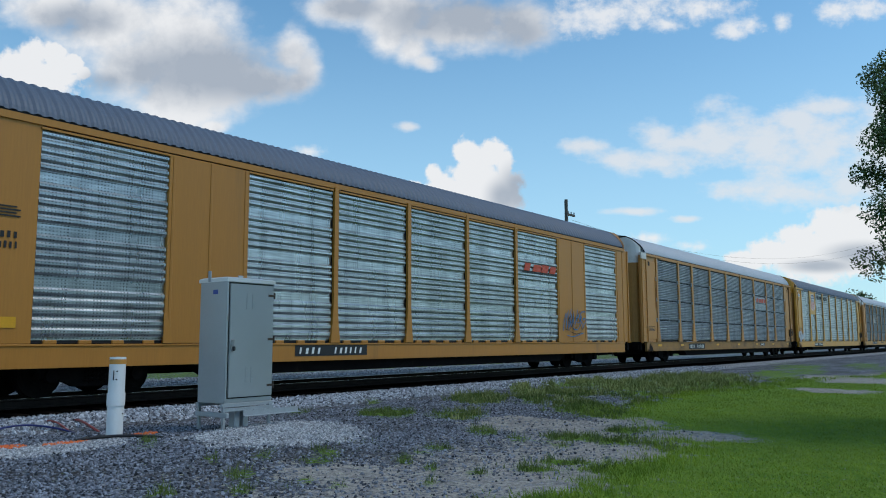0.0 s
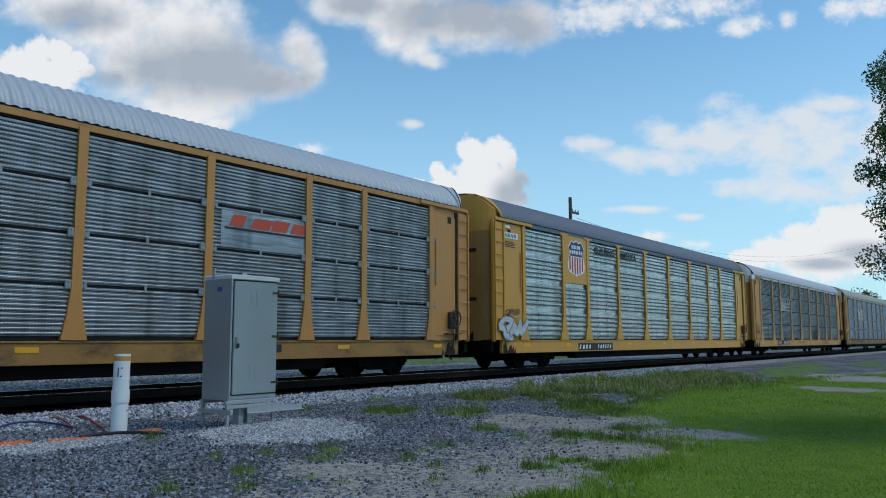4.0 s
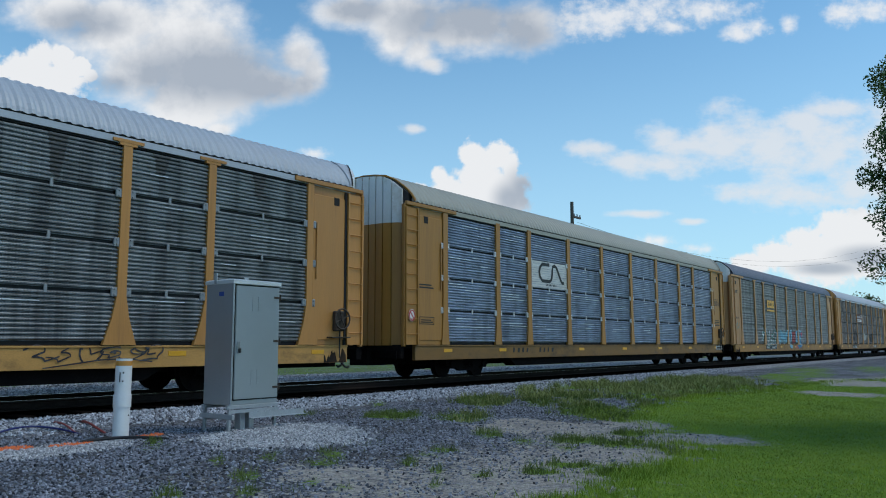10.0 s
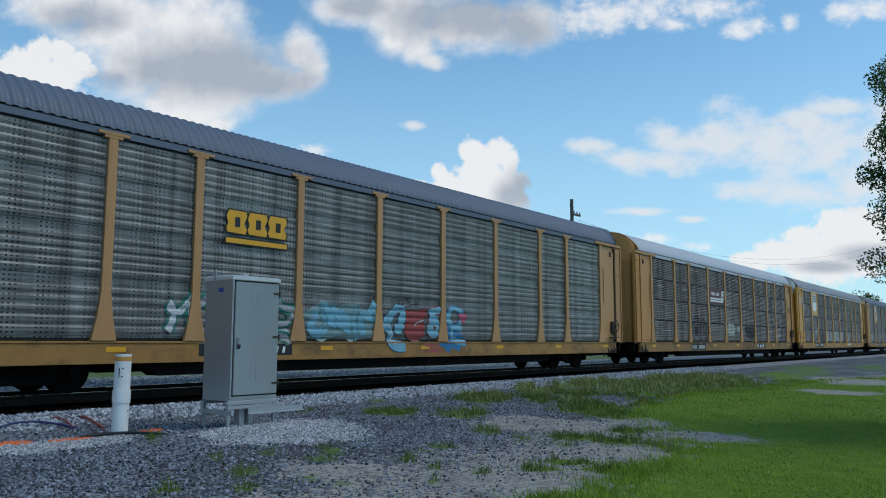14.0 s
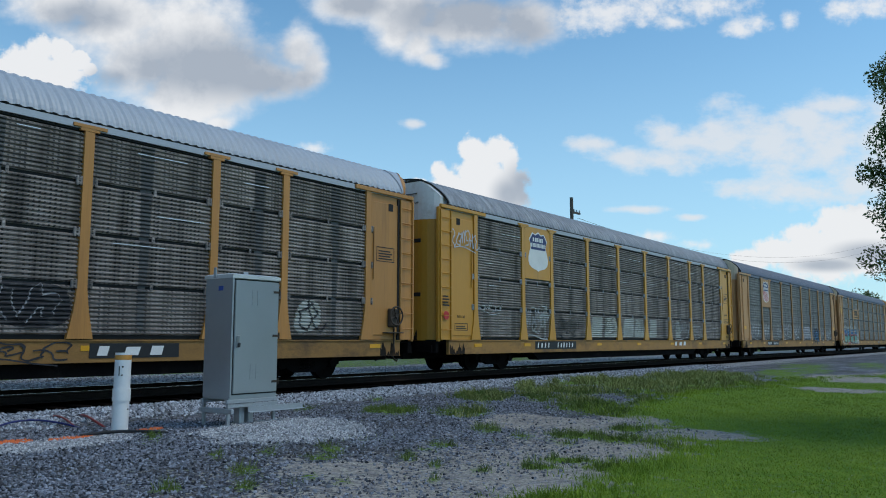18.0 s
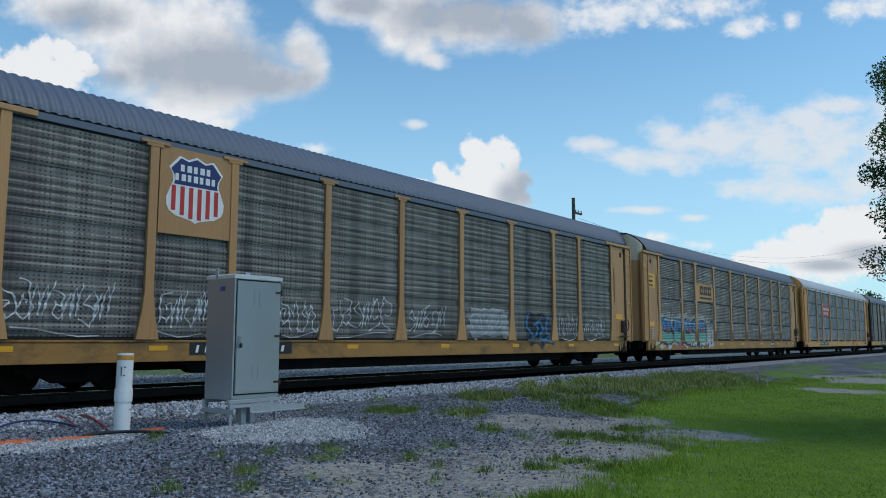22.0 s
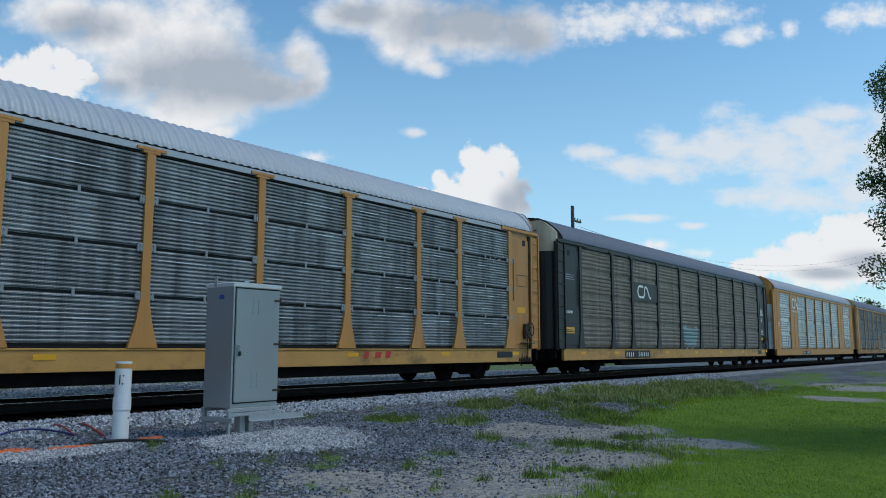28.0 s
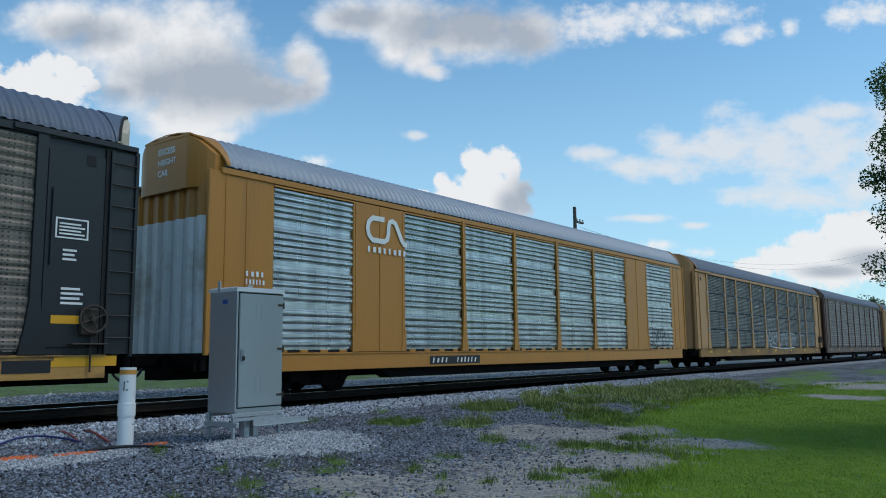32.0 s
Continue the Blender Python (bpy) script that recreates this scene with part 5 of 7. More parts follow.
def shield(car, s0, s1, z0, z1, striped, y=-1.55):
    """Road shield: white rim, blue head with white bars, striped or white field."""
    cx, half = (s0 + s1) / 2, (s1 - s0) / 2
    sign = mark(car, "shield", shield_points(cx, z0, z1, half), white_mark, y, "white-rimmed shield with a navy head" + (" and red stripes" if striped else ""))
    zc = z0 + (z1 - z0) * 0.55
    head = [p for p in shield_points(cx, z0, z1, half, 0.93)]
    cut = []
    for (a, b), (c, d) in zip(head, head[1:] + head[:1]):
        if b >= zc:
            cut.append((a, b))
        if (b - zc) * (d - zc) < 0:
            u = (zc - b) / (d - b)
            cut.append((a + (c - a) * u, zc))
    part("head", flat_shape(cut, y - 0.005), navy, sign)
    for k, (w, zz) in enumerate(((0.55, zc + (z1 - z0) * 0.20), (0.72, zc + (z1 - z0) * 0.06))):
        n = (5, 7)[k]
        bm = bmesh.new()
        for i in range(n):
            a = cx - half * w + i * 2 * half * w / n
            prism(bm, rect(a, a + (1.1, 1.4)[i % 2] * half * w / n, zz, zz + (z1 - z0) * 0.10), "y", y - 0.014, y - 0.009)
        tagged(part("letter_bar", bm, white_mark, sign), kind="stuff")
    if striped:
        for i in range(6):
            a = cx + half * (-0.82 + 0.29 * i)
            lo = z0 + (z1 - z0) * (0.05 + 0.17 * abs((a + 0.07 * half - cx) / half) ** 1.5)
            part("stripe", flat_shape(rect(a, a + half * 0.14, lo, zc - 0.03), y - 0.005), red_mark, sign)
    return sign


def number_plate(car, s0, s1, z0, z1, split=0.42):
    """Black board on the sill with white bars for the car's marks."""
    plate = mark(car, "mark_board", rect(s0, s1, z0, z1), black_mark, -1.526, "black board with white marks")
    w, h = s1 - s0, z1 - z0
    bars(plate, "mark_bar", s0 + w * 0.05, s0 + w * (split - 0.05), z0 + h * 0.2, z1 - h * 0.2, 4, white_mark, -1.533, 0.03, fill=0.5)
    bars(plate, "mark_bar", s0 + w * (split + 0.1), s1 - w * 0.05, z0 + h * 0.2, z1 - h * 0.2, 6, white_mark, -1.533, 0.03, fill=0.5)


def reflectors(car, xs):
    for x in xs:
        part("reflector", shared("reflector", lambda: boxes((-0.2, 0.2, -1.529, -1.52, 0.78, 0.88)), bright_yellow), None, car, at=pose(x, 0, 0))


def worm(car, s0, s1, z0, z1, material, y, w):
    """Rounded line mark: an open bracket and a bent bar."""
    d = s1 - s0
    bm = bmesh.new()
    r = 0.12 * d
    pts = [(s0 + 0.40 * d, z1), (s0 + r, z1), (s0 + 0.03 * d, z1 - r * 0.6), (s0, z1 - r * 1.4), (s0, z0 + r * 1.4), (s0 + 0.03 * d, z0 + r * 0.6), (s0 + r, z0), (s0 + 0.40 * d, z0), (s0 + 0.47 * d, z0 + r * 0.4), (s0 + 0.5 * d, z0 + r * 1.2), (s0 + 0.5 * d, z1 - r), (s0 + 0.53 * d, z1 - r * 0.2), (s0 + 0.60 * d, z1), (s0 + 0.68 * d, z1 - r * 0.3), (s0 + 0.84 * d, z0 + r * 0.5), (s0 + 0.90 * d, z0), (s0 + 0.98 * d, z0)]
    n = len(pts)
    lo, hi = [], []
    for i, p in enumerate(pts):
        a, b = pts[max(0, i - 1)], pts[min(n - 1, i + 1)]
        dx, dz = b[0] - a[0], b[1] - a[1]
        q = math.hypot(dx, dz)
        lo.append(bm.verts.new((p[0] - dz / q * w, y, p[1] + dx / q * w)))
        hi.append(bm.verts.new((p[0] + dz / q * w, y, p[1] - dx / q * w)))
    for i in range(n - 1):
        bm.faces.new((lo[i], lo[i + 1], hi[i + 1], hi[i]))
    return part("emblem", bm, material, car)


def block_emblem(car, s0, s1, z0, z1, fill, y, edge=None):
    """Three heavy blocks over a bar."""
    w, h = s1 - s0, z1 - z0
    for k in range(3):
        a = s0 + k * w / 3
        o = 0.06 * w
        pts = [(a + o * 0.4, z0 + 0.32 * h), (a + w / 3 - o * 0.5, z0 + 0.30 * h), (a + w / 3 - o * 0.2, z0 + 0.45 * h), (a + w / 3 - o, z0 + 0.62 * h), (a + w / 3 - o * 0.2, z0 + 0.85 * h), (a + w / 3 - o * 0.5, z1), (a + o * 0.6, z1), (a, z0 + 0.8 * h), (a + o * 0.5, z0 + 0.6 * h), (a, z0 + 0.45 * h)]
        if edge is not None:
            cx, cz = a + w / 6, z0 + 0.65 * h
            mark(car, "emblem_edge", [(cx + (p - cx) * 1.13, cz + (q - cz) * 1.13) for p, q in pts], edge, y + 0.006)
        mark(car, "emblem_block", pts, fill, y)
        mark(car, "emblem_notch", rect(a + w * 0.13, a + w * 0.21, z0 + 0.5 * h, z0 + 0.8 * h), edge or black_mark if fill is not black_mark else yellow_old, y - 0.006)
    if edge is not None:
        mark(car, "emblem_edge", rect(s0 - 0.03, s1 + 0.03, z0 - 0.03, z0 + 0.19 * h), edge, y + 0.006)
    mark(car, "emblem_bar", rect(s0, s1, z0, z0 + 0.15 * h), fill, y)


CARS, WHEELS = [], []


def running_gear(car):
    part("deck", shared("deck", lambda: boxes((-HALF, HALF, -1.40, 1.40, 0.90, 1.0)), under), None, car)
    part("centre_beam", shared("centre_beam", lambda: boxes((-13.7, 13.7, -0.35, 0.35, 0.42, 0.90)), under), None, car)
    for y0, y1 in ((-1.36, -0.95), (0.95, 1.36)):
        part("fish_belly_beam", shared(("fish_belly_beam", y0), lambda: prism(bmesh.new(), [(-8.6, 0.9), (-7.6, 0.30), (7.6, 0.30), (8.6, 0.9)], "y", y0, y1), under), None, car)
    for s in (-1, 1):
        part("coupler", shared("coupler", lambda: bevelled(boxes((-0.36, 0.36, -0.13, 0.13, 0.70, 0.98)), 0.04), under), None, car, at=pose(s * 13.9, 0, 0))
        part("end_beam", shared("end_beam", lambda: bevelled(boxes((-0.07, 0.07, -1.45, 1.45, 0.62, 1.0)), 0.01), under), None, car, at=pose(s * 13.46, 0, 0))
        bm = bmesh.new()
        pts = [(0, -0.55, 0.75), (0.12, -0.55, 0.55), (0.3, -0.5, 0.42), (0.5, -0.4, 0.38), (0.66, -0.3, 0.42)]
        if s < 0:
            for a, b in zip(pts, pts[1:]):
                tube(bm, a, b, 0.028, 6)
            SHARED.setdefault(("hose", "m"), mesh_of("air_hose", bm))
            hose = SHARED[("hose", "m")]
            if not hose.materials:
                hose.materials.append(rubber)
        else:
            bm.free()
        part("air_hose", SHARED[("hose", "m")], None, car, at=pose(s * 13.6, 0, 0, 0, 0, 180 if s < 0 else 0))
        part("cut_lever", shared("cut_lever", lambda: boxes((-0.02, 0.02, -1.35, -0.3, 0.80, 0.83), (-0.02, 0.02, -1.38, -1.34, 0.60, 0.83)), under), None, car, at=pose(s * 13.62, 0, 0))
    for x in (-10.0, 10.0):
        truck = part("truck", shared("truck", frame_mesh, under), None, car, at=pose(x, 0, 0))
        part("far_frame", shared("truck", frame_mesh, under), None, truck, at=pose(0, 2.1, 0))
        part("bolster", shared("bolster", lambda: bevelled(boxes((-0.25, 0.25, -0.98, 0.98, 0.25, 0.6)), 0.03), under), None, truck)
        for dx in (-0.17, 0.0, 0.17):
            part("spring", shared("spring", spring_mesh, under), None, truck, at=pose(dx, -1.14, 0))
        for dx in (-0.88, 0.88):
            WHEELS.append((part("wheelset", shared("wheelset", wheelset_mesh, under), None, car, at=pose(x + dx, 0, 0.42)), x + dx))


def car_end(car, spec, s):
    """One end of a car: end section of the side, ladder, doors, arch."""
    body = spec["body"]
    turn = 0 if s < 0 else 180
    inner = spec.get("inner", POSTS[0] if s < 0 else POSTS[-1])
    if s > 0 and "inner" in spec:
        inner = spec["inner_far"]
    a, b = sorted((s * (HALF - 0.02), inner))
    at = pose((a + b) / 2, 0, 0)
    w = round(b - a, 2)
    part("end_panel", shared(("end_panel", w), lambda: boxes((-w / 2, w / 2, -1.51, -1.46, 1.0, 4.97)), body), None, car, at=at)
    if spec.get("style") != "sheeted":
        part("end_plate", shared(("end_plate", w), lambda: bevelled(boxes((-w / 2 + 0.5, w / 2 - 0.12, -1.535, -1.51, 1.12, 4.72)), 0.01), body), None, car, at=pose((a + b) / 2 + (0.0 if s < 0 else -0.38), 0, 0))
        part("header_plate", shared("header_plate", lambda: bevelled(boxes((-1.15, 1.15, -1.60, -1.5, 4.95, 5.06)), 0.012), body), None, car, at=pose(s * 12.3, 0, 0))
        part("grab_bar", shared(("grab_bar", 1.4), lambda: bar_mesh(1.4, 0.018), body), None, car, at=pose(inner + s * 0.22, -1.56, 2.6))
        part("slot", shared("slot", lambda: boxes((-0.09, 0.09, -1.542, -1.53, 4.52, 4.72)), dark_gap), None, car, at=pose(s * 12.55, 0, 0))
    else:
        for dx in (-0.45, 0.1):
            part("seam", shared("seam", lambda: boxes((-0.012, 0.012, -1.522, -1.508, 1.05, 4.95)), body), None, car, at=pose((a + b) / 2 + dx, 0, 0))
    part("corner_post", shared("corner_post", lambda: bevelled(boxes((-0.05, 0.05, -1.55, -1.44, 0.95, 4.97)), 0.015), body), None, car, at=pose(s * (HALF - 0.03), 0, 0))
    if spec.get("ladder", True):
        ladder = part("ladder", shared("ladder_rail", ladder_rail_mesh, spec.get("laddermat", body)), None, car, at=pose(s * (HALF - 0.05), 0, 0))
        part("rail", shared("ladder_rail", ladder_rail_mesh, spec.get("laddermat", body)), None, ladder, at=pose(-s * 0.5, 0, 0))
        part("ladder_plate", shared("ladder_plate", lambda: boxes((-0.25, 0.25, -1.555, -1.505, 1.0, 4.88)), body), None, ladder, at=pose(-s * 0.25, 0, 0))
        wide = 0.075 if s > 0 else 0.03
        # near-black strip painted for the shaded slit beside the ladder
        part("ladder_gap", shared(("ladder_gap", s), lambda: boxes((-wide / 2, wide / 2, -1.552, -1.505, 1.0, 4.9)), dark_gap), None, ladder, at=pose(-s * 0.57, 0, 0))
        for k in range(9):
            part("rung", shared("rung", rung_mesh, spec.get("laddermat", body)), None, ladder, at=pose(-s * 0.25, 0, 1.3 + k * 0.42))
    at = pose(s * HALF, 0, 0, 0, 0, turn)
    if spec.get("slatted"):
        slatted_end(car, spec, at)
    elif spec.get("folding"):
        part("end_door", shared("folding_door", lambda: corrugated_end_mesh(1.0, 3.98), spec["end"]), None, car, "white ribbed folding end door", at)
        part("end_door", shared("folding_door_top", lambda: corrugated_end_mesh(3.98, 4.7), body), None, car, at=at)
    else:
        door = part("end_door", shared("end_door", lambda: end_door_mesh(0.98, HOOD), spec.get("end", soot_end if body in (yellow_old, yellow_new) else body)), None, car, at=at)
        for y in (-0.58, 0.58):
            for z in (2.35, 3.98):
                part("slot", shared("door_slot", lambda: bevelled(boxes((-0.012, 0.01, -0.33, 0.33, -0.06, 0.06)), 0.008), dark_gap), None, door, at=pose(-0.10, y, z))
        part("lock_bar", shared("lock_bar", lambda: boxes((-0.125, -0.09, -0.02, 0.02, 1.1, 4.6), (-0.15, -0.10, -0.05, 0.05, 2.2, 2.55), (-0.15, -0.10, -0.05, 0.05, 4.0, 4.45)), dark_iron), None, door)
    if "endtop" in spec:
        part("door_seam", shared("door_seam", lambda: boxes((-0.118, -0.09, -0.02, 0.02, HOOD, 5.88), (-0.13, -0.10, -0.05, 0.05, 5.62, 5.8)), dark_gap), None, car, at=at)
        if spec.get("corner") and s < 0:
            part("hood_corner", shared("hood_corner", lambda: bevelled(boxes((-0.02, 0.55, -1.605, -1.44, 4.78, 5.07)), 0.01), white_end), None, car, "white painted corner over the ladder", at)
        for y in (-0.55, 0.55):
            part("handle", shared("top_handle", lambda: boxes((-0.05, -0.03, -0.2, 0.2, -0.012, 0.012), (-0.05, 0.0, -0.2, -0.18, -0.012, 0.012), (-0.05, 0.0, 0.18, 0.2, -0.012, 0.012)), dark_gap), None, car, at=at @ pose(-0.10, y, 5.42))
    part("end_top", shared("end_top", end_top_mesh, dark_gap if spec.get("slatted") else spec.get("endtop", body)), None, car, at=at @ pose(0.06 if spec.get("slatted") else 0, 0, 0))
    part("roof_lip", shared("roof_lip", roof_lip_mesh, spec.get("lip", spec["roof"])), None, car, at=at)
    part("arch_trim", shared("arch_trim", arch_trim_mesh, spec.get("trim", dark_gap if "endtop" in spec else body)), None, car, at=at)


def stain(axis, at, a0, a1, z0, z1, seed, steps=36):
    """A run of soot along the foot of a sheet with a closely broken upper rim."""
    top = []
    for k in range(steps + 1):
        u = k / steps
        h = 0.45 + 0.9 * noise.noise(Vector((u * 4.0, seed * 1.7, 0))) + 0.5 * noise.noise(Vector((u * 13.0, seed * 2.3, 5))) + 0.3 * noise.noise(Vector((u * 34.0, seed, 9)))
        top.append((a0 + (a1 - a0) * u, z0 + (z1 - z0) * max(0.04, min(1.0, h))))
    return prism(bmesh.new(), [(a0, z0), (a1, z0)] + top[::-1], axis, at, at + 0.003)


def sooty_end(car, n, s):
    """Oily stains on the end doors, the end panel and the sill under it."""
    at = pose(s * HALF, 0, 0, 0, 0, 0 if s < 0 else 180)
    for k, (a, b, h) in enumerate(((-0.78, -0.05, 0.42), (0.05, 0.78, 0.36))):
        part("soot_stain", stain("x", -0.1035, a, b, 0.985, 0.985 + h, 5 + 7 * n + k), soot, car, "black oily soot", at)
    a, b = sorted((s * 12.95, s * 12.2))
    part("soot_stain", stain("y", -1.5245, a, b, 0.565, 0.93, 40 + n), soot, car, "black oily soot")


def grime_runs(car, seed, width, z0, z1, share=1.0):
    """Dark runs of grime down the side sheets."""
    rng = random.Random(seed)
    for a, b in zip(POSTS, POSTS[1:]):
        if rng.random() < share:
            c = (a + b) / 2 + rng.uniform(-0.25, 0.25)
            lo = z0 + rng.uniform(0, 0.4)
            patch(car, [(c - width * 0.3, lo), (c + width * 0.2, lo - 0.1), (c + width * 0.45, (lo + z1) / 2), (c + width * 0.6, z1), (c - width * 0.55, z1), (c - width * 0.35, (lo + z1) / 2 + 0.1)], grime, 0.003, "grime_run")


def brake_wheel_mesh():
    """Hand brake wheel: a rim on four spokes round a hub."""
    bm = bmesh.new()
    ring = [(0.25 * math.cos(k * math.pi / 9), -1.70, 0.25 * math.sin(k * math.pi / 9)) for k in range(19)]
    for a, b in zip(ring, ring[1:]):
        tube(bm, a, b, 0.022, 6)
    for k in range(4):
        a = k * math.pi / 2 + 0.4
        tube(bm, (0, -1.68, 0), (0.25 * math.cos(a), -1.70, 0.25 * math.sin(a)), 0.016, 5)
    tube(bm, (0, -1.72, 0), (0, -1.6, 0), 0.05, 8)
    return bm


def hand_brake(car, x, z):
    box_ = part("brake_housing", shared("brake_housing", lambda: bevelled(boxes((-0.16, 0.16, -1.64, -1.5, -0.28, 0.22)), 0.03), dark_iron), None, car, "dark hand brake housing", at=pose(x, 0, z))
    part("brake_wheel", shared("brake_wheel", brake_wheel_mesh, dark_iron), None, box_, at=pose(0.02, 0, 0.02))
    part("brake_chain", shared("brake_chain", lambda: bar_mesh(0.75, 0.02), dark_iron), None, box_, at=pose(0.05, -1.58, -0.95))
    part("foot_step", shared("foot_step", lambda: bevelled(boxes((-0.35, 0.3, -1.72, -1.5, -0.03, 0.0)), 0.008), dark_iron), None, box_, at=pose(0, 0, -0.42))


def rail_car(n, spec):
    car = thing("autorack_car", spec["label"], "rail car", car_pose(n, 0.0), group="autorack cars of the train")
    CARS.append((car, n))
    CAR_STYLE[car.name] = spec.get("style", "slats")
    body, side, roof = spec["body"], spec["side"], spec["roof"]
    part("roof", shared("roof", roof_mesh, roof), None, car)
    sill = spec.get("sill", sill_old if body in (yellow_old, tan_old) else body)
    part("side_sill", shared("side_sill", lambda: bevelled(boxes((-HALF + 0.5, HALF - 0.5, -1.52, -1.40, 0.56, 0.95), (-HALF + 0.5, HALF - 0.5, -1.545, -1.40, 0.95, 0.99)), 0.006), sill), None, car)
    part("side_sill", shared("far_sill", lambda: boxes((-HALF + 0.5, HALF - 0.5, 1.40, 1.52, 0.56, 0.99)), sill), None, car)
    part("roof_rail", shared("roof_rail", lambda: boxes((-HALF + 0.3, HALF - 0.3, -1.548, -1.44, 4.93, 5.06)), spec.get("rail", body)), None, car)
    # dark strip drawn for the shadow line under the roof's lower edge
    part("gutter", shared("gutter", lambda: boxes((-HALF + 0.35, HALF - 0.35, -1.54, -1.50, 5.06, 5.09)), dark_gap), None, car)
    # near-black strip under the roof rail, its colour the shade there
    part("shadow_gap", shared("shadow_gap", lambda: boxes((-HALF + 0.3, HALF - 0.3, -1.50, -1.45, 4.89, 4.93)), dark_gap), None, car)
    # near-black sheet added behind the panels, painted as the car's shaded inside
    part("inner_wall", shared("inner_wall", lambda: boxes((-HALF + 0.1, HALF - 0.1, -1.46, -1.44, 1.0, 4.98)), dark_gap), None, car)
    part("far_side", shared("far_side", lambda: boxes((-HALF + 0.02, HALF - 0.02, 1.44, 1.52, 1.0, 4.98)), side), None, car)
    running_gear(car)
    style = spec.get("style", "slats")
    if style == "sheeted":
        off = spec.get("offset", 0.0)
        edges = [(a + off, b + off) for a, b in SHEETED]
        spec["inner"], spec["inner_far"] = edges[0][0], edges[-1][1]
        for a, b in edges:
            w = round(b - a, 2)
            part("side_panel", shared(("side_panel", w, "bold"), lambda: rib_sheet(w, bold_profile(1.06, 4.86)), side), None, car, at=pose((a + b) / 2, 0, 0))
            part("panel_frame", shared(("panel_frame", w), lambda: boxes((-w / 2 - 0.02, w / 2 + 0.02, -1.55, -1.5, 4.86, 4.9)), body), None, car, at=pose((a + b) / 2, 0, 0))
            for k in range(4):
                part("tab", shared("tab", lambda: bevelled(boxes((-0.12, 0.12, -1.54, -1.49, 0.99, 1.06)), 0.01), body), None, car, at=pose(a + (k + 0.5) * w / 4, 0, 0))
        for (a, b), (c, d) in zip(edges, edges[1:]):
            if c - b > 1:
                w = round(c - b, 2)
                part("sheet", shared(("sheet", w), lambda: bevelled(boxes((-w / 2, w / 2, -1.545, -1.46, 1.0, 4.9)), 0.01), body), None, car, at=pose((b + c) / 2, 0, 0))
                for dx in (-w / 2 + 0.1, 0.0, w / 2 - 0.1):
                    part("seam", shared("seam_rib", lambda: bevelled(boxes((-0.03, 0.03, -1.56, -1.54, 1.0, 4.88)), 0.008), body), None, car, at=pose((b + c) / 2 + dx, 0, 0))
                for dx in (-w / 2 - 0.02, w / 2 + 0.02):
                    part("foot_plate", shared(("foot_plate", dx > 0), lambda: prism(bmesh.new(), [(0, 1.0), (0.22 if dx < 0 else -0.22, 1.0), (0.06 if dx < 0 else -0.06, 1.6), (0, 1.6)], "y", -1.562, -1.548), body), None, car, at=pose((b + c) / 2 + dx, 0, 0))
            else:
                part("post", shared(("post", 0.09, False, 0.07), lambda: post_mesh(0.09, False, 0.07), body), None, car, at=pose((b + c) / 2, 0, 0))
    else:
        hidden = spec.get("board", None)
        for k, (a, b) in enumerate(zip(POSTS, POSTS[1:])):
            w, at = round(b - a - 0.10, 2), pose((a + b) / 2, 0, 0)
            if style == "bold":
                part("side_panel", shared(("side_panel", w, "bold"), lambda: rib_sheet(w, bold_profile(LOW, HIGH, depth=spec.get("rib", 0.03))), side), None, car, at=at)
                continue
            h = (HIGH - LOW) / 4
            for r in range(4):
                z0, z1 = LOW + r * h + 0.03, LOW + (r + 1) * h - 0.03
                part("side_panel", shared(("side_panel", w, r), lambda: rib_sheet(w, fine_profile(z0, z1, 11, 0.046), -1.481), side), None, car, at=at)
                if r:
                    part("clip", shared("clip", lambda: bevelled(boxes((-0.03, 0.03, -1.53, -1.5, -0.08, 0.08)), 0.008), spec.get("bracketmat", clip_grey)), None, car, at=pose((a + b) / 2, 0, LOW + r * h))
        for k, x in enumerate(POSTS):
            cap = spec.get("cap", False) and 0 < k < len(POSTS) - 1
            wide = spec.get("wide", 0.092)
            part("post", shared(("post", spec.get("flare", 0.15), cap, wide), lambda: post_mesh(spec.get("flare", 0.15), cap, wide), spec.get("postmat", body)), None, car, at=pose(x, 0, 0))
            if style == "slats" and spec.get("brackets", True):
                for r in (1, 2, 3):
                    for dx in (-0.14, 0.14):
                        part("bracket", shared("bracket", bracket_mesh, spec.get("bracketmat", clip_grey)), None, car, at=pose(x + dx, 0, LOW + r * (HIGH - LOW) / 4))
    # pale strips laid on single ribs, painted for daylight showing through the slats
    if style == "slats":
        rng = random.Random(900 + n)
        for k, (a, b) in enumerate(zip(POSTS, POSTS[1:])):
            for r in range(4):
                for again in range(spec.get("glint_tries", 1)):
                    if rng.random() > spec.get("rubbed", 0.6):
                        continue
                    w = rng.choice((0.4, 0.7, 1.1))
                    s = rng.uniform(a + 0.15 + w / 2, b - 0.15 - w / 2)
                    z = LOW + r * (HIGH - LOW) / 4 + 0.024 + 0.0831 * rng.randint(5, 9) + 0.047
                    part("rubbed_rib", shared(("rubbed_rib", w), lambda: boxes((-w / 2, w / 2, -1.532, -1.522, -0.008, 0.008)), glint_pale), None, car, at=pose(s, 0, z))
    car_end(car, spec, -1)
    car_end(car, spec, 1)
    if spec.get("reflect", True):
        reflectors(car, (-11.5, -8.6, -3.2, 0.6, 4.4, 8.2, 12.0))
    if style != "sheeted":
        hand_brake(car, 12.62, 1.62)
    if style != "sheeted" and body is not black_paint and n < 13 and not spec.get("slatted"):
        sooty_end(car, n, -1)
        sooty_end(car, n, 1)
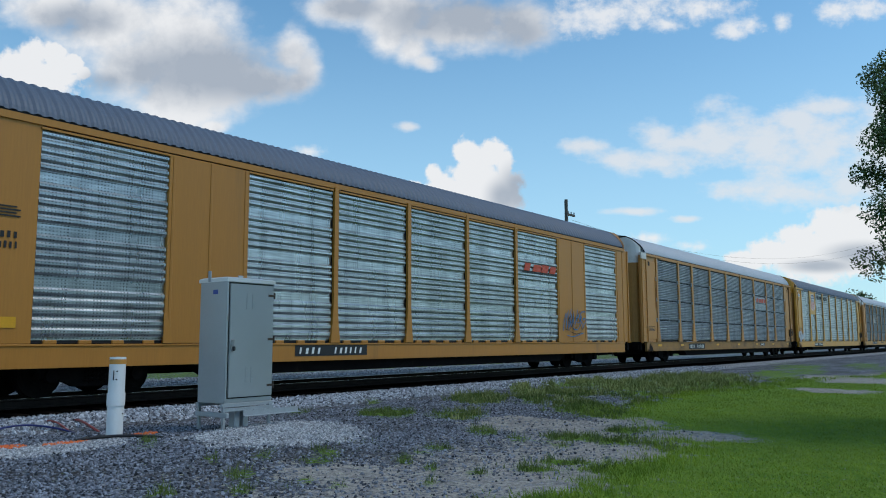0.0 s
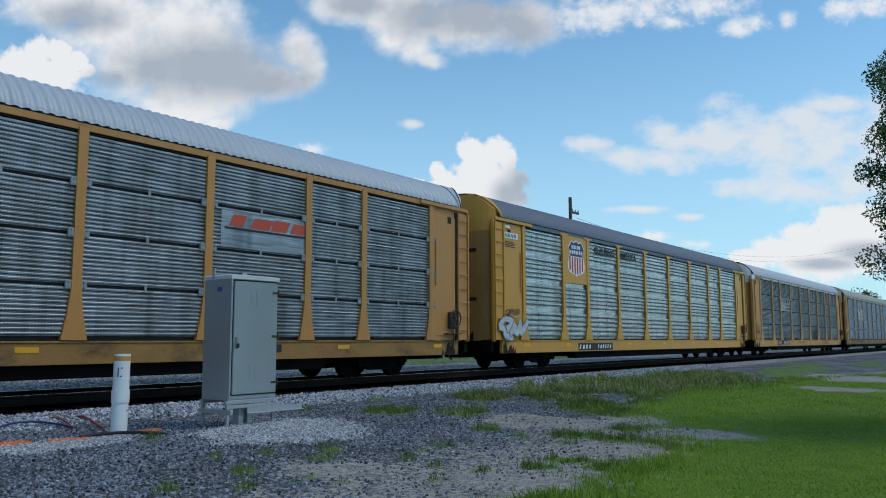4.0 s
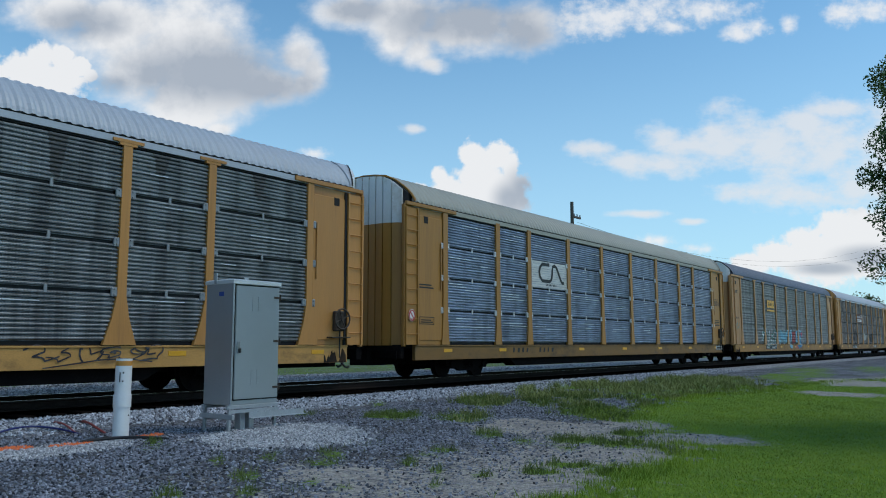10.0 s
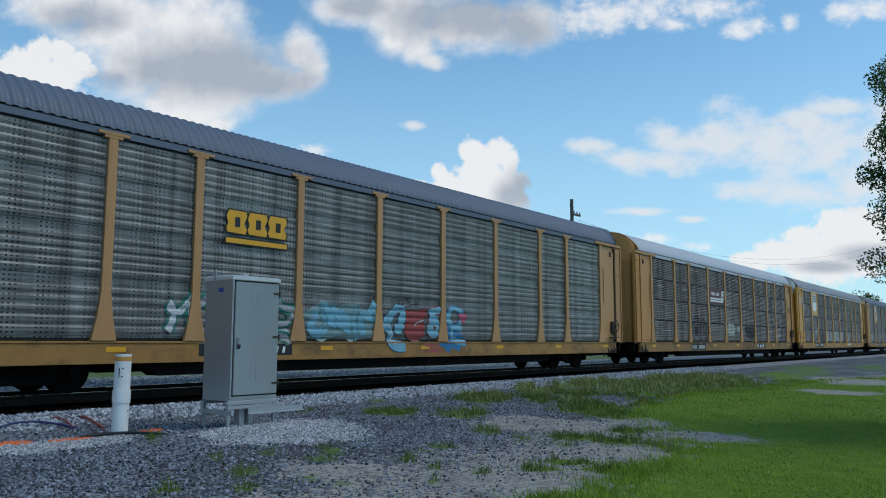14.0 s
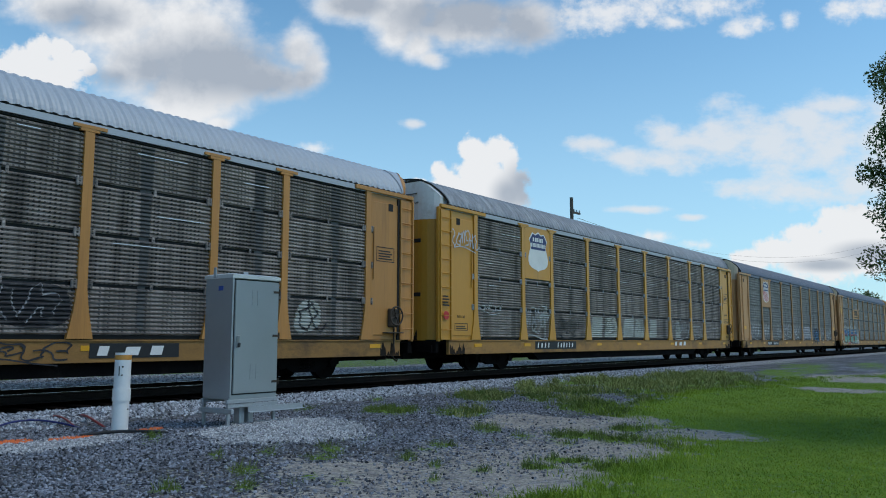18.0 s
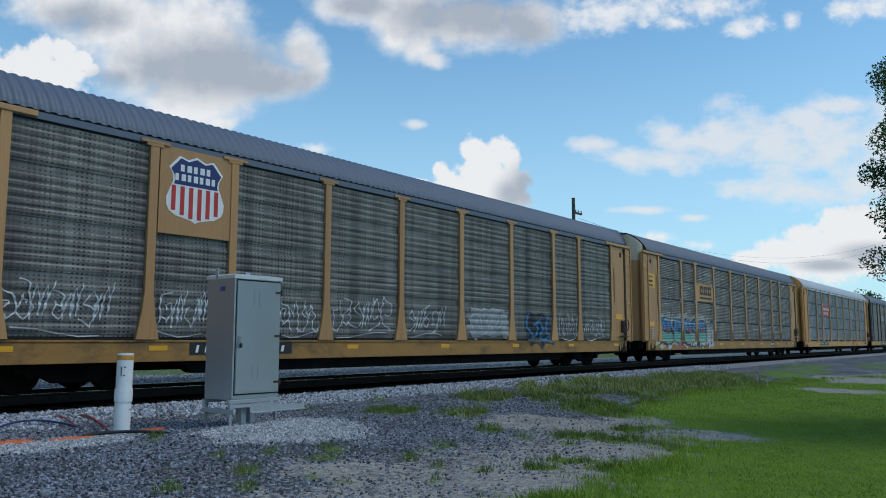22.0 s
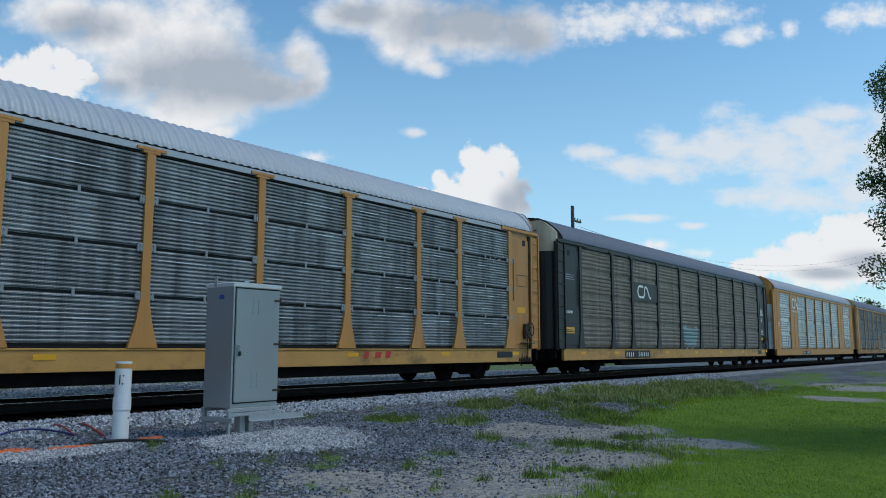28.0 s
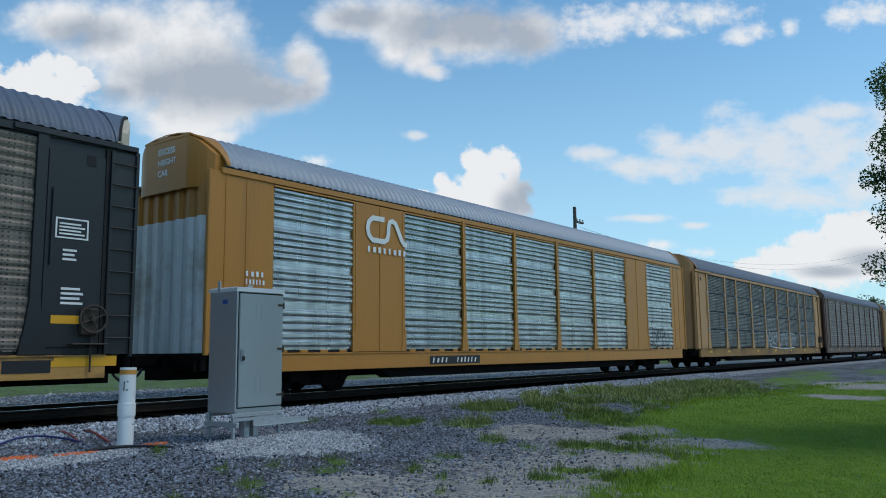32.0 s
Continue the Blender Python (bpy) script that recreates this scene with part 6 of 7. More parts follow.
    if "extra" in spec:
        spec["extra"](car)
    return car


def height_words(car, s, material, placard=False):
    """Warning on the end doors, read from outside."""
    for y in (0.86, -0.05):
        if placard:
            part("placard", boxes((s * (HALF + 0.1015), s * (HALF + 0.1035), y - 0.80, y + 0.02, 5.09, 5.21)), white_mark, car, "white placard with a warning")
        words("EXCESS HEIGHT CAR", 0.082, car, material, pose(s * (HALF + 0.106), -y if s > 0 else y, 5.12, 90, 0, -90 if s < 0 else 90), "warning_words")


def side_words(car, text, s, z, size, material, y=-1.548):
    return words(text, size, car, material, pose(s, y, z, 90, 0, 0), "lettering")


def stencil_box(car, s, z, material=black_mark):
    outline_box(car, "stencil_frame", s - 0.33, s + 0.33, z, z + 0.22, 0.02, material, -1.537)
    lines(car, "small_print", s - 0.26, s + 0.26, z + 0.05, z + 0.17, 2, material, -1.537)


def extra_a(car):
    bars(car, "lettering", -12.1, -11.66, 2.83, 2.95, 4, black_mark, -1.523)
    bars(car, "lettering", -12.1, -11.66, 2.65, 2.77, 5, black_mark, -1.523)
    lines(car, "small_print", -12.1, -11.68, 3.2, 3.42, 4, black_mark, -1.523)
    mark(car, "yellow_notice", rect(-12.0, -11.66, 1.27, 1.46), bright_yellow, -1.525)
    bars(car, "red_lettering", 4.86, 7.2, 3.50, 3.78, 4, orange_red, -1.537, 0.12, fill=1.15)
    mark(car, "black_bar", rect(4.72, 7.15, 3.42, 3.48, 0.05), black_mark, -1.537)
    number_plate(car, -5.4, -2.95, 0.68, 0.94)
    scrawl(car, 7.6, 9.3, 1.3, 2.15, 4, spray_blue, 0.022, 3, -1.57)
    scrawl(car, 7.8, 9.1, 1.4, 2.1, 3, spray_black, 0.016, 2, -1.573)


def extra_b(car):
    number_plate(car, -7.73, -5.34, 0.62, 0.90)
    mark(car, "panel_board", rect(4.46, 7.09, 3.05, 3.85), zinc_grey, -1.522, thick=0.006)
    bars(car, "red_lettering", 4.66, 6.95, 3.52, 3.78, 4, orange_red, -1.53, 0.12, fill=1.15)
    mark(car, "black_bar", rect(4.55, 6.95, 3.44, 3.49), black_mark, -1.53)
    mark(car, "mark_board", rect(5.1, 6.2, 0.72, 0.9), black_mark, -1.526)
    bars(car, "mark_bar", 5.2, 6.1, 0.75, 0.87, 3, white_mark, -1.533, 0.03)
    stencil_box(car, -12.4, 1.5)
    scrawl(car, -8.6, -3.2, 1.1, 1.75, 9, spray_white, 0.012, 4)
    height_words(car, -1, black_mark)


def extra_c(car):
    mark(car, "emblem_board", rect(-8.74, -6.92, 3.15, 4.96), yellow_new, -1.53, thick=0.02)
    shield(car, -8.56, -7.19, 3.42, 4.84, True, -1.552)
    side_words(car, "BUILDING", -6.28, 4.46, 0.42, black_mark)
    side_words(car, "AMERICA", -3.98, 4.46, 0.42, black_mark)
    mark(car, "mark_board", rect(-7.8, -4.84, 0.60, 0.88), black_mark, -1.526, "black board with white marks")
    bars(car, "mark_bar", -7.72, -6.7, 0.66, 0.82, 4, white_mark, -1.533, 0.05)
    bars(car, "mark_bar", -6.2, -4.95, 0.66, 0.82, 6, white_mark, -1.533, 0.05)
    mark(car, "paper_notice", rect(-12.9, -12.0, 4.42, 4.62), white_mark, -1.54)
    bars(car, "blue_lettering", -12.82, -12.1, 4.46, 4.58, 8, navy, -1.546, 0.02)
    mark(car, "paper_notice", rect(-12.8, -12.5, 4.76, 4.86), white_mark, -1.54)
    lines(car, "small_print", -12.85, -12.2, 4.12, 4.34, 4, black_mark, -1.54)
    piece(car, -13.35, -11.75, 1.0, 1.74, 2, spray_white, spray_blue, None, 5, 0.11, -1.612)
    scrawl(car, -13.0, -12.0, 1.8, 2.05, 5, spray_black, 0.016, 7)


def extra_d(car):
    mark(car, "panel_board", rect(-6.72, -4.14, 3.0, 3.92), grey_board, -1.521, thick=0.005)
    for k in range(5):
        mark(car, "emblem_stripe", rect(-6.6 + 0.05 * k, -5.3, 3.60 + k * 0.055, 3.625 + k * 0.055), black_mark, -1.53)
    bars(car, "emblem_block", -5.35, -4.5, 3.58, 3.86, 2, black_mark, -1.531, 0.12, fill=0.85)
    bars(car, "lettering", -5.5, -4.25, 3.34, 3.48, 7, black_mark, -1.53)
    bars(car, "lettering", -5.5, -4.2, 3.10, 3.24, 8, black_mark, -1.53)
    grime_runs(car, 41, 0.34, 4.1, 4.86)
    number_plate(car, -7.9, -5.0, 0.67, 0.96)
    stencil_box(car, -12.4, 1.4)
    scrawl(car, -12.7, -12.1, 1.1, 2.2, 2, spray_black, 0.014, 8)
    scrawl(car, -3.0, -1.4, 1.15, 1.9, 3, spray_black, 0.022, 9)
    scrawl(car, 2.0, 4.1, 1.12, 1.85, 4, spray_black, 0.04, 10)
    scrawl(car, 5.3, 7.9, 0.68, 1.0, 6, spray_black, 0.016, 11, -1.532)
    scrawl(car, -6.7, -4.6, 1.1, 1.6, 3, spray_black, 0.012, 12)
    height_words(car, -1, black_mark)
    lines(car, "small_print", -2.2, -0.4, 0.8, 0.9, 1, black_mark, -1.526)


def extra_e(car):
    mark(car, "panel_board", rect(-6.74, -4.12, 3.02, 3.96), pale_board, -1.521, thick=0.005)
    worm(car, -6.25, -4.45, 3.27, 3.87, black_mark, -1.534, 0.06)
    bars(car, "lettering", -5.8, -5.0, 3.10, 3.18, 8, black_mark, -1.53)
    sign = part("notice_disc", prism(bmesh.new(), [(-13.24 + 0.14 * math.cos(a / 10 * math.pi), 1.82 + 0.17 * math.sin(a / 10 * math.pi)) for a in range(20)], "y", -1.61, -1.605), white_mark, car, "white disc with a red ring and bar")
    bm = bmesh.new()
    ribbon(bm, [(-13.24 + 0.115 * math.cos(a / 10 * math.pi), 1.82 + 0.14 * math.sin(a / 10 * math.pi)) for a in range(22)], 0.02, -1.613)
    ribbon(bm, [(-13.32, 1.92), (-13.16, 1.72)], 0.02, -1.615)
    part("ring", bm, red_mark, sign)
    stencil_box(car, -12.5, 1.58)
    lines(car, "small_print", -12.85, -12.2, 2.62, 2.78, 2, black_mark, -1.537)
    bars(car, "mark_bar", -8.0, -5.2, 0.74, 0.9, 10, black_mark, -1.526, 0.03, (4, 5), 0.55)
    mark(car, "mark_board", rect(12.0, 13.0, 0.7, 0.94), black_mark, -1.526)
    outline_box(car, "mark_frame", 12.05, 12.95, 0.73, 0.91, 0.025, white_mark, -1.533)
    outline_box(car, "stencil_frame", 12.0, 12.7, 3.1, 3.45, 0.025, black_mark, -1.537)
    lines(car, "small_print", 12.08, 12.62, 3.16, 3.4, 4, black_mark, -1.537)
    lines(car, "small_print", 12.0, 12.7, 2.0, 2.35, 4, black_mark, -1.537)


def extra_f(car):
    block_emblem(car, -6.25, -4.55, 3.15, 3.88, bright_yellow, -1.548, black_mark)
    patch(car, ragged(random.Random(7), -6.9, -4.2, 0.66, 1.35, 8), spray_white, 0.004)
    piece(car, -7.7, -4.15, 0.9, 2.08, 4, (spray_white, spray_faded), spray_green, None, 20, 0.07, -1.56, spray_teal, rim=0.07)
    piece(car, -3.9, -1.3, 1.05, 1.95, 4, spray_cyan, spray_teal, spray_teal_faded, 24, 0.12, -1.545, spray_teal)
    patch(car, ragged(random.Random(5), 1.25, 2.35, 0.68, 1.55, 7), spray_blue, 0.004)
    piece(car, -1.15, -0.2, 0.74, 1.92, 1, spray_cyan, spray_deep, None, 30, 0.14, -1.585, spray_white)
    piece(car, -0.35, 0.75, 0.85, 1.95, 1, spray_red, spray_deep, None, 31, 0.17, -1.55, spray_white)
    piece(car, 0.55, 1.5, 0.95, 1.95, 1, spray_cyan, spray_red, None, 32, 0.12, -1.55)
    piece(car, 1.45, 2.5, 0.85, 2.0, 1, spray_cyan, spray_blue, None, 33, 0.09, -1.585)
    heart(car, 2.35, 1.72, 0.2, spray_pink, -1.56)
    scrawl(car, 0.5, 1.3, 0.70, 0.92, 3, spray_pink, 0.016, 37, -1.534)
    scrawl(car, -0.8, 0.4, 2.0, 2.2, 4, spray_black, 0.014, 35)
    number_plate(car, -6.8, -4.3, 0.68, 0.94)
    bars(car, "lettering", -12.9, -12.2, 2.5, 2.62, 6, black_mark, -1.537)
    scrawl(car, -13.0, -12.2, 1.9, 2.35, 3, spray_teal, 0.014, 36)
    lines(car, "small_print", -12.9, -12.2, 4.0, 4.2, 3, black_mark, -1.537)


def extra_g(car):
    mark(car, "maroon_board", rect(-3.88, -1.26, 3.08, 3.96), maroon, -1.535, "maroon board with a white wheel mark")
    bars(car, "lettering", -3.7, -2.3, 3.55, 3.72, 7, white_mark, -1.545)
    for k in range(2):
        mark(car, "emblem_stripe", rect(-3.8, -1.75 + 0.1 * k, 3.20 + 0.13 * k, 3.29 + 0.13 * k), white_mark, -1.545)
    for r in (0.34, 0.18):
        bm = bmesh.new()
        ribbon(bm, [(-1.72 + r * math.cos(a), 3.48 + r * math.sin(a)) for a in [x * 0.25 - 0.3 for x in range(18)]], 0.05, -1.547)
        part("emblem_arc", bm, white_mark, car)
    grime_runs(car, 44, 0.26, 1.2, 4.84)
    for k, (c, r) in enumerate(((-6.0, 0.5), (-5.05, 0.42), (-4.3, 0.34))):
        bm = bmesh.new()
        ribbon(bm, [(c - r * math.cos(a) * (1 + 0.12 * math.sin(a)), 1.18 + (1.15 - 0.12 * k) * math.sin(a) ** 0.7) for a in [0.02 + 0.1725 * q for q in range(19)]], 0.055, -0.006 - 0.012 * k)
        ribbon(bm, [(c + r * 0.1, 2.1 - 0.1 * k), (c - r * 0.15, 1.75), (c + r * 0.05, 1.45), (c + r * 0.45, 1.5)], 0.05, -0.045 - 0.004 * k)
        ribbon(bm, [(c - r, 1.2), (c - r * 0.8, 1.02), (c - r * 0.2, 0.96), (c + r * 0.5, 1.04), (c + r, 1.2)], 0.045, -0.055 - 0.004 * k)
        sprayed("graffiti_letter", bm, spray_black, car, car, 0.0)
    rng = random.Random(61)
    patch(car, blob(rng, -6.1, 1.55, 0.16, 0.22), spray_navy, 0.004)
    patch(car, ragged(rng, -1.05, 0.35, 1.35, 2.1, 6), spray_pale, 0.004)
    patch(car, ragged(rng, 0.65, 1.2, 1.6, 1.95, 5), spray_pale, 0.005)
    patch(car, blob(rng, 3.1, 1.62, 0.86, 0.42), spray_black, 0.004)
    piece(car, 2.4, 3.85, 1.28, 1.95, 2, spray_black, spray_faded, None, 42, 0.09)
    patch(car, blob(rng, 9.65, 1.55, 0.4, 0.38), spray_pale, 0.004)
    scrawl(car, 9.3, 10.1, 1.2, 1.95, 2, spray_black, 0.03, 47)
    scrawl(car, 1.9, 4.0, 0.62, 0.92, 5, spray_black, 0.018, 44, -1.532)
    number_plate(car, -6.81, -4.74, 0.60, 0.92)
    mark(car, "mark_board", rect(4.36, 6.21, 0.64, 0.92), black_mark, -1.526)
    bars(car, "mark_bar", 4.5, 6.1, 0.69, 0.87, 3, white_mark, -1.533, 0.05)
    outline_box(car, "stencil_frame", 12.0, 12.7, 3.1, 3.5, 0.02, black_mark, -1.537)
    lines(car, "small_print", 12.08, 12.62, 3.16, 3.44, 4, black_mark, -1.537)


def extra_h(car):
    mark(car, "emblem_board", rect(-8.74, -6.92, 3.13, 4.96), yellow_new, -1.53, thick=0.02)
    shield(car, -8.54, -7.2, 3.40, 4.82, False, -1.552)
    scrawl(car, -12.95, -11.6, 3.8, 4.35, 6, spray_white, 0.02, 50, -1.59)
    scrawl(car, -8.7, -7.1, 1.12, 2.15, 5, spray_white, 0.026, 51)
    scrawl(car, -11.4, -10.2, 1.9, 2.2, 4, spray_white, 0.014, 52)
    scrawl(car, -6.5, -4.9, 1.15, 1.8, 5, spray_black, 0.022, 53)
    for k, (a, b) in enumerate(((-3.85, -2.9), (-2.75, -1.5), (-0.95, 0.1), (0.2, 1.25), (1.75, 2.6), (4.9, 5.6))):
        patch(car, [(a, 1.12), (b - 0.1, 1.12), (b, 1.5), (b - 0.25 * (k % 2), 1.95), (a + 0.15, 1.9), (a + 0.3 * (k % 3 == 1), 1.5)], spray_pale, 0.004)
        scrawl(car, a, b, 1.2, 1.9, 2, spray_black if k % 2 else spray_white, 0.012, 54 + k, -1.548)
    scrawl(car, 4.5, 7.0, 1.12, 1.9, 7, spray_white, 0.014, 66)
    scrawl(car, 7.3, 8.6, 1.12, 1.75, 5, spray_white, 0.012, 67)
    number_plate(car, -8.1, -5.15, 0.67, 0.96)
    bars(car, "mark_bar", 4.75, 6.4, 0.74, 0.93, 3, white_mark, -1.526, 0.05)
    stencil_box(car, -12.4, 1.28)
    bars(car, "lettering", -12.6, -12.2, 1.66, 1.74, 7, black_mark, -1.537)
    outline_box(car, "stencil_frame", 12.1, 12.75, 3.05, 3.6, 0.02, black_mark, -1.537)
    lines(car, "small_print", 12.18, 12.66, 3.2, 3.5, 4, black_mark, -1.537)
    bars(car, "lettering", 12.15, 12.6, 2.35, 2.45, 6, black_mark, -1.537)
    stencil_box(car, 12.4, 1.95)
    part("notice_disc", prism(bmesh.new(), [(-13.22 + 0.13 * math.cos(a / 10 * math.pi), 1.72 + 0.13 * math.sin(a / 10 * math.pi)) for a in range(20)], "y", -1.61, -1.605), red_mark, car)
    lines(car, "small_print", -13.4, -13.08, 2.0, 2.35, 4, black_mark, -1.604)
    height_words(car, -1, black_mark)


def extra_i(car):
    mark(car, "emblem_board", rect(-8.74, -6.92, 3.15, 4.96), tan_old, -1.53, thick=0.02)
    shield(car, -8.6, -7.2, 3.42, 4.84, True, -1.552)
    for k, (a, b, c) in enumerate(((-11.6, -9.6, 7), (-8.85, -7.5, 5), (-5.6, -4.4, 4), (-3.96, -1.8, 6), (-1.1, 0.6, 5))):
        scrawl(car, a, b, 1.15, 1.95 if k != 3 else 2.15, c, spray_white, 0.016, 70 + k)
    piece(car, 1.7, 4.1, 1.08, 2.0, 4, spray_faded, spray_white, spray_faded, 76, 0.09)
    patch(car, ragged(random.Random(80), 5.15, 7.1, 0.75, 1.95, 8), spray_black, 0.004)
    piece(car, 5.1, 7.2, 0.85, 1.9, 3, spray_blue, spray_black, None, 80, 0.06, -1.582)
    scrawl(car, 7.3, 8.9, 1.1, 2.0, 5, spray_white, 0.016, 84)
    scrawl(car, 9.3, 11.0, 1.1, 1.8, 5, spray_white, 0.016, 85)
    number_plate(car, -7.9, -5.2, 0.68, 0.94)
    mark(car, "yellow_notice", rect(-12.8, -12.3, 1.66, 1.86), bright_yellow, -1.537)
    mark(car, "yellow_notice", rect(12.0, 12.6, 1.9, 2.1), bright_yellow, -1.537)
    height_words(car, -1, black_mark, True)


def extra_j(car):
    for x in POSTS[1:-1]:
        part("rust_patch", shared("rust_patch", lambda: prism(bmesh.new(), [(-0.215, 1.0), (0.215, 1.0), (0.13, 1.45), (0.06, 1.62), (-0.02, 1.5), (-0.12, 1.47)], "y", -1.574, -1.5705), rust_stain), None, car, at=pose(x, 0, 0))
    mark(car, "emblem_board", rect(-6.76, -4.1, 3.06, 3.98), yellow_old, -1.524, thick=0.008)
    block_emblem(car, -6.3, -4.55, 3.18, 3.86, black_mark, -1.535)
    rng = random.Random(90)
    for k, (a, b, top) in enumerate(((-12.3, -9.7, 2.25), (-10.0, -7.4, 2.32), (-7.7, -5.3, 2.3), (-5.6, -4.3, 1.75))):
        patch(car, ragged(rng, a, b, 0.60, top, 10), spray_pale, 0.003 + 0.0008 * k)
    for k, (c, w) in enumerate(((-10.9, 0.72), (-9.45, 0.62), (-8.1, 0.66), (-7.15, 0.34), (-6.15, 0.62), (-5.15, 0.36))):
        patch(car, blob(rng, c + 0.08, 1.22, w * 1.12, 0.42), spray_black, 0.0065 + 0.0006 * k)
        patch(car, blob(rng, c + 0.05, 1.22, w, 0.36), (spray_mint, spray_mint, spray_mint, spray_pale, spray_mint, spray_pale)[k], 0.0105 + 0.0006 * k)
        if k < 5:
            patch(car, blob(rng, c, 1.74, w * 0.98, 0.35), spray_black, 0.0145 + 0.0006 * k)
            patch(car, blob(rng, c - 0.03, 1.75, w * 0.86, 0.28), spray_bright_blue, 0.0185 + 0.0006 * k)
            patch(car, blob(rng, c + w * 0.2, 1.52, w * 0.34, 0.09), (spray_pink, spray_deep, spray_pink, spray_pale, spray_pink)[k], 0.0225 + 0.0006 * k)
        bm = bmesh.new()
        ribbon(bm, [(c - w * 0.8 + 0.05 * i, 1.42 + 0.5 * math.sin(0.35 * i) * (1 - 0.03 * i)) for i in range(9)], 0.022, -0.027)
        ribbon(bm, [(c + w * 0.3 + 0.03 * i, 1.95 - 0.1 * i) for i in range(8)], 0.02, -0.031)
        sprayed("highlight", bm, spray_white, car, car, 0.0)
    for k, (c, r) in enumerate(((-11.3, 0.55), (-9.9, 0.6), (-8.6, 0.5))):
        bm = bmesh.new()
        ribbon(bm, [(c + r * math.cos(a), 0.62 + 0.6 * r * math.sin(a)) for a in [0.25 + 0.2 * i for i in range(13)]], 0.05, -0.012 - 0.002 * k)
        sprayed("graffiti_arc", bm, spray_black, car, car, 0.0)
    patch(car, blob(rng, -9.2, 0.76, 0.35, 0.12), spray_pink, 0.016)
    patch(car, blob(rng, -12.55, 1.35, 0.14, 0.3), spray_pale, 0.040)
    scrawl(car, -5.9, -4.5, 0.95, 1.7, 3, spray_white, 0.035, 99)
    scrawl(car, -11.8, -4.8, 1.95, 2.3, 10, spray_pale, 0.035, 102, -1.535)
    number_plate(car, -7.9, -5.2, 0.70, 0.94)
    sign = mark(car, "yellow_sign", rect(-13.0, -12.15, 3.42, 4.05), bright_yellow, -1.537, "yellow sign with black words")
    words("Quality", 0.17, sign, black_mark, pose(-12.86, -1.546, 3.68, 90, 0, 0), "lettering")
    words("Auto Rack", 0.15, sign, black_mark, pose(-12.95, -1.546, 3.49, 90, 0, 0), "lettering")
    bars(sign, "lettering", -12.85, -12.3, 3.87, 3.98, 4, black_mark, -1.546)
    mark(car, "yellow_notice", rect(-12.93, -12.28, 1.66, 1.86), bright_yellow, -1.537)
    piece(car, -13.0, -12.7, 1.2, 1.5, 1, spray_white, zinc_grey, None, 103, 0.04, -1.56)
    mark(car, "mark_board", rect(6.4, 7.4, 0.7, 0.92), black_mark, -1.526)
    bars(car, "mark_bar", 6.5, 7.3, 0.74, 0.88, 3, white_mark, -1.533, 0.03)
    height_words(car, -1, black_mark, True)


def extra_k(car):
    mark(car, "red_board", rect(-6.76, -4.1, 3.0, 3.98), red_board, -1.524, "red board with two rows of white bars", 0.008)
    bars(car, "lettering", -6.45, -4.3, 3.52, 3.70, 8, white_mark, -1.536)
    bars(car, "lettering", -6.45, -4.85, 3.18, 3.36, 7, white_mark, -1.536)
    number_plate(car, -8.0, -5.2, 0.67, 0.94)
    bars(car, "mark_bar", 4.8, 6.0, 0.74, 0.92, 3, red_mark, -1.526, 0.05)
    scrawl(car, 10.4, 11.3, 3.9, 4.45, 3, spray_white, 0.012, 110)
    outline_box(car, "stencil_frame", 12.1, 12.75, 3.1, 3.5, 0.02, black_mark, -1.537)
    mark(car, "yellow_notice", rect(12.1, 12.6, 2.2, 2.4), bright_yellow, -1.537)
    mark(car, "mark_board", rect(10.9, 11.8, 0.7, 0.9), black_mark, -1.526)


def extra_l(car):
    mark(car, "black_board", rect(-6.76, -4.1, 3.1, 3.92), black_paint, -1.538, thick=0.006)
    worm(car, -6.4, -4.95, 3.28, 3.76, white_mark, -1.55, 0.05)
    piece(car, -0.95, 0.7, 1.0, 2.15, 2, spray_teal_faded, zinc_grey, spray_teal_faded, 120, 0.12)
    number_plate(car, -7.82, -5.2, 0.60, 0.92)
    mark(car, "yellow_notice", rect(-12.87, -12.2, 1.57, 1.8), bright_yellow, -1.537)
    lines(car, "small_print", -12.8, -12.25, 1.62, 1.74, 2, black_mark, -1.544)
    lines(car, "small_print", -12.85, -12.15, 3.6, 3.85, 3, zinc_grey, -1.537)
    bars(car, "lettering", -12.78, -12.3, 2.32, 2.43, 7, white_mark, -1.537)
    outline_box(car, "stencil_frame", 11.95, 12.55, 3.1, 3.48, 0.03, white_mark, -1.541)
    lines(car, "small_print", 12.02, 12.48, 3.17, 3.42, 4, white_mark, -1.541)
    lines(car, "small_print", 12.1, 12.5, 1.9, 2.25, 4, white_mark, -1.541)
    mark(car, "yellow_notice", rect(11.95, 12.6, 1.55, 1.7), bright_yellow, -1.541)
    lines(car, "small_print", 12.1, 12.35, 2.7, 2.95, 3, white_mark, -1.541)
    mark(car, "mark_board", rect(11.2, 12.0, 0.68, 0.9), black_mark, -1.526)
    mark(car, "yellow_stripe", rect(12.05, 13.2, 0.78, 0.97), bright_yellow, -1.526)
    height_words(car, -1, black_mark, True)


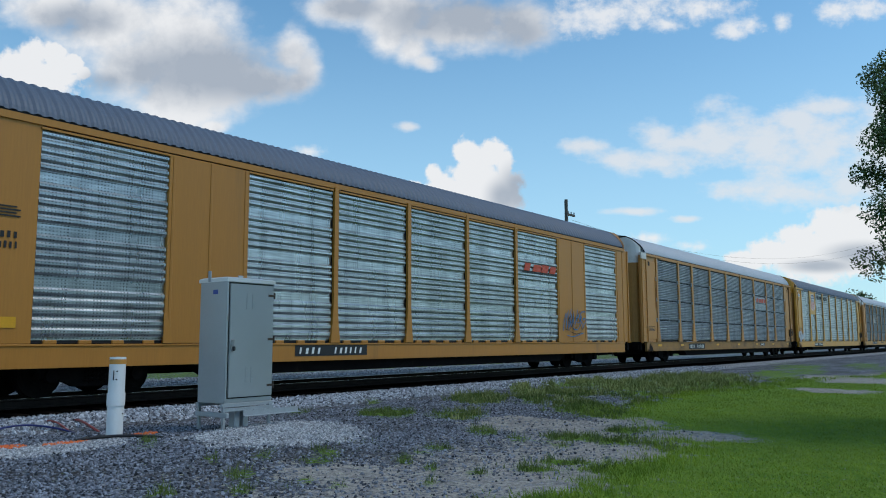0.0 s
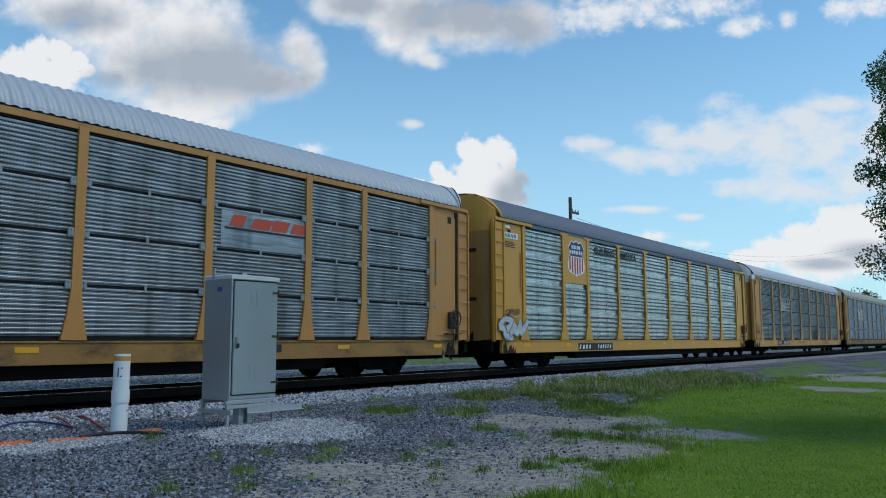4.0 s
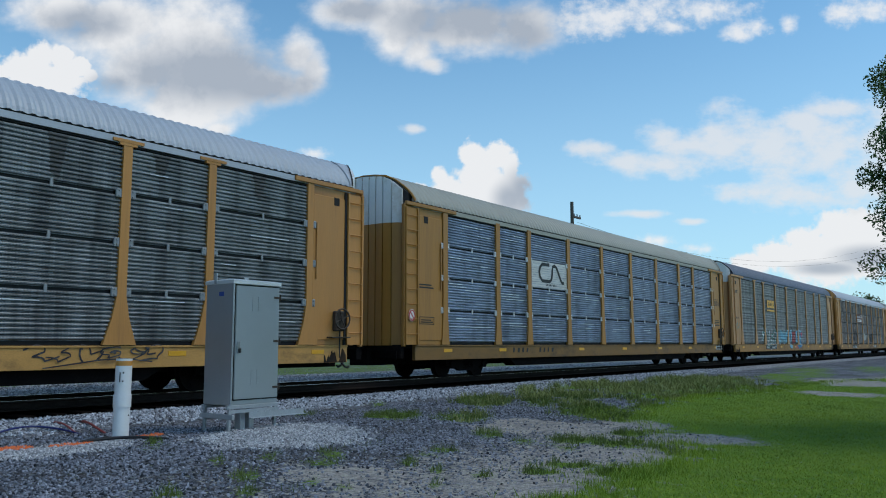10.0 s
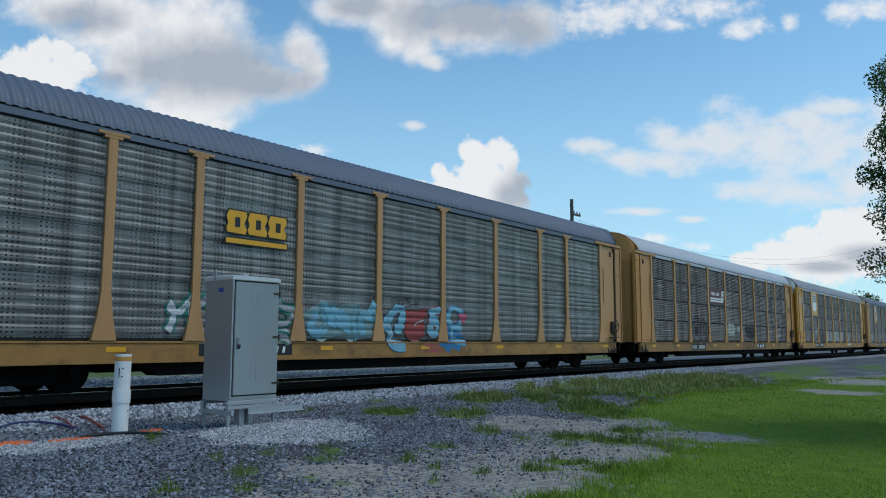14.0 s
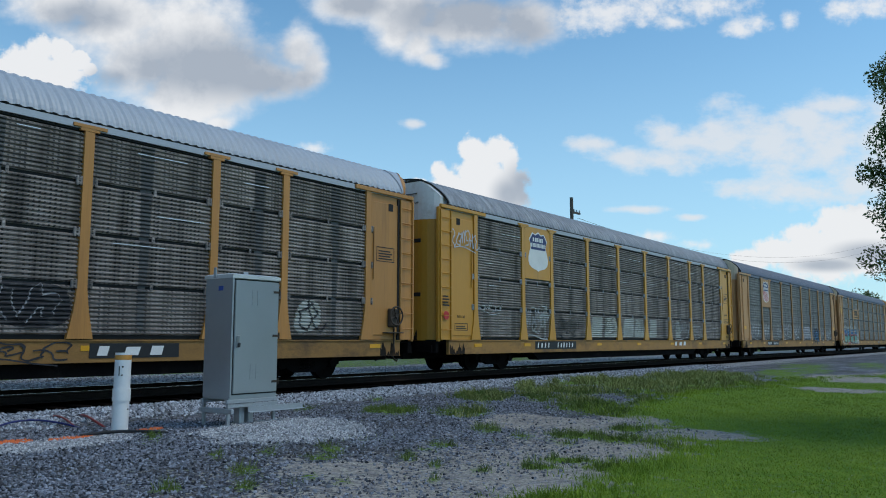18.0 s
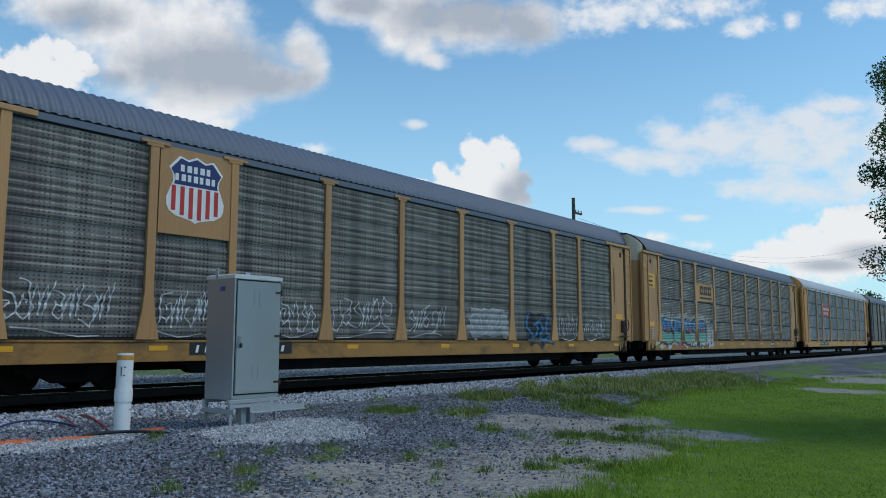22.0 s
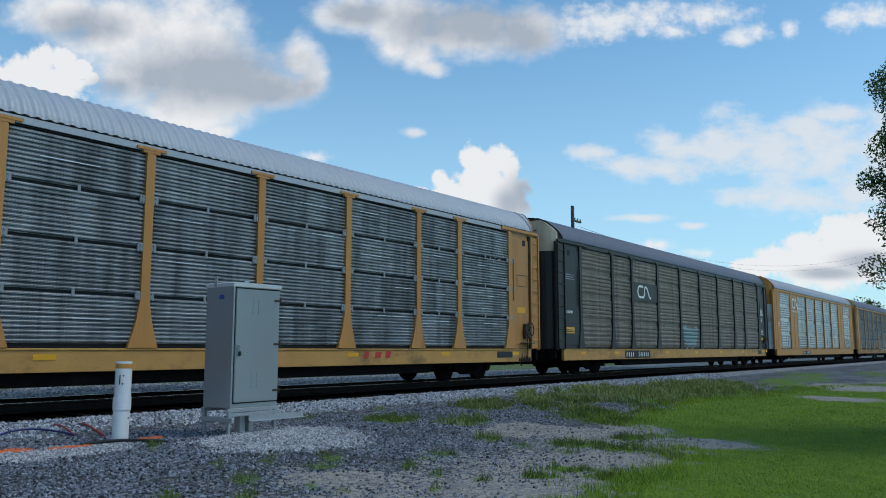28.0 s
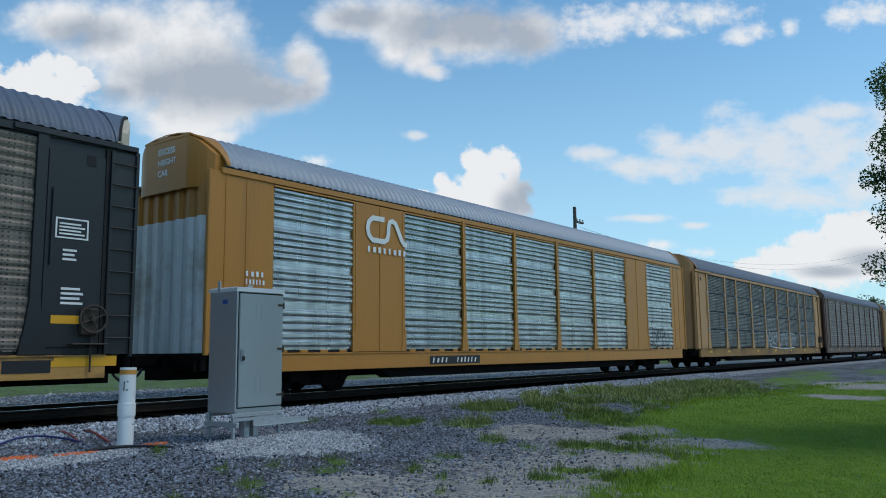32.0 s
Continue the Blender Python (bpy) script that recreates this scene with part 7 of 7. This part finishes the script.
def extra_m(car):
    worm(car, -8.7, -7.1, 3.95, 4.55, white_mark, -1.575, 0.07)
    bars(car, "lettering", -8.7, -7.1, 3.62, 3.78, 8, white_mark, -1.575)
    number_plate(car, -6.12, -3.7, 0.62, 0.86)
    scrawl(car, 9.0, 11.4, 1.1, 1.95, 5, spray_black, 0.02, 130)
    bars(car, "lettering", -12.5, -11.95, 2.7, 2.82, 4, white_mark, -1.53)
    bars(car, "lettering", -12.5, -11.95, 2.52, 2.64, 6, white_mark, -1.53)
    for k in range(3):
        words(("EXCESS", "HEIGHT", "CAR")[k], 0.2, car, white_mark, pose(-HALF - 0.108, 0.3, 5.5 - 0.25 * k, 90, 0, -90), "warning_words")


def extra_n(car):
    scrawl(car, -1.4, 5.8, 1.05, 2.05, 12, spray_white, 0.05, 140)


chalky = paint("chalky_beige_paint", (0.56, 0.47, 0.36), 0.6, vary=0.14, scale=1.0, fine=18, bump=0.05, dirt=(0.26, 0.15, 0.07), dirty=0.42, stretch=(1.6, 1.6, 0.4))
red_board = paint("red_paint", (0.33, 0.03, 0.035), 0.5, vary=0.12, scale=1, fine=20, bump=0.05)
SPECS = [
    dict(label="ochre autorack car with bright silver ribbed panels", body=ochre, side=zinc_bright, roof=roof_grey, style="sheeted", offset=0.35, extra=extra_a, ladder=False, reflect=False, lip=ochre),
    dict(label="yellow autorack car with grey slatted panels and pale roof", body=yellow_old, side=zinc_grey, roof=roof_pale, extra=extra_b, endtop=white_end, corner=True),
    dict(label="clean yellow autorack car with bright silver ribbed panels", body=yellow_new, side=zinc_bright, roof=roof_grey, style="bold", cap=True, flare=0.2, rail=roof_grey, extra=extra_c, lip=yellow_new),
    dict(label="yellow autorack car with dark grey slatted panels and capped posts", body=yellow_old, side=zinc_dark, roof=roof_pale, cap=True, flare=0.24, rail=roof_pale, sill=yellow_sill, extra=extra_d, endtop=white_end, corner=True),
    dict(label="tan autorack car with pale blue-grey slatted panels and cream roof", body=ochre_worn, side=zinc_blue, roof=roof_cream, flare=0.07, wide=0.11, glint_tries=3, rail=roof_cream, extra=extra_e, slatted=True, sill=sill_dark, bracketmat=white_end, rubbed=0.9),
    dict(label="tan autorack car with soiled grey panels and coloured graffiti", body=tan_old, side=zinc_old, roof=roof_grey, style="bold", cap=True, rail=roof_grey, extra=extra_f, rib=0.017, endtop=white_end),
    dict(label="yellow autorack car with grimy brown-grey panels and pale roof", body=yellow_old, side=zinc_brown, roof=roof_pale, cap=True, rail=roof_pale, bracketmat=zinc_brown, extra=extra_g),
    dict(label="yellow autorack car with grimy dark panels and patchy roof", body=yellow_new, side=zinc_brown, roof=roof_patchy, cap=True, sill=sill_old, rail=roof_pale, bracketmat=zinc_grey, extra=extra_h, endtop=white_end, end=yellow_sooty),
    dict(label="tan autorack car with soiled grey ribbed panels and white tags", body=tan_old, side=zinc_soot, roof=roof_grey, style="bold", cap=True, rail=roof_grey, extra=extra_i, rib=0.017, endtop=chalky),
    dict(label="tan autorack car with dull slatted panels and bright graffiti", body=tan_old, side=zinc_rusty, roof=roof_grey, cap=True, rail=roof_grey, bracketmat=zinc_grey, rubbed=0.9, extra=extra_j, endtop=chalky),
    dict(label="yellow autorack car with grey slatted panels and a red board", body=yellow_old, side=zinc_mid, roof=roof_pale, cap=True, rubbed=0.9, flare=0.22, rail=roof_pale, extra=extra_k, sill=yellow_sill),
    dict(label="black autorack car with grimy panels on a tan sill", body=black_paint, side=zinc_tan, roof=roof_grey, style="bold", cap=True, sill=yellow_sill, extra=extra_l, rib=0.017, endtop=chalky),
    dict(label="ochre autorack car with bright silver panels and white end", body=ochre, side=zinc_bright, roof=roof_mid, style="sheeted", extra=extra_m, ladder=False, folding=True, end=white_end, reflect=False, trim=ochre, lip=ochre),
    dict(label="tan autorack car with soiled grey panels and a white tag", body=tan_old, side=zinc_old, roof=roof_grey, extra=extra_n, bracketmat=zinc_grey),
    dict(label="red-brown autorack car with grimy panels", body=brown_paint, side=zinc_brown, roof=roof_grey, style="bold"),
    dict(label="tan autorack car with soiled grey panels", body=tan_old, side=zinc_old, roof=roof_grey, bracketmat=zinc_grey),
]


def lengthen(car, done):
    """Bring a car from its drawn size to its true length and height; wheels and trucks keep their shape."""
    rigid = ("truck", "far_frame", "bolster", "spring", "wheelset")
    size = Matrix.Diagonal((LONG, 1, TALL, 1))
    for ob in car.children_recursive:
        kind = ob.name.split(".")[0]
        if kind not in rigid or ob.parent is car:
            at = ob.matrix_basis.translation
            ob.matrix_basis.translation = (at.x * LONG, at.y, at.z if kind in rigid else at.z * TALL)
        if kind not in rigid and ob.data.name not in done:
            done.add(ob.data.name)
            if not ob.data.name.startswith("words"):
                ob.data.transform(size)


for n, spec in enumerate(SPECS):
    rail_car(n, spec)
SIZED = set()
for car, n in CARS:
    lengthen(car, SIZED)
# ======================================================================
# things beside the track
# ======================================================================


def build_pipe():
    x, y = 6.48, 11.12
    z = ground_z(x, y)
    pipe = thing("standpipe", "white plastic standpipe with a tan band round its top", "pipe", pose(x, y, z, -0.6, 0.8))
    r = 0.117
    n = 28

    def sleeve(name, r0, z0, z1, material, label=""):
        bm = bmesh.new()
        tube(bm, (0, 0, z0), (0, 0, z1), r0, n)
        return part(name, bm, material, pipe, label)

    sleeve("lower_tube", r, -0.15, 0.48, pvc)
    sleeve("coupling", r + 0.012, 0.475, 0.66, pvc)
    sleeve("upper_tube", r, 0.655, 1.19, pvc)
    sleeve("band", r + 0.003, 1.085, 1.155, tan_band, "tan tape band")
    for dx, dz in ((-0.06, 0.98), (-0.065, 0.86), (0.05, 0.36), (0.045, 0.05)):
        bm = bmesh.new()
        yy = -math.sqrt(r * r - dx * dx)
        tube(bm, (dx, yy - 0.006, dz), (dx, yy + 0.02, dz), 0.011, 8)
        part("screw_hole", bm, dark_gap, pipe)
    bm = bmesh.new()
    tube(bm, (-0.1, -0.075, 0.85), (-0.1, -0.075, 0.99), 0.008, 6)
    part("wire_loop", bm, rubber, pipe)


build_pipe()


def build_case():
    """Signal case: body, hipped lid, door in a frame with hinges, lock and louvres, steel stand."""
    x0, x1, y0, y1 = 7.64, 8.58, 10.10, 10.76
    cx, cy = (x0 + x1) / 2, (y0 + y1) / 2
    case = thing("signal_case", "silver metal signal case with a locked door on a steel stand", "cabinet", pose(cx, cy, 0.27, 0, 0, 0.5))
    hx, hy = (x1 - x0) / 2, (y1 - y0) / 2
    part("body", bevelled(boxes((-hx, hx, -hy, hy, 0.37, 2.29)), 0.012, 2), case_metal, case)
    bm = bmesh.new()
    lo = [bm.verts.new(p) for p in ((-hx - 0.008, -hy - 0.034, 2.24), (hx + 0.008, -hy - 0.034, 2.24), (hx + 0.008, hy + 0.03, 2.24), (-hx - 0.008, hy + 0.03, 2.24))]
    mid = [bm.verts.new((v.co.x, v.co.y, 2.295)) for v in lo]
    top = [bm.verts.new(p) for p in ((-hx + 0.03, -hy + 0.05, 2.315), (hx - 0.03, -hy + 0.05, 2.315), (hx - 0.03, hy - 0.03, 2.315), (-hx + 0.03, hy - 0.03, 2.315))]
    for a, b in ((lo, mid), (mid, top)):
        for k in range(4):
            bm.faces.new((a[k], a[(k + 1) % 4], b[(k + 1) % 4], b[k]))
    bm.faces.new(lo[::-1])
    bm.faces.new(top)
    part("lid", bm, lid_metal, case, "bright hipped lid")
    for y, yy, nm in ((-hy, -1, "door"), (hy, 1, "back_door")):
        f = part(nm, bevelled(boxes((-hx + 0.055, hx - 0.02, y - 0.028 if yy < 0 else y, y if yy < 0 else y + 0.028, 0.46, 2.21)), 0.008, 2), case_metal, case)
        if yy < 0:
            part("gap", boxes((-hx + 0.03, hx - 0.005, y - 0.004, y + 0.002, 0.44, 2.23)), dark_gap, f)
            for z in (0.62, 1.35, 2.05):
                hinge = bmesh.new()
                tube(hinge, (hx - 0.005, y - 0.03, z - 0.05), (hx - 0.005, y - 0.03, z + 0.05), 0.014, 8)
                box(hinge, hx - 0.13, hx - 0.01, y - 0.036, y - 0.028, z - 0.018, z + 0.018)
                part("hinge", hinge, dark_iron, f)
            lock = part("lock", bevelled(boxes((-hx + 0.085, -hx + 0.145, y - 0.05, y - 0.028, 1.16, 1.35)), 0.01), steel_lock, f, "steel lock with a hanging padlock")
            part("padlock", bevelled(boxes((-hx + 0.09, -hx + 0.14, y - 0.085, y - 0.05, 1.17, 1.24)), 0.012), rubber, lock)
            for dz in (0.68, 1.83):
                for col in (-1, 1):
                    for k in range(6):
                        bm = bmesh.new()
                        prism(bm, [(-0.028, 0), (0.028, 0), (0.022, 0.022), (-0.022, 0.022)], "y", y - 0.036, y - 0.027)
                        part("louvre", bm, galv, f, at=pose(-0.02 + col * 0.055, 0, dz + k * 0.04))
    part("front_edge", bevelled(boxes((-hx - 0.004, -hx + 0.028, -hy - 0.03, -hy + 0.02, 0.40, 2.25)), 0.006), case_metal, case)
    part("sticker", boxes((-hx - 0.003, -hx + 0.001, -0.12, 0.0, 2.05, 2.12)), blue_label, case, "small blue sticker")
    part("lifting_eye", bevelled(boxes((-hx - 0.02, -hx + 0.0, 0.05, 0.12, 2.25, 2.42)), 0.006), galv, case)
    part("lifting_eye", bevelled(boxes((hx - 0.30, hx - 0.2, 0.2, 0.22, 2.3, 2.40)), 0.006), galv, case)
    # stand: rails, legs, long front beam
    for y in (-hy + 0.03, hy - 0.03):
        part("stand_rail", bevelled(boxes((-hx - 0.03, hx + 0.03, y - 0.03, y + 0.03, 0.31, 0.37)), 0.006), galv, case)
        for x in (-hx + 0.02, hx - 0.03):
            part("leg", boxes((x - 0.035, x + 0.035, y - 0.006, y + 0.006, -0.2, 0.34), (x - 0.035, x - 0.024, y - 0.04, y + 0.006, -0.2, 0.34)), galv, case)
    part("stand_beam", boxes((-hx + 0.33, hx + 0.52, -hy - 0.11, -hy - 0.05, 0.16, 0.172), (-hx + 0.33, hx + 0.52, -hy - 0.062, -hy - 0.05, 0.16, 0.25)), galv, case)
    part("side_beam", bevelled(boxes((-hx - 0.02, -hx + 0.03, -hy - 0.1, hy + 0.02, 0.16, 0.235)), 0.006), galv, case)
    part("cross_bar", boxes((-hx - 0.02, hx + 0.02, -hy - 0.02, -hy + 0.02, 0.25, 0.30)), galv, case)
    for x in (-0.14, 0.03):
        part("cable_duct", bevelled(boxes((x - 0.05, x + 0.05, -0.25, -0.1, -0.1, 0.37)), 0.01), galv, case)


build_case()


def cable(name, label, pts, r, material):
    cu = bpy.data.curves.new(name, "CURVE")
    cu.dimensions, cu.bevel_depth, cu.bevel_resolution = "3D", r, 2
    sp = cu.splines.new("NURBS")
    sp.points.add(len(pts) - 1)
    for p, (x, y, dz) in zip(sp.points, pts):
        p.co = (x, y, ground_z(x, y) + dz, 1)
    sp.use_endpoint_u = True
    tmp = new(name, cu)
    bpy.context.view_layer.update()
    me = bpy.data.meshes.new_from_object(tmp.evaluated_get(bpy.context.evaluated_depsgraph_get()))
    bpy.data.objects.remove(tmp)
    me.materials.clear()
    me.materials.append(material)
    return tagged(new(name, me), label, "cable")


cable("cable", "black rubber cable lying on the gravel by the standpipe", [(5.9, 11.15, 0.03), (6.2, 11.05, 0.05), (6.5, 10.92, 0.05), (6.7, 10.5, 0.03), (6.85, 10.1, -0.02)], 0.022, rubber)
cable("cable", "red cable arching over the ballast", [(6.75, 11.9, -0.03), (6.7, 12.4, 0.12), (7.0, 13.1, 0.10), (7.15, 13.6, -0.02)], 0.02, red_cable)
cable("cable", "thin red cable on the ballast", [(6.45, 12.3, -0.02), (6.6, 13.0, 0.1), (6.75, 13.6, 0.04), (6.8, 14.0, -0.03)], 0.016, red_cable)
cable("cable", "dark blue cable on the ballast", [(5.3, 12.7, 0.02), (5.8, 13.2, 0.07), (6.3, 13.2, 0.08), (6.5, 12.5, 0.02), (6.45, 12.1, -0.02)], 0.016, navy)


def build_paint_marks():
    for k, (x, y, rx, ry) in enumerate(((5.05, 11.35, 0.28, 0.16), (5.75, 11.1, 0.32, 0.10), (6.9, 11.05, 0.22, 0.14))):
        rng = np.random.default_rng(60 + k)
        V, F, n = [], [], 0
        for _ in range(170):
            a, d = rng.uniform(0, 6.28), math.sqrt(rng.random())
            px, py = x + rx * d * math.cos(a), y + ry * d * math.sin(a)
            r = rng.uniform(0.014, 0.03)
            z = ground_z(px, py) + r * 0.4
            b = np.array([(1, 0, 0), (0, 1, 0), (-1, 0, 0), (0, -1, 0), (0, 0, 0.8), (0, 0, -0.8)]) * rng.uniform(0.7, 1.3, (6, 3)) * r + (px, py, z)
            V += b.tolist()
            F += [tuple(i + n for i in f) for f in ((0, 1, 4), (1, 2, 4), (2, 3, 4), (3, 0, 4), (1, 0, 5), (2, 1, 5), (3, 2, 5), (0, 3, 5))]
            n += 6
        me = bpy.data.meshes.new("painted_stones")
        me.from_pydata(V, [], F)
        me.materials.append(orange_mark)
        tagged(new("painted_stones", me), "gravel sprayed with orange marking paint", "gravel", kind="stuff")


build_paint_marks()


def build_utility_pole():
    d = 52.0
    x, y = 0.8783 * d, 0.4785 * d
    top = 1.55 + 0.1696 * d
    pole = thing("utility_pole", "dark wooden utility pole behind the train", "pole", pose(x, y, ground_z(x, y)))
    bm = bmesh.new()
    tube(bm, (0, 0, -0.3), (0, 0, top), 0.15, 12, 0.11)
    part("shaft", bm, pole_wood, pole)
    part("crossarm", boxes((-0.1, 1.1, -0.06, 0.06, top - 1.02, top - 0.9)), pole_wood, pole)
    for k in range(3):
        bm = bmesh.new()
        tube(bm, (0.3 + 0.38 * k, 0, top - 0.9), (0.3 + 0.38 * k, 0, top - 0.74), 0.05, 8)
        part("insulator", bm, galv, pole)
    for k, (r0, end) in enumerate((((x + 0.7, y, top - 0.75), (92.0, 10.5, 13.2)), ((x + 1.05, y, top - 0.75), (92.0, 10.9, 12.4)))):
        a, b = Vector(r0), Vector(end)
        cu = bpy.data.curves.new("overhead_wire", "CURVE")
        cu.dimensions, cu.bevel_depth, cu.bevel_resolution = "3D", 0.006, 1
        sp = cu.splines.new("POLY")
        sp.points.add(24)
        for i, p in enumerate(sp.points):
            u = i / 24
            q = a.lerp(b, u)
            p.co = (q.x, q.y, q.z - 3.0 * 4 * u * (1 - u), 1)
        tmp = new("overhead_wire", cu)
        bpy.context.view_layer.update()
        me = bpy.data.meshes.new_from_object(tmp.evaluated_get(bpy.context.evaluated_depsgraph_get()))
        bpy.data.objects.remove(tmp)
        me.materials.clear()
        me.materials.append(rubber)
        tagged(new("overhead_wire", me), "thin black overhead wire hung from a wooden pole", "wire")


build_utility_pole()

leaf_green = leaf_material("oak_leaf", (0.045, 0.08, 0.025), (0.15, 0.215, 0.07), 0.4)
hedge_green = leaf_material("hedge_leaf", (0.02, 0.05, 0.012), (0.08, 0.13, 0.03), 0.3)


def leaf_mesh(name, spots, per, spread, size, material, seed):
    """Leaves in loose sprays round given spots."""
    rng = np.random.default_rng(seed)

    def unit(a):
        return a / np.linalg.norm(a, axis=1, keepdims=True)
    at = np.repeat(np.array(spots, float), per, axis=0)
    n = len(at)
    c = at[:, :3] + unit(rng.normal(0, 1, (n, 3))) * at[:, 3:] * rng.random((n, 1)) ** 0.45 * (1, 1, spread)
    u = unit(rng.normal(0, 1, (n, 3)))
    v = unit(np.cross(u, rng.normal(0, 1, (n, 3))))
    s = rng.uniform(*size, (n, 1))
    w = np.cross(u, v) * s * 0.15
    V = np.stack([c - u * s, c + v * s * 0.42 + w, c + u * s, c - v * s * 0.42 + w], axis=1).reshape(-1, 3).tolist()
    F = np.arange(4 * n).reshape(-1, 4).tolist()
    me = bpy.data.meshes.new(name)
    me.from_pydata(V, [], F)
    me.materials.append(material)
    return me


def build_oak():
    """The tree at the lawn's far side: only the near half of its crown comes into view."""
    cx, cy = 17.0, 0.12
    tree = thing("oak_tree", "large green oak with drooping leafy branches", "tree", pose(cx, cy, 0))
    bm = bmesh.new()
    pts = [((0, 0, -0.3), 0.36), ((0.05, 0.02, 1.2), 0.28), ((0.0, 0.1, 2.4), 0.24), ((0.1, 0.0, 4.0), 0.17), ((0, 0.1, 6.4), 0.07)]
    for (a, r), (b, q) in zip(pts, pts[1:]):
        tube(bm, a, b, r, 10, q)
    part("trunk", bm, bark, tree)
    rng = random.Random(77)
    spots = []
    for k in range(44):
        a = k * 2.4 + rng.uniform(-0.3, 0.3)
        h = 1.9 + 5.4 * k / 43
        reach = 2.75 * math.sin(math.pi * (0.26 + 0.60 * k / 43)) * rng.uniform(0.80, 1.04)
        bm = bmesh.new()
        p, q = Vector((0, 0, h)), Vector((math.cos(a) * reach, math.sin(a) * reach, h + rng.uniform(-0.2, 0.6)))
        m = p.lerp(q, 0.5) + Vector((0, 0, 0.25))
        tube(bm, p, m, 0.07, 6, 0.04)
        tube(bm, m, q, 0.04, 6, 0.012)
        part("limb", bm, bark, tree)
        for i in range(9):
            u = 0.35 + 0.65 * i / 8
            c = p.lerp(m, u * 2) if u < 0.5 else m.lerp(q, u * 2 - 1)
            spots.append((c.x + rng.uniform(-0.35, 0.35), c.y + rng.uniform(-0.35, 0.35), c.z + rng.uniform(-0.45, 0.35), rng.uniform(0.26, 0.52)))
    part("crown", leaf_mesh("crown", spots, 600, 0.8, (0.024, 0.052), leaf_green, 78), leaf_green, tree)


build_oak()


def far_tree(name, label, x, y, h, r, seed):
    rng = random.Random(seed)
    tree = thing(name, label, "tree", pose(x, y, ground_z(x, y)), group="far trees")
    bm = bmesh.new()
    tube(bm, (0, 0, -0.2), (0, 0, h * 0.7), 0.25, 8, 0.08)
    part("trunk", bm, bark, tree)
    spots = [(rng.uniform(-r, r) * 0.8, rng.uniform(-r, r) * 0.8, h * rng.uniform(0.35, 0.95), r * rng.uniform(0.25, 0.45)) for _ in range(22)]
    part("crown", leaf_mesh("crown", spots, 70, 0.8, (0.16, 0.32), hedge_green, seed), hedge_green, tree)


far_tree("far_tree", "distant dark green tree beyond the train", 150.0, 26.5, 9.5, 3.5, 81)
far_tree("far_tree", "distant dark green tree beyond the train", 165.0, 32.0, 8.0, 4.0, 82)
far_tree("far_tree", "distant dark green tree beyond the train", 136.0, 38.0, 7.0, 3.5, 83)


def build_field_house():
    """Low white building and shrubs glimpsed under and between the cars."""
    house = thing("field_house", "low white building with a grey roof beyond the track", "house", pose(30.0, 62.0, 0.0, 0, 0, 8))
    part("wall", bevelled(boxes((-9, 9, -4, 4, 0, 2.6)), 0.03), white_end, house)
    bm = bmesh.new()
    prism(bm, [(-4.5, 2.55), (4.5, 2.55), (0, 3.6)], "x", -9.4, 9.4)
    part("roof", bm, roof_grey, house)
    for x in (-6, -2, 3, 7):
        w = part("window", boxes((x - 0.6, x + 0.6, -4.03, -3.97, 0.9, 2.0)), dark_gap, house)
        part("window_frame", boxes((x - 0.68, x + 0.68, -4.05, -3.99, 2.0, 2.08), (x - 0.68, x + 0.68, -4.05, -3.99, 0.82, 0.9)), white_mark, w)
    for k, (x, y, r) in enumerate(((18, 41, 1.3), (21.5, 42, 1.0), (24, 44, 1.5), (36, 45, 1.2), (44, 47, 1.4), (14, 38, 1.2), (52, 44, 1.5), (29, 40, 0.9))):
        rng = random.Random(90 + k)
        bush = thing("shrub", "dark green shrub in the field beyond the track", "shrub", pose(x, y, ground_z(x, y)), group="shrubs beyond the track")
        spots = [(rng.uniform(-r, r), rng.uniform(-r, r) * 0.6, rng.uniform(0.1, r * 0.8), r * 0.45) for _ in range(12)]
        part("foliage", leaf_mesh("foliage", spots, 60, 0.8, (0.06, 0.13), hedge_green, 90 + k), hedge_green, bush)
        bm = bmesh.new()
        tube(bm, (0, 0, -0.1), (0, 0, r * 0.7), 0.05, 6, 0.02)
        part("stem", bm, bark, bush)


build_field_house()

# ======================================================================
# motion: the train rolls by at about 10 m/s, its wheels turn
# ======================================================================


def motions():
    for car, n in CARS:
        walk(car, [(t, car_pose(n, t)) for t in range(0, 33)])
    for wheel, x in WHEELS:
        walk(wheel, [(k / FPS, pose(x * LONG, 0, 0.42, 0, -math.degrees(LONG * (run(k / FPS) - run(0.0))) / 0.42)) for k in range(0, 32 * FPS + 1)])


motions()
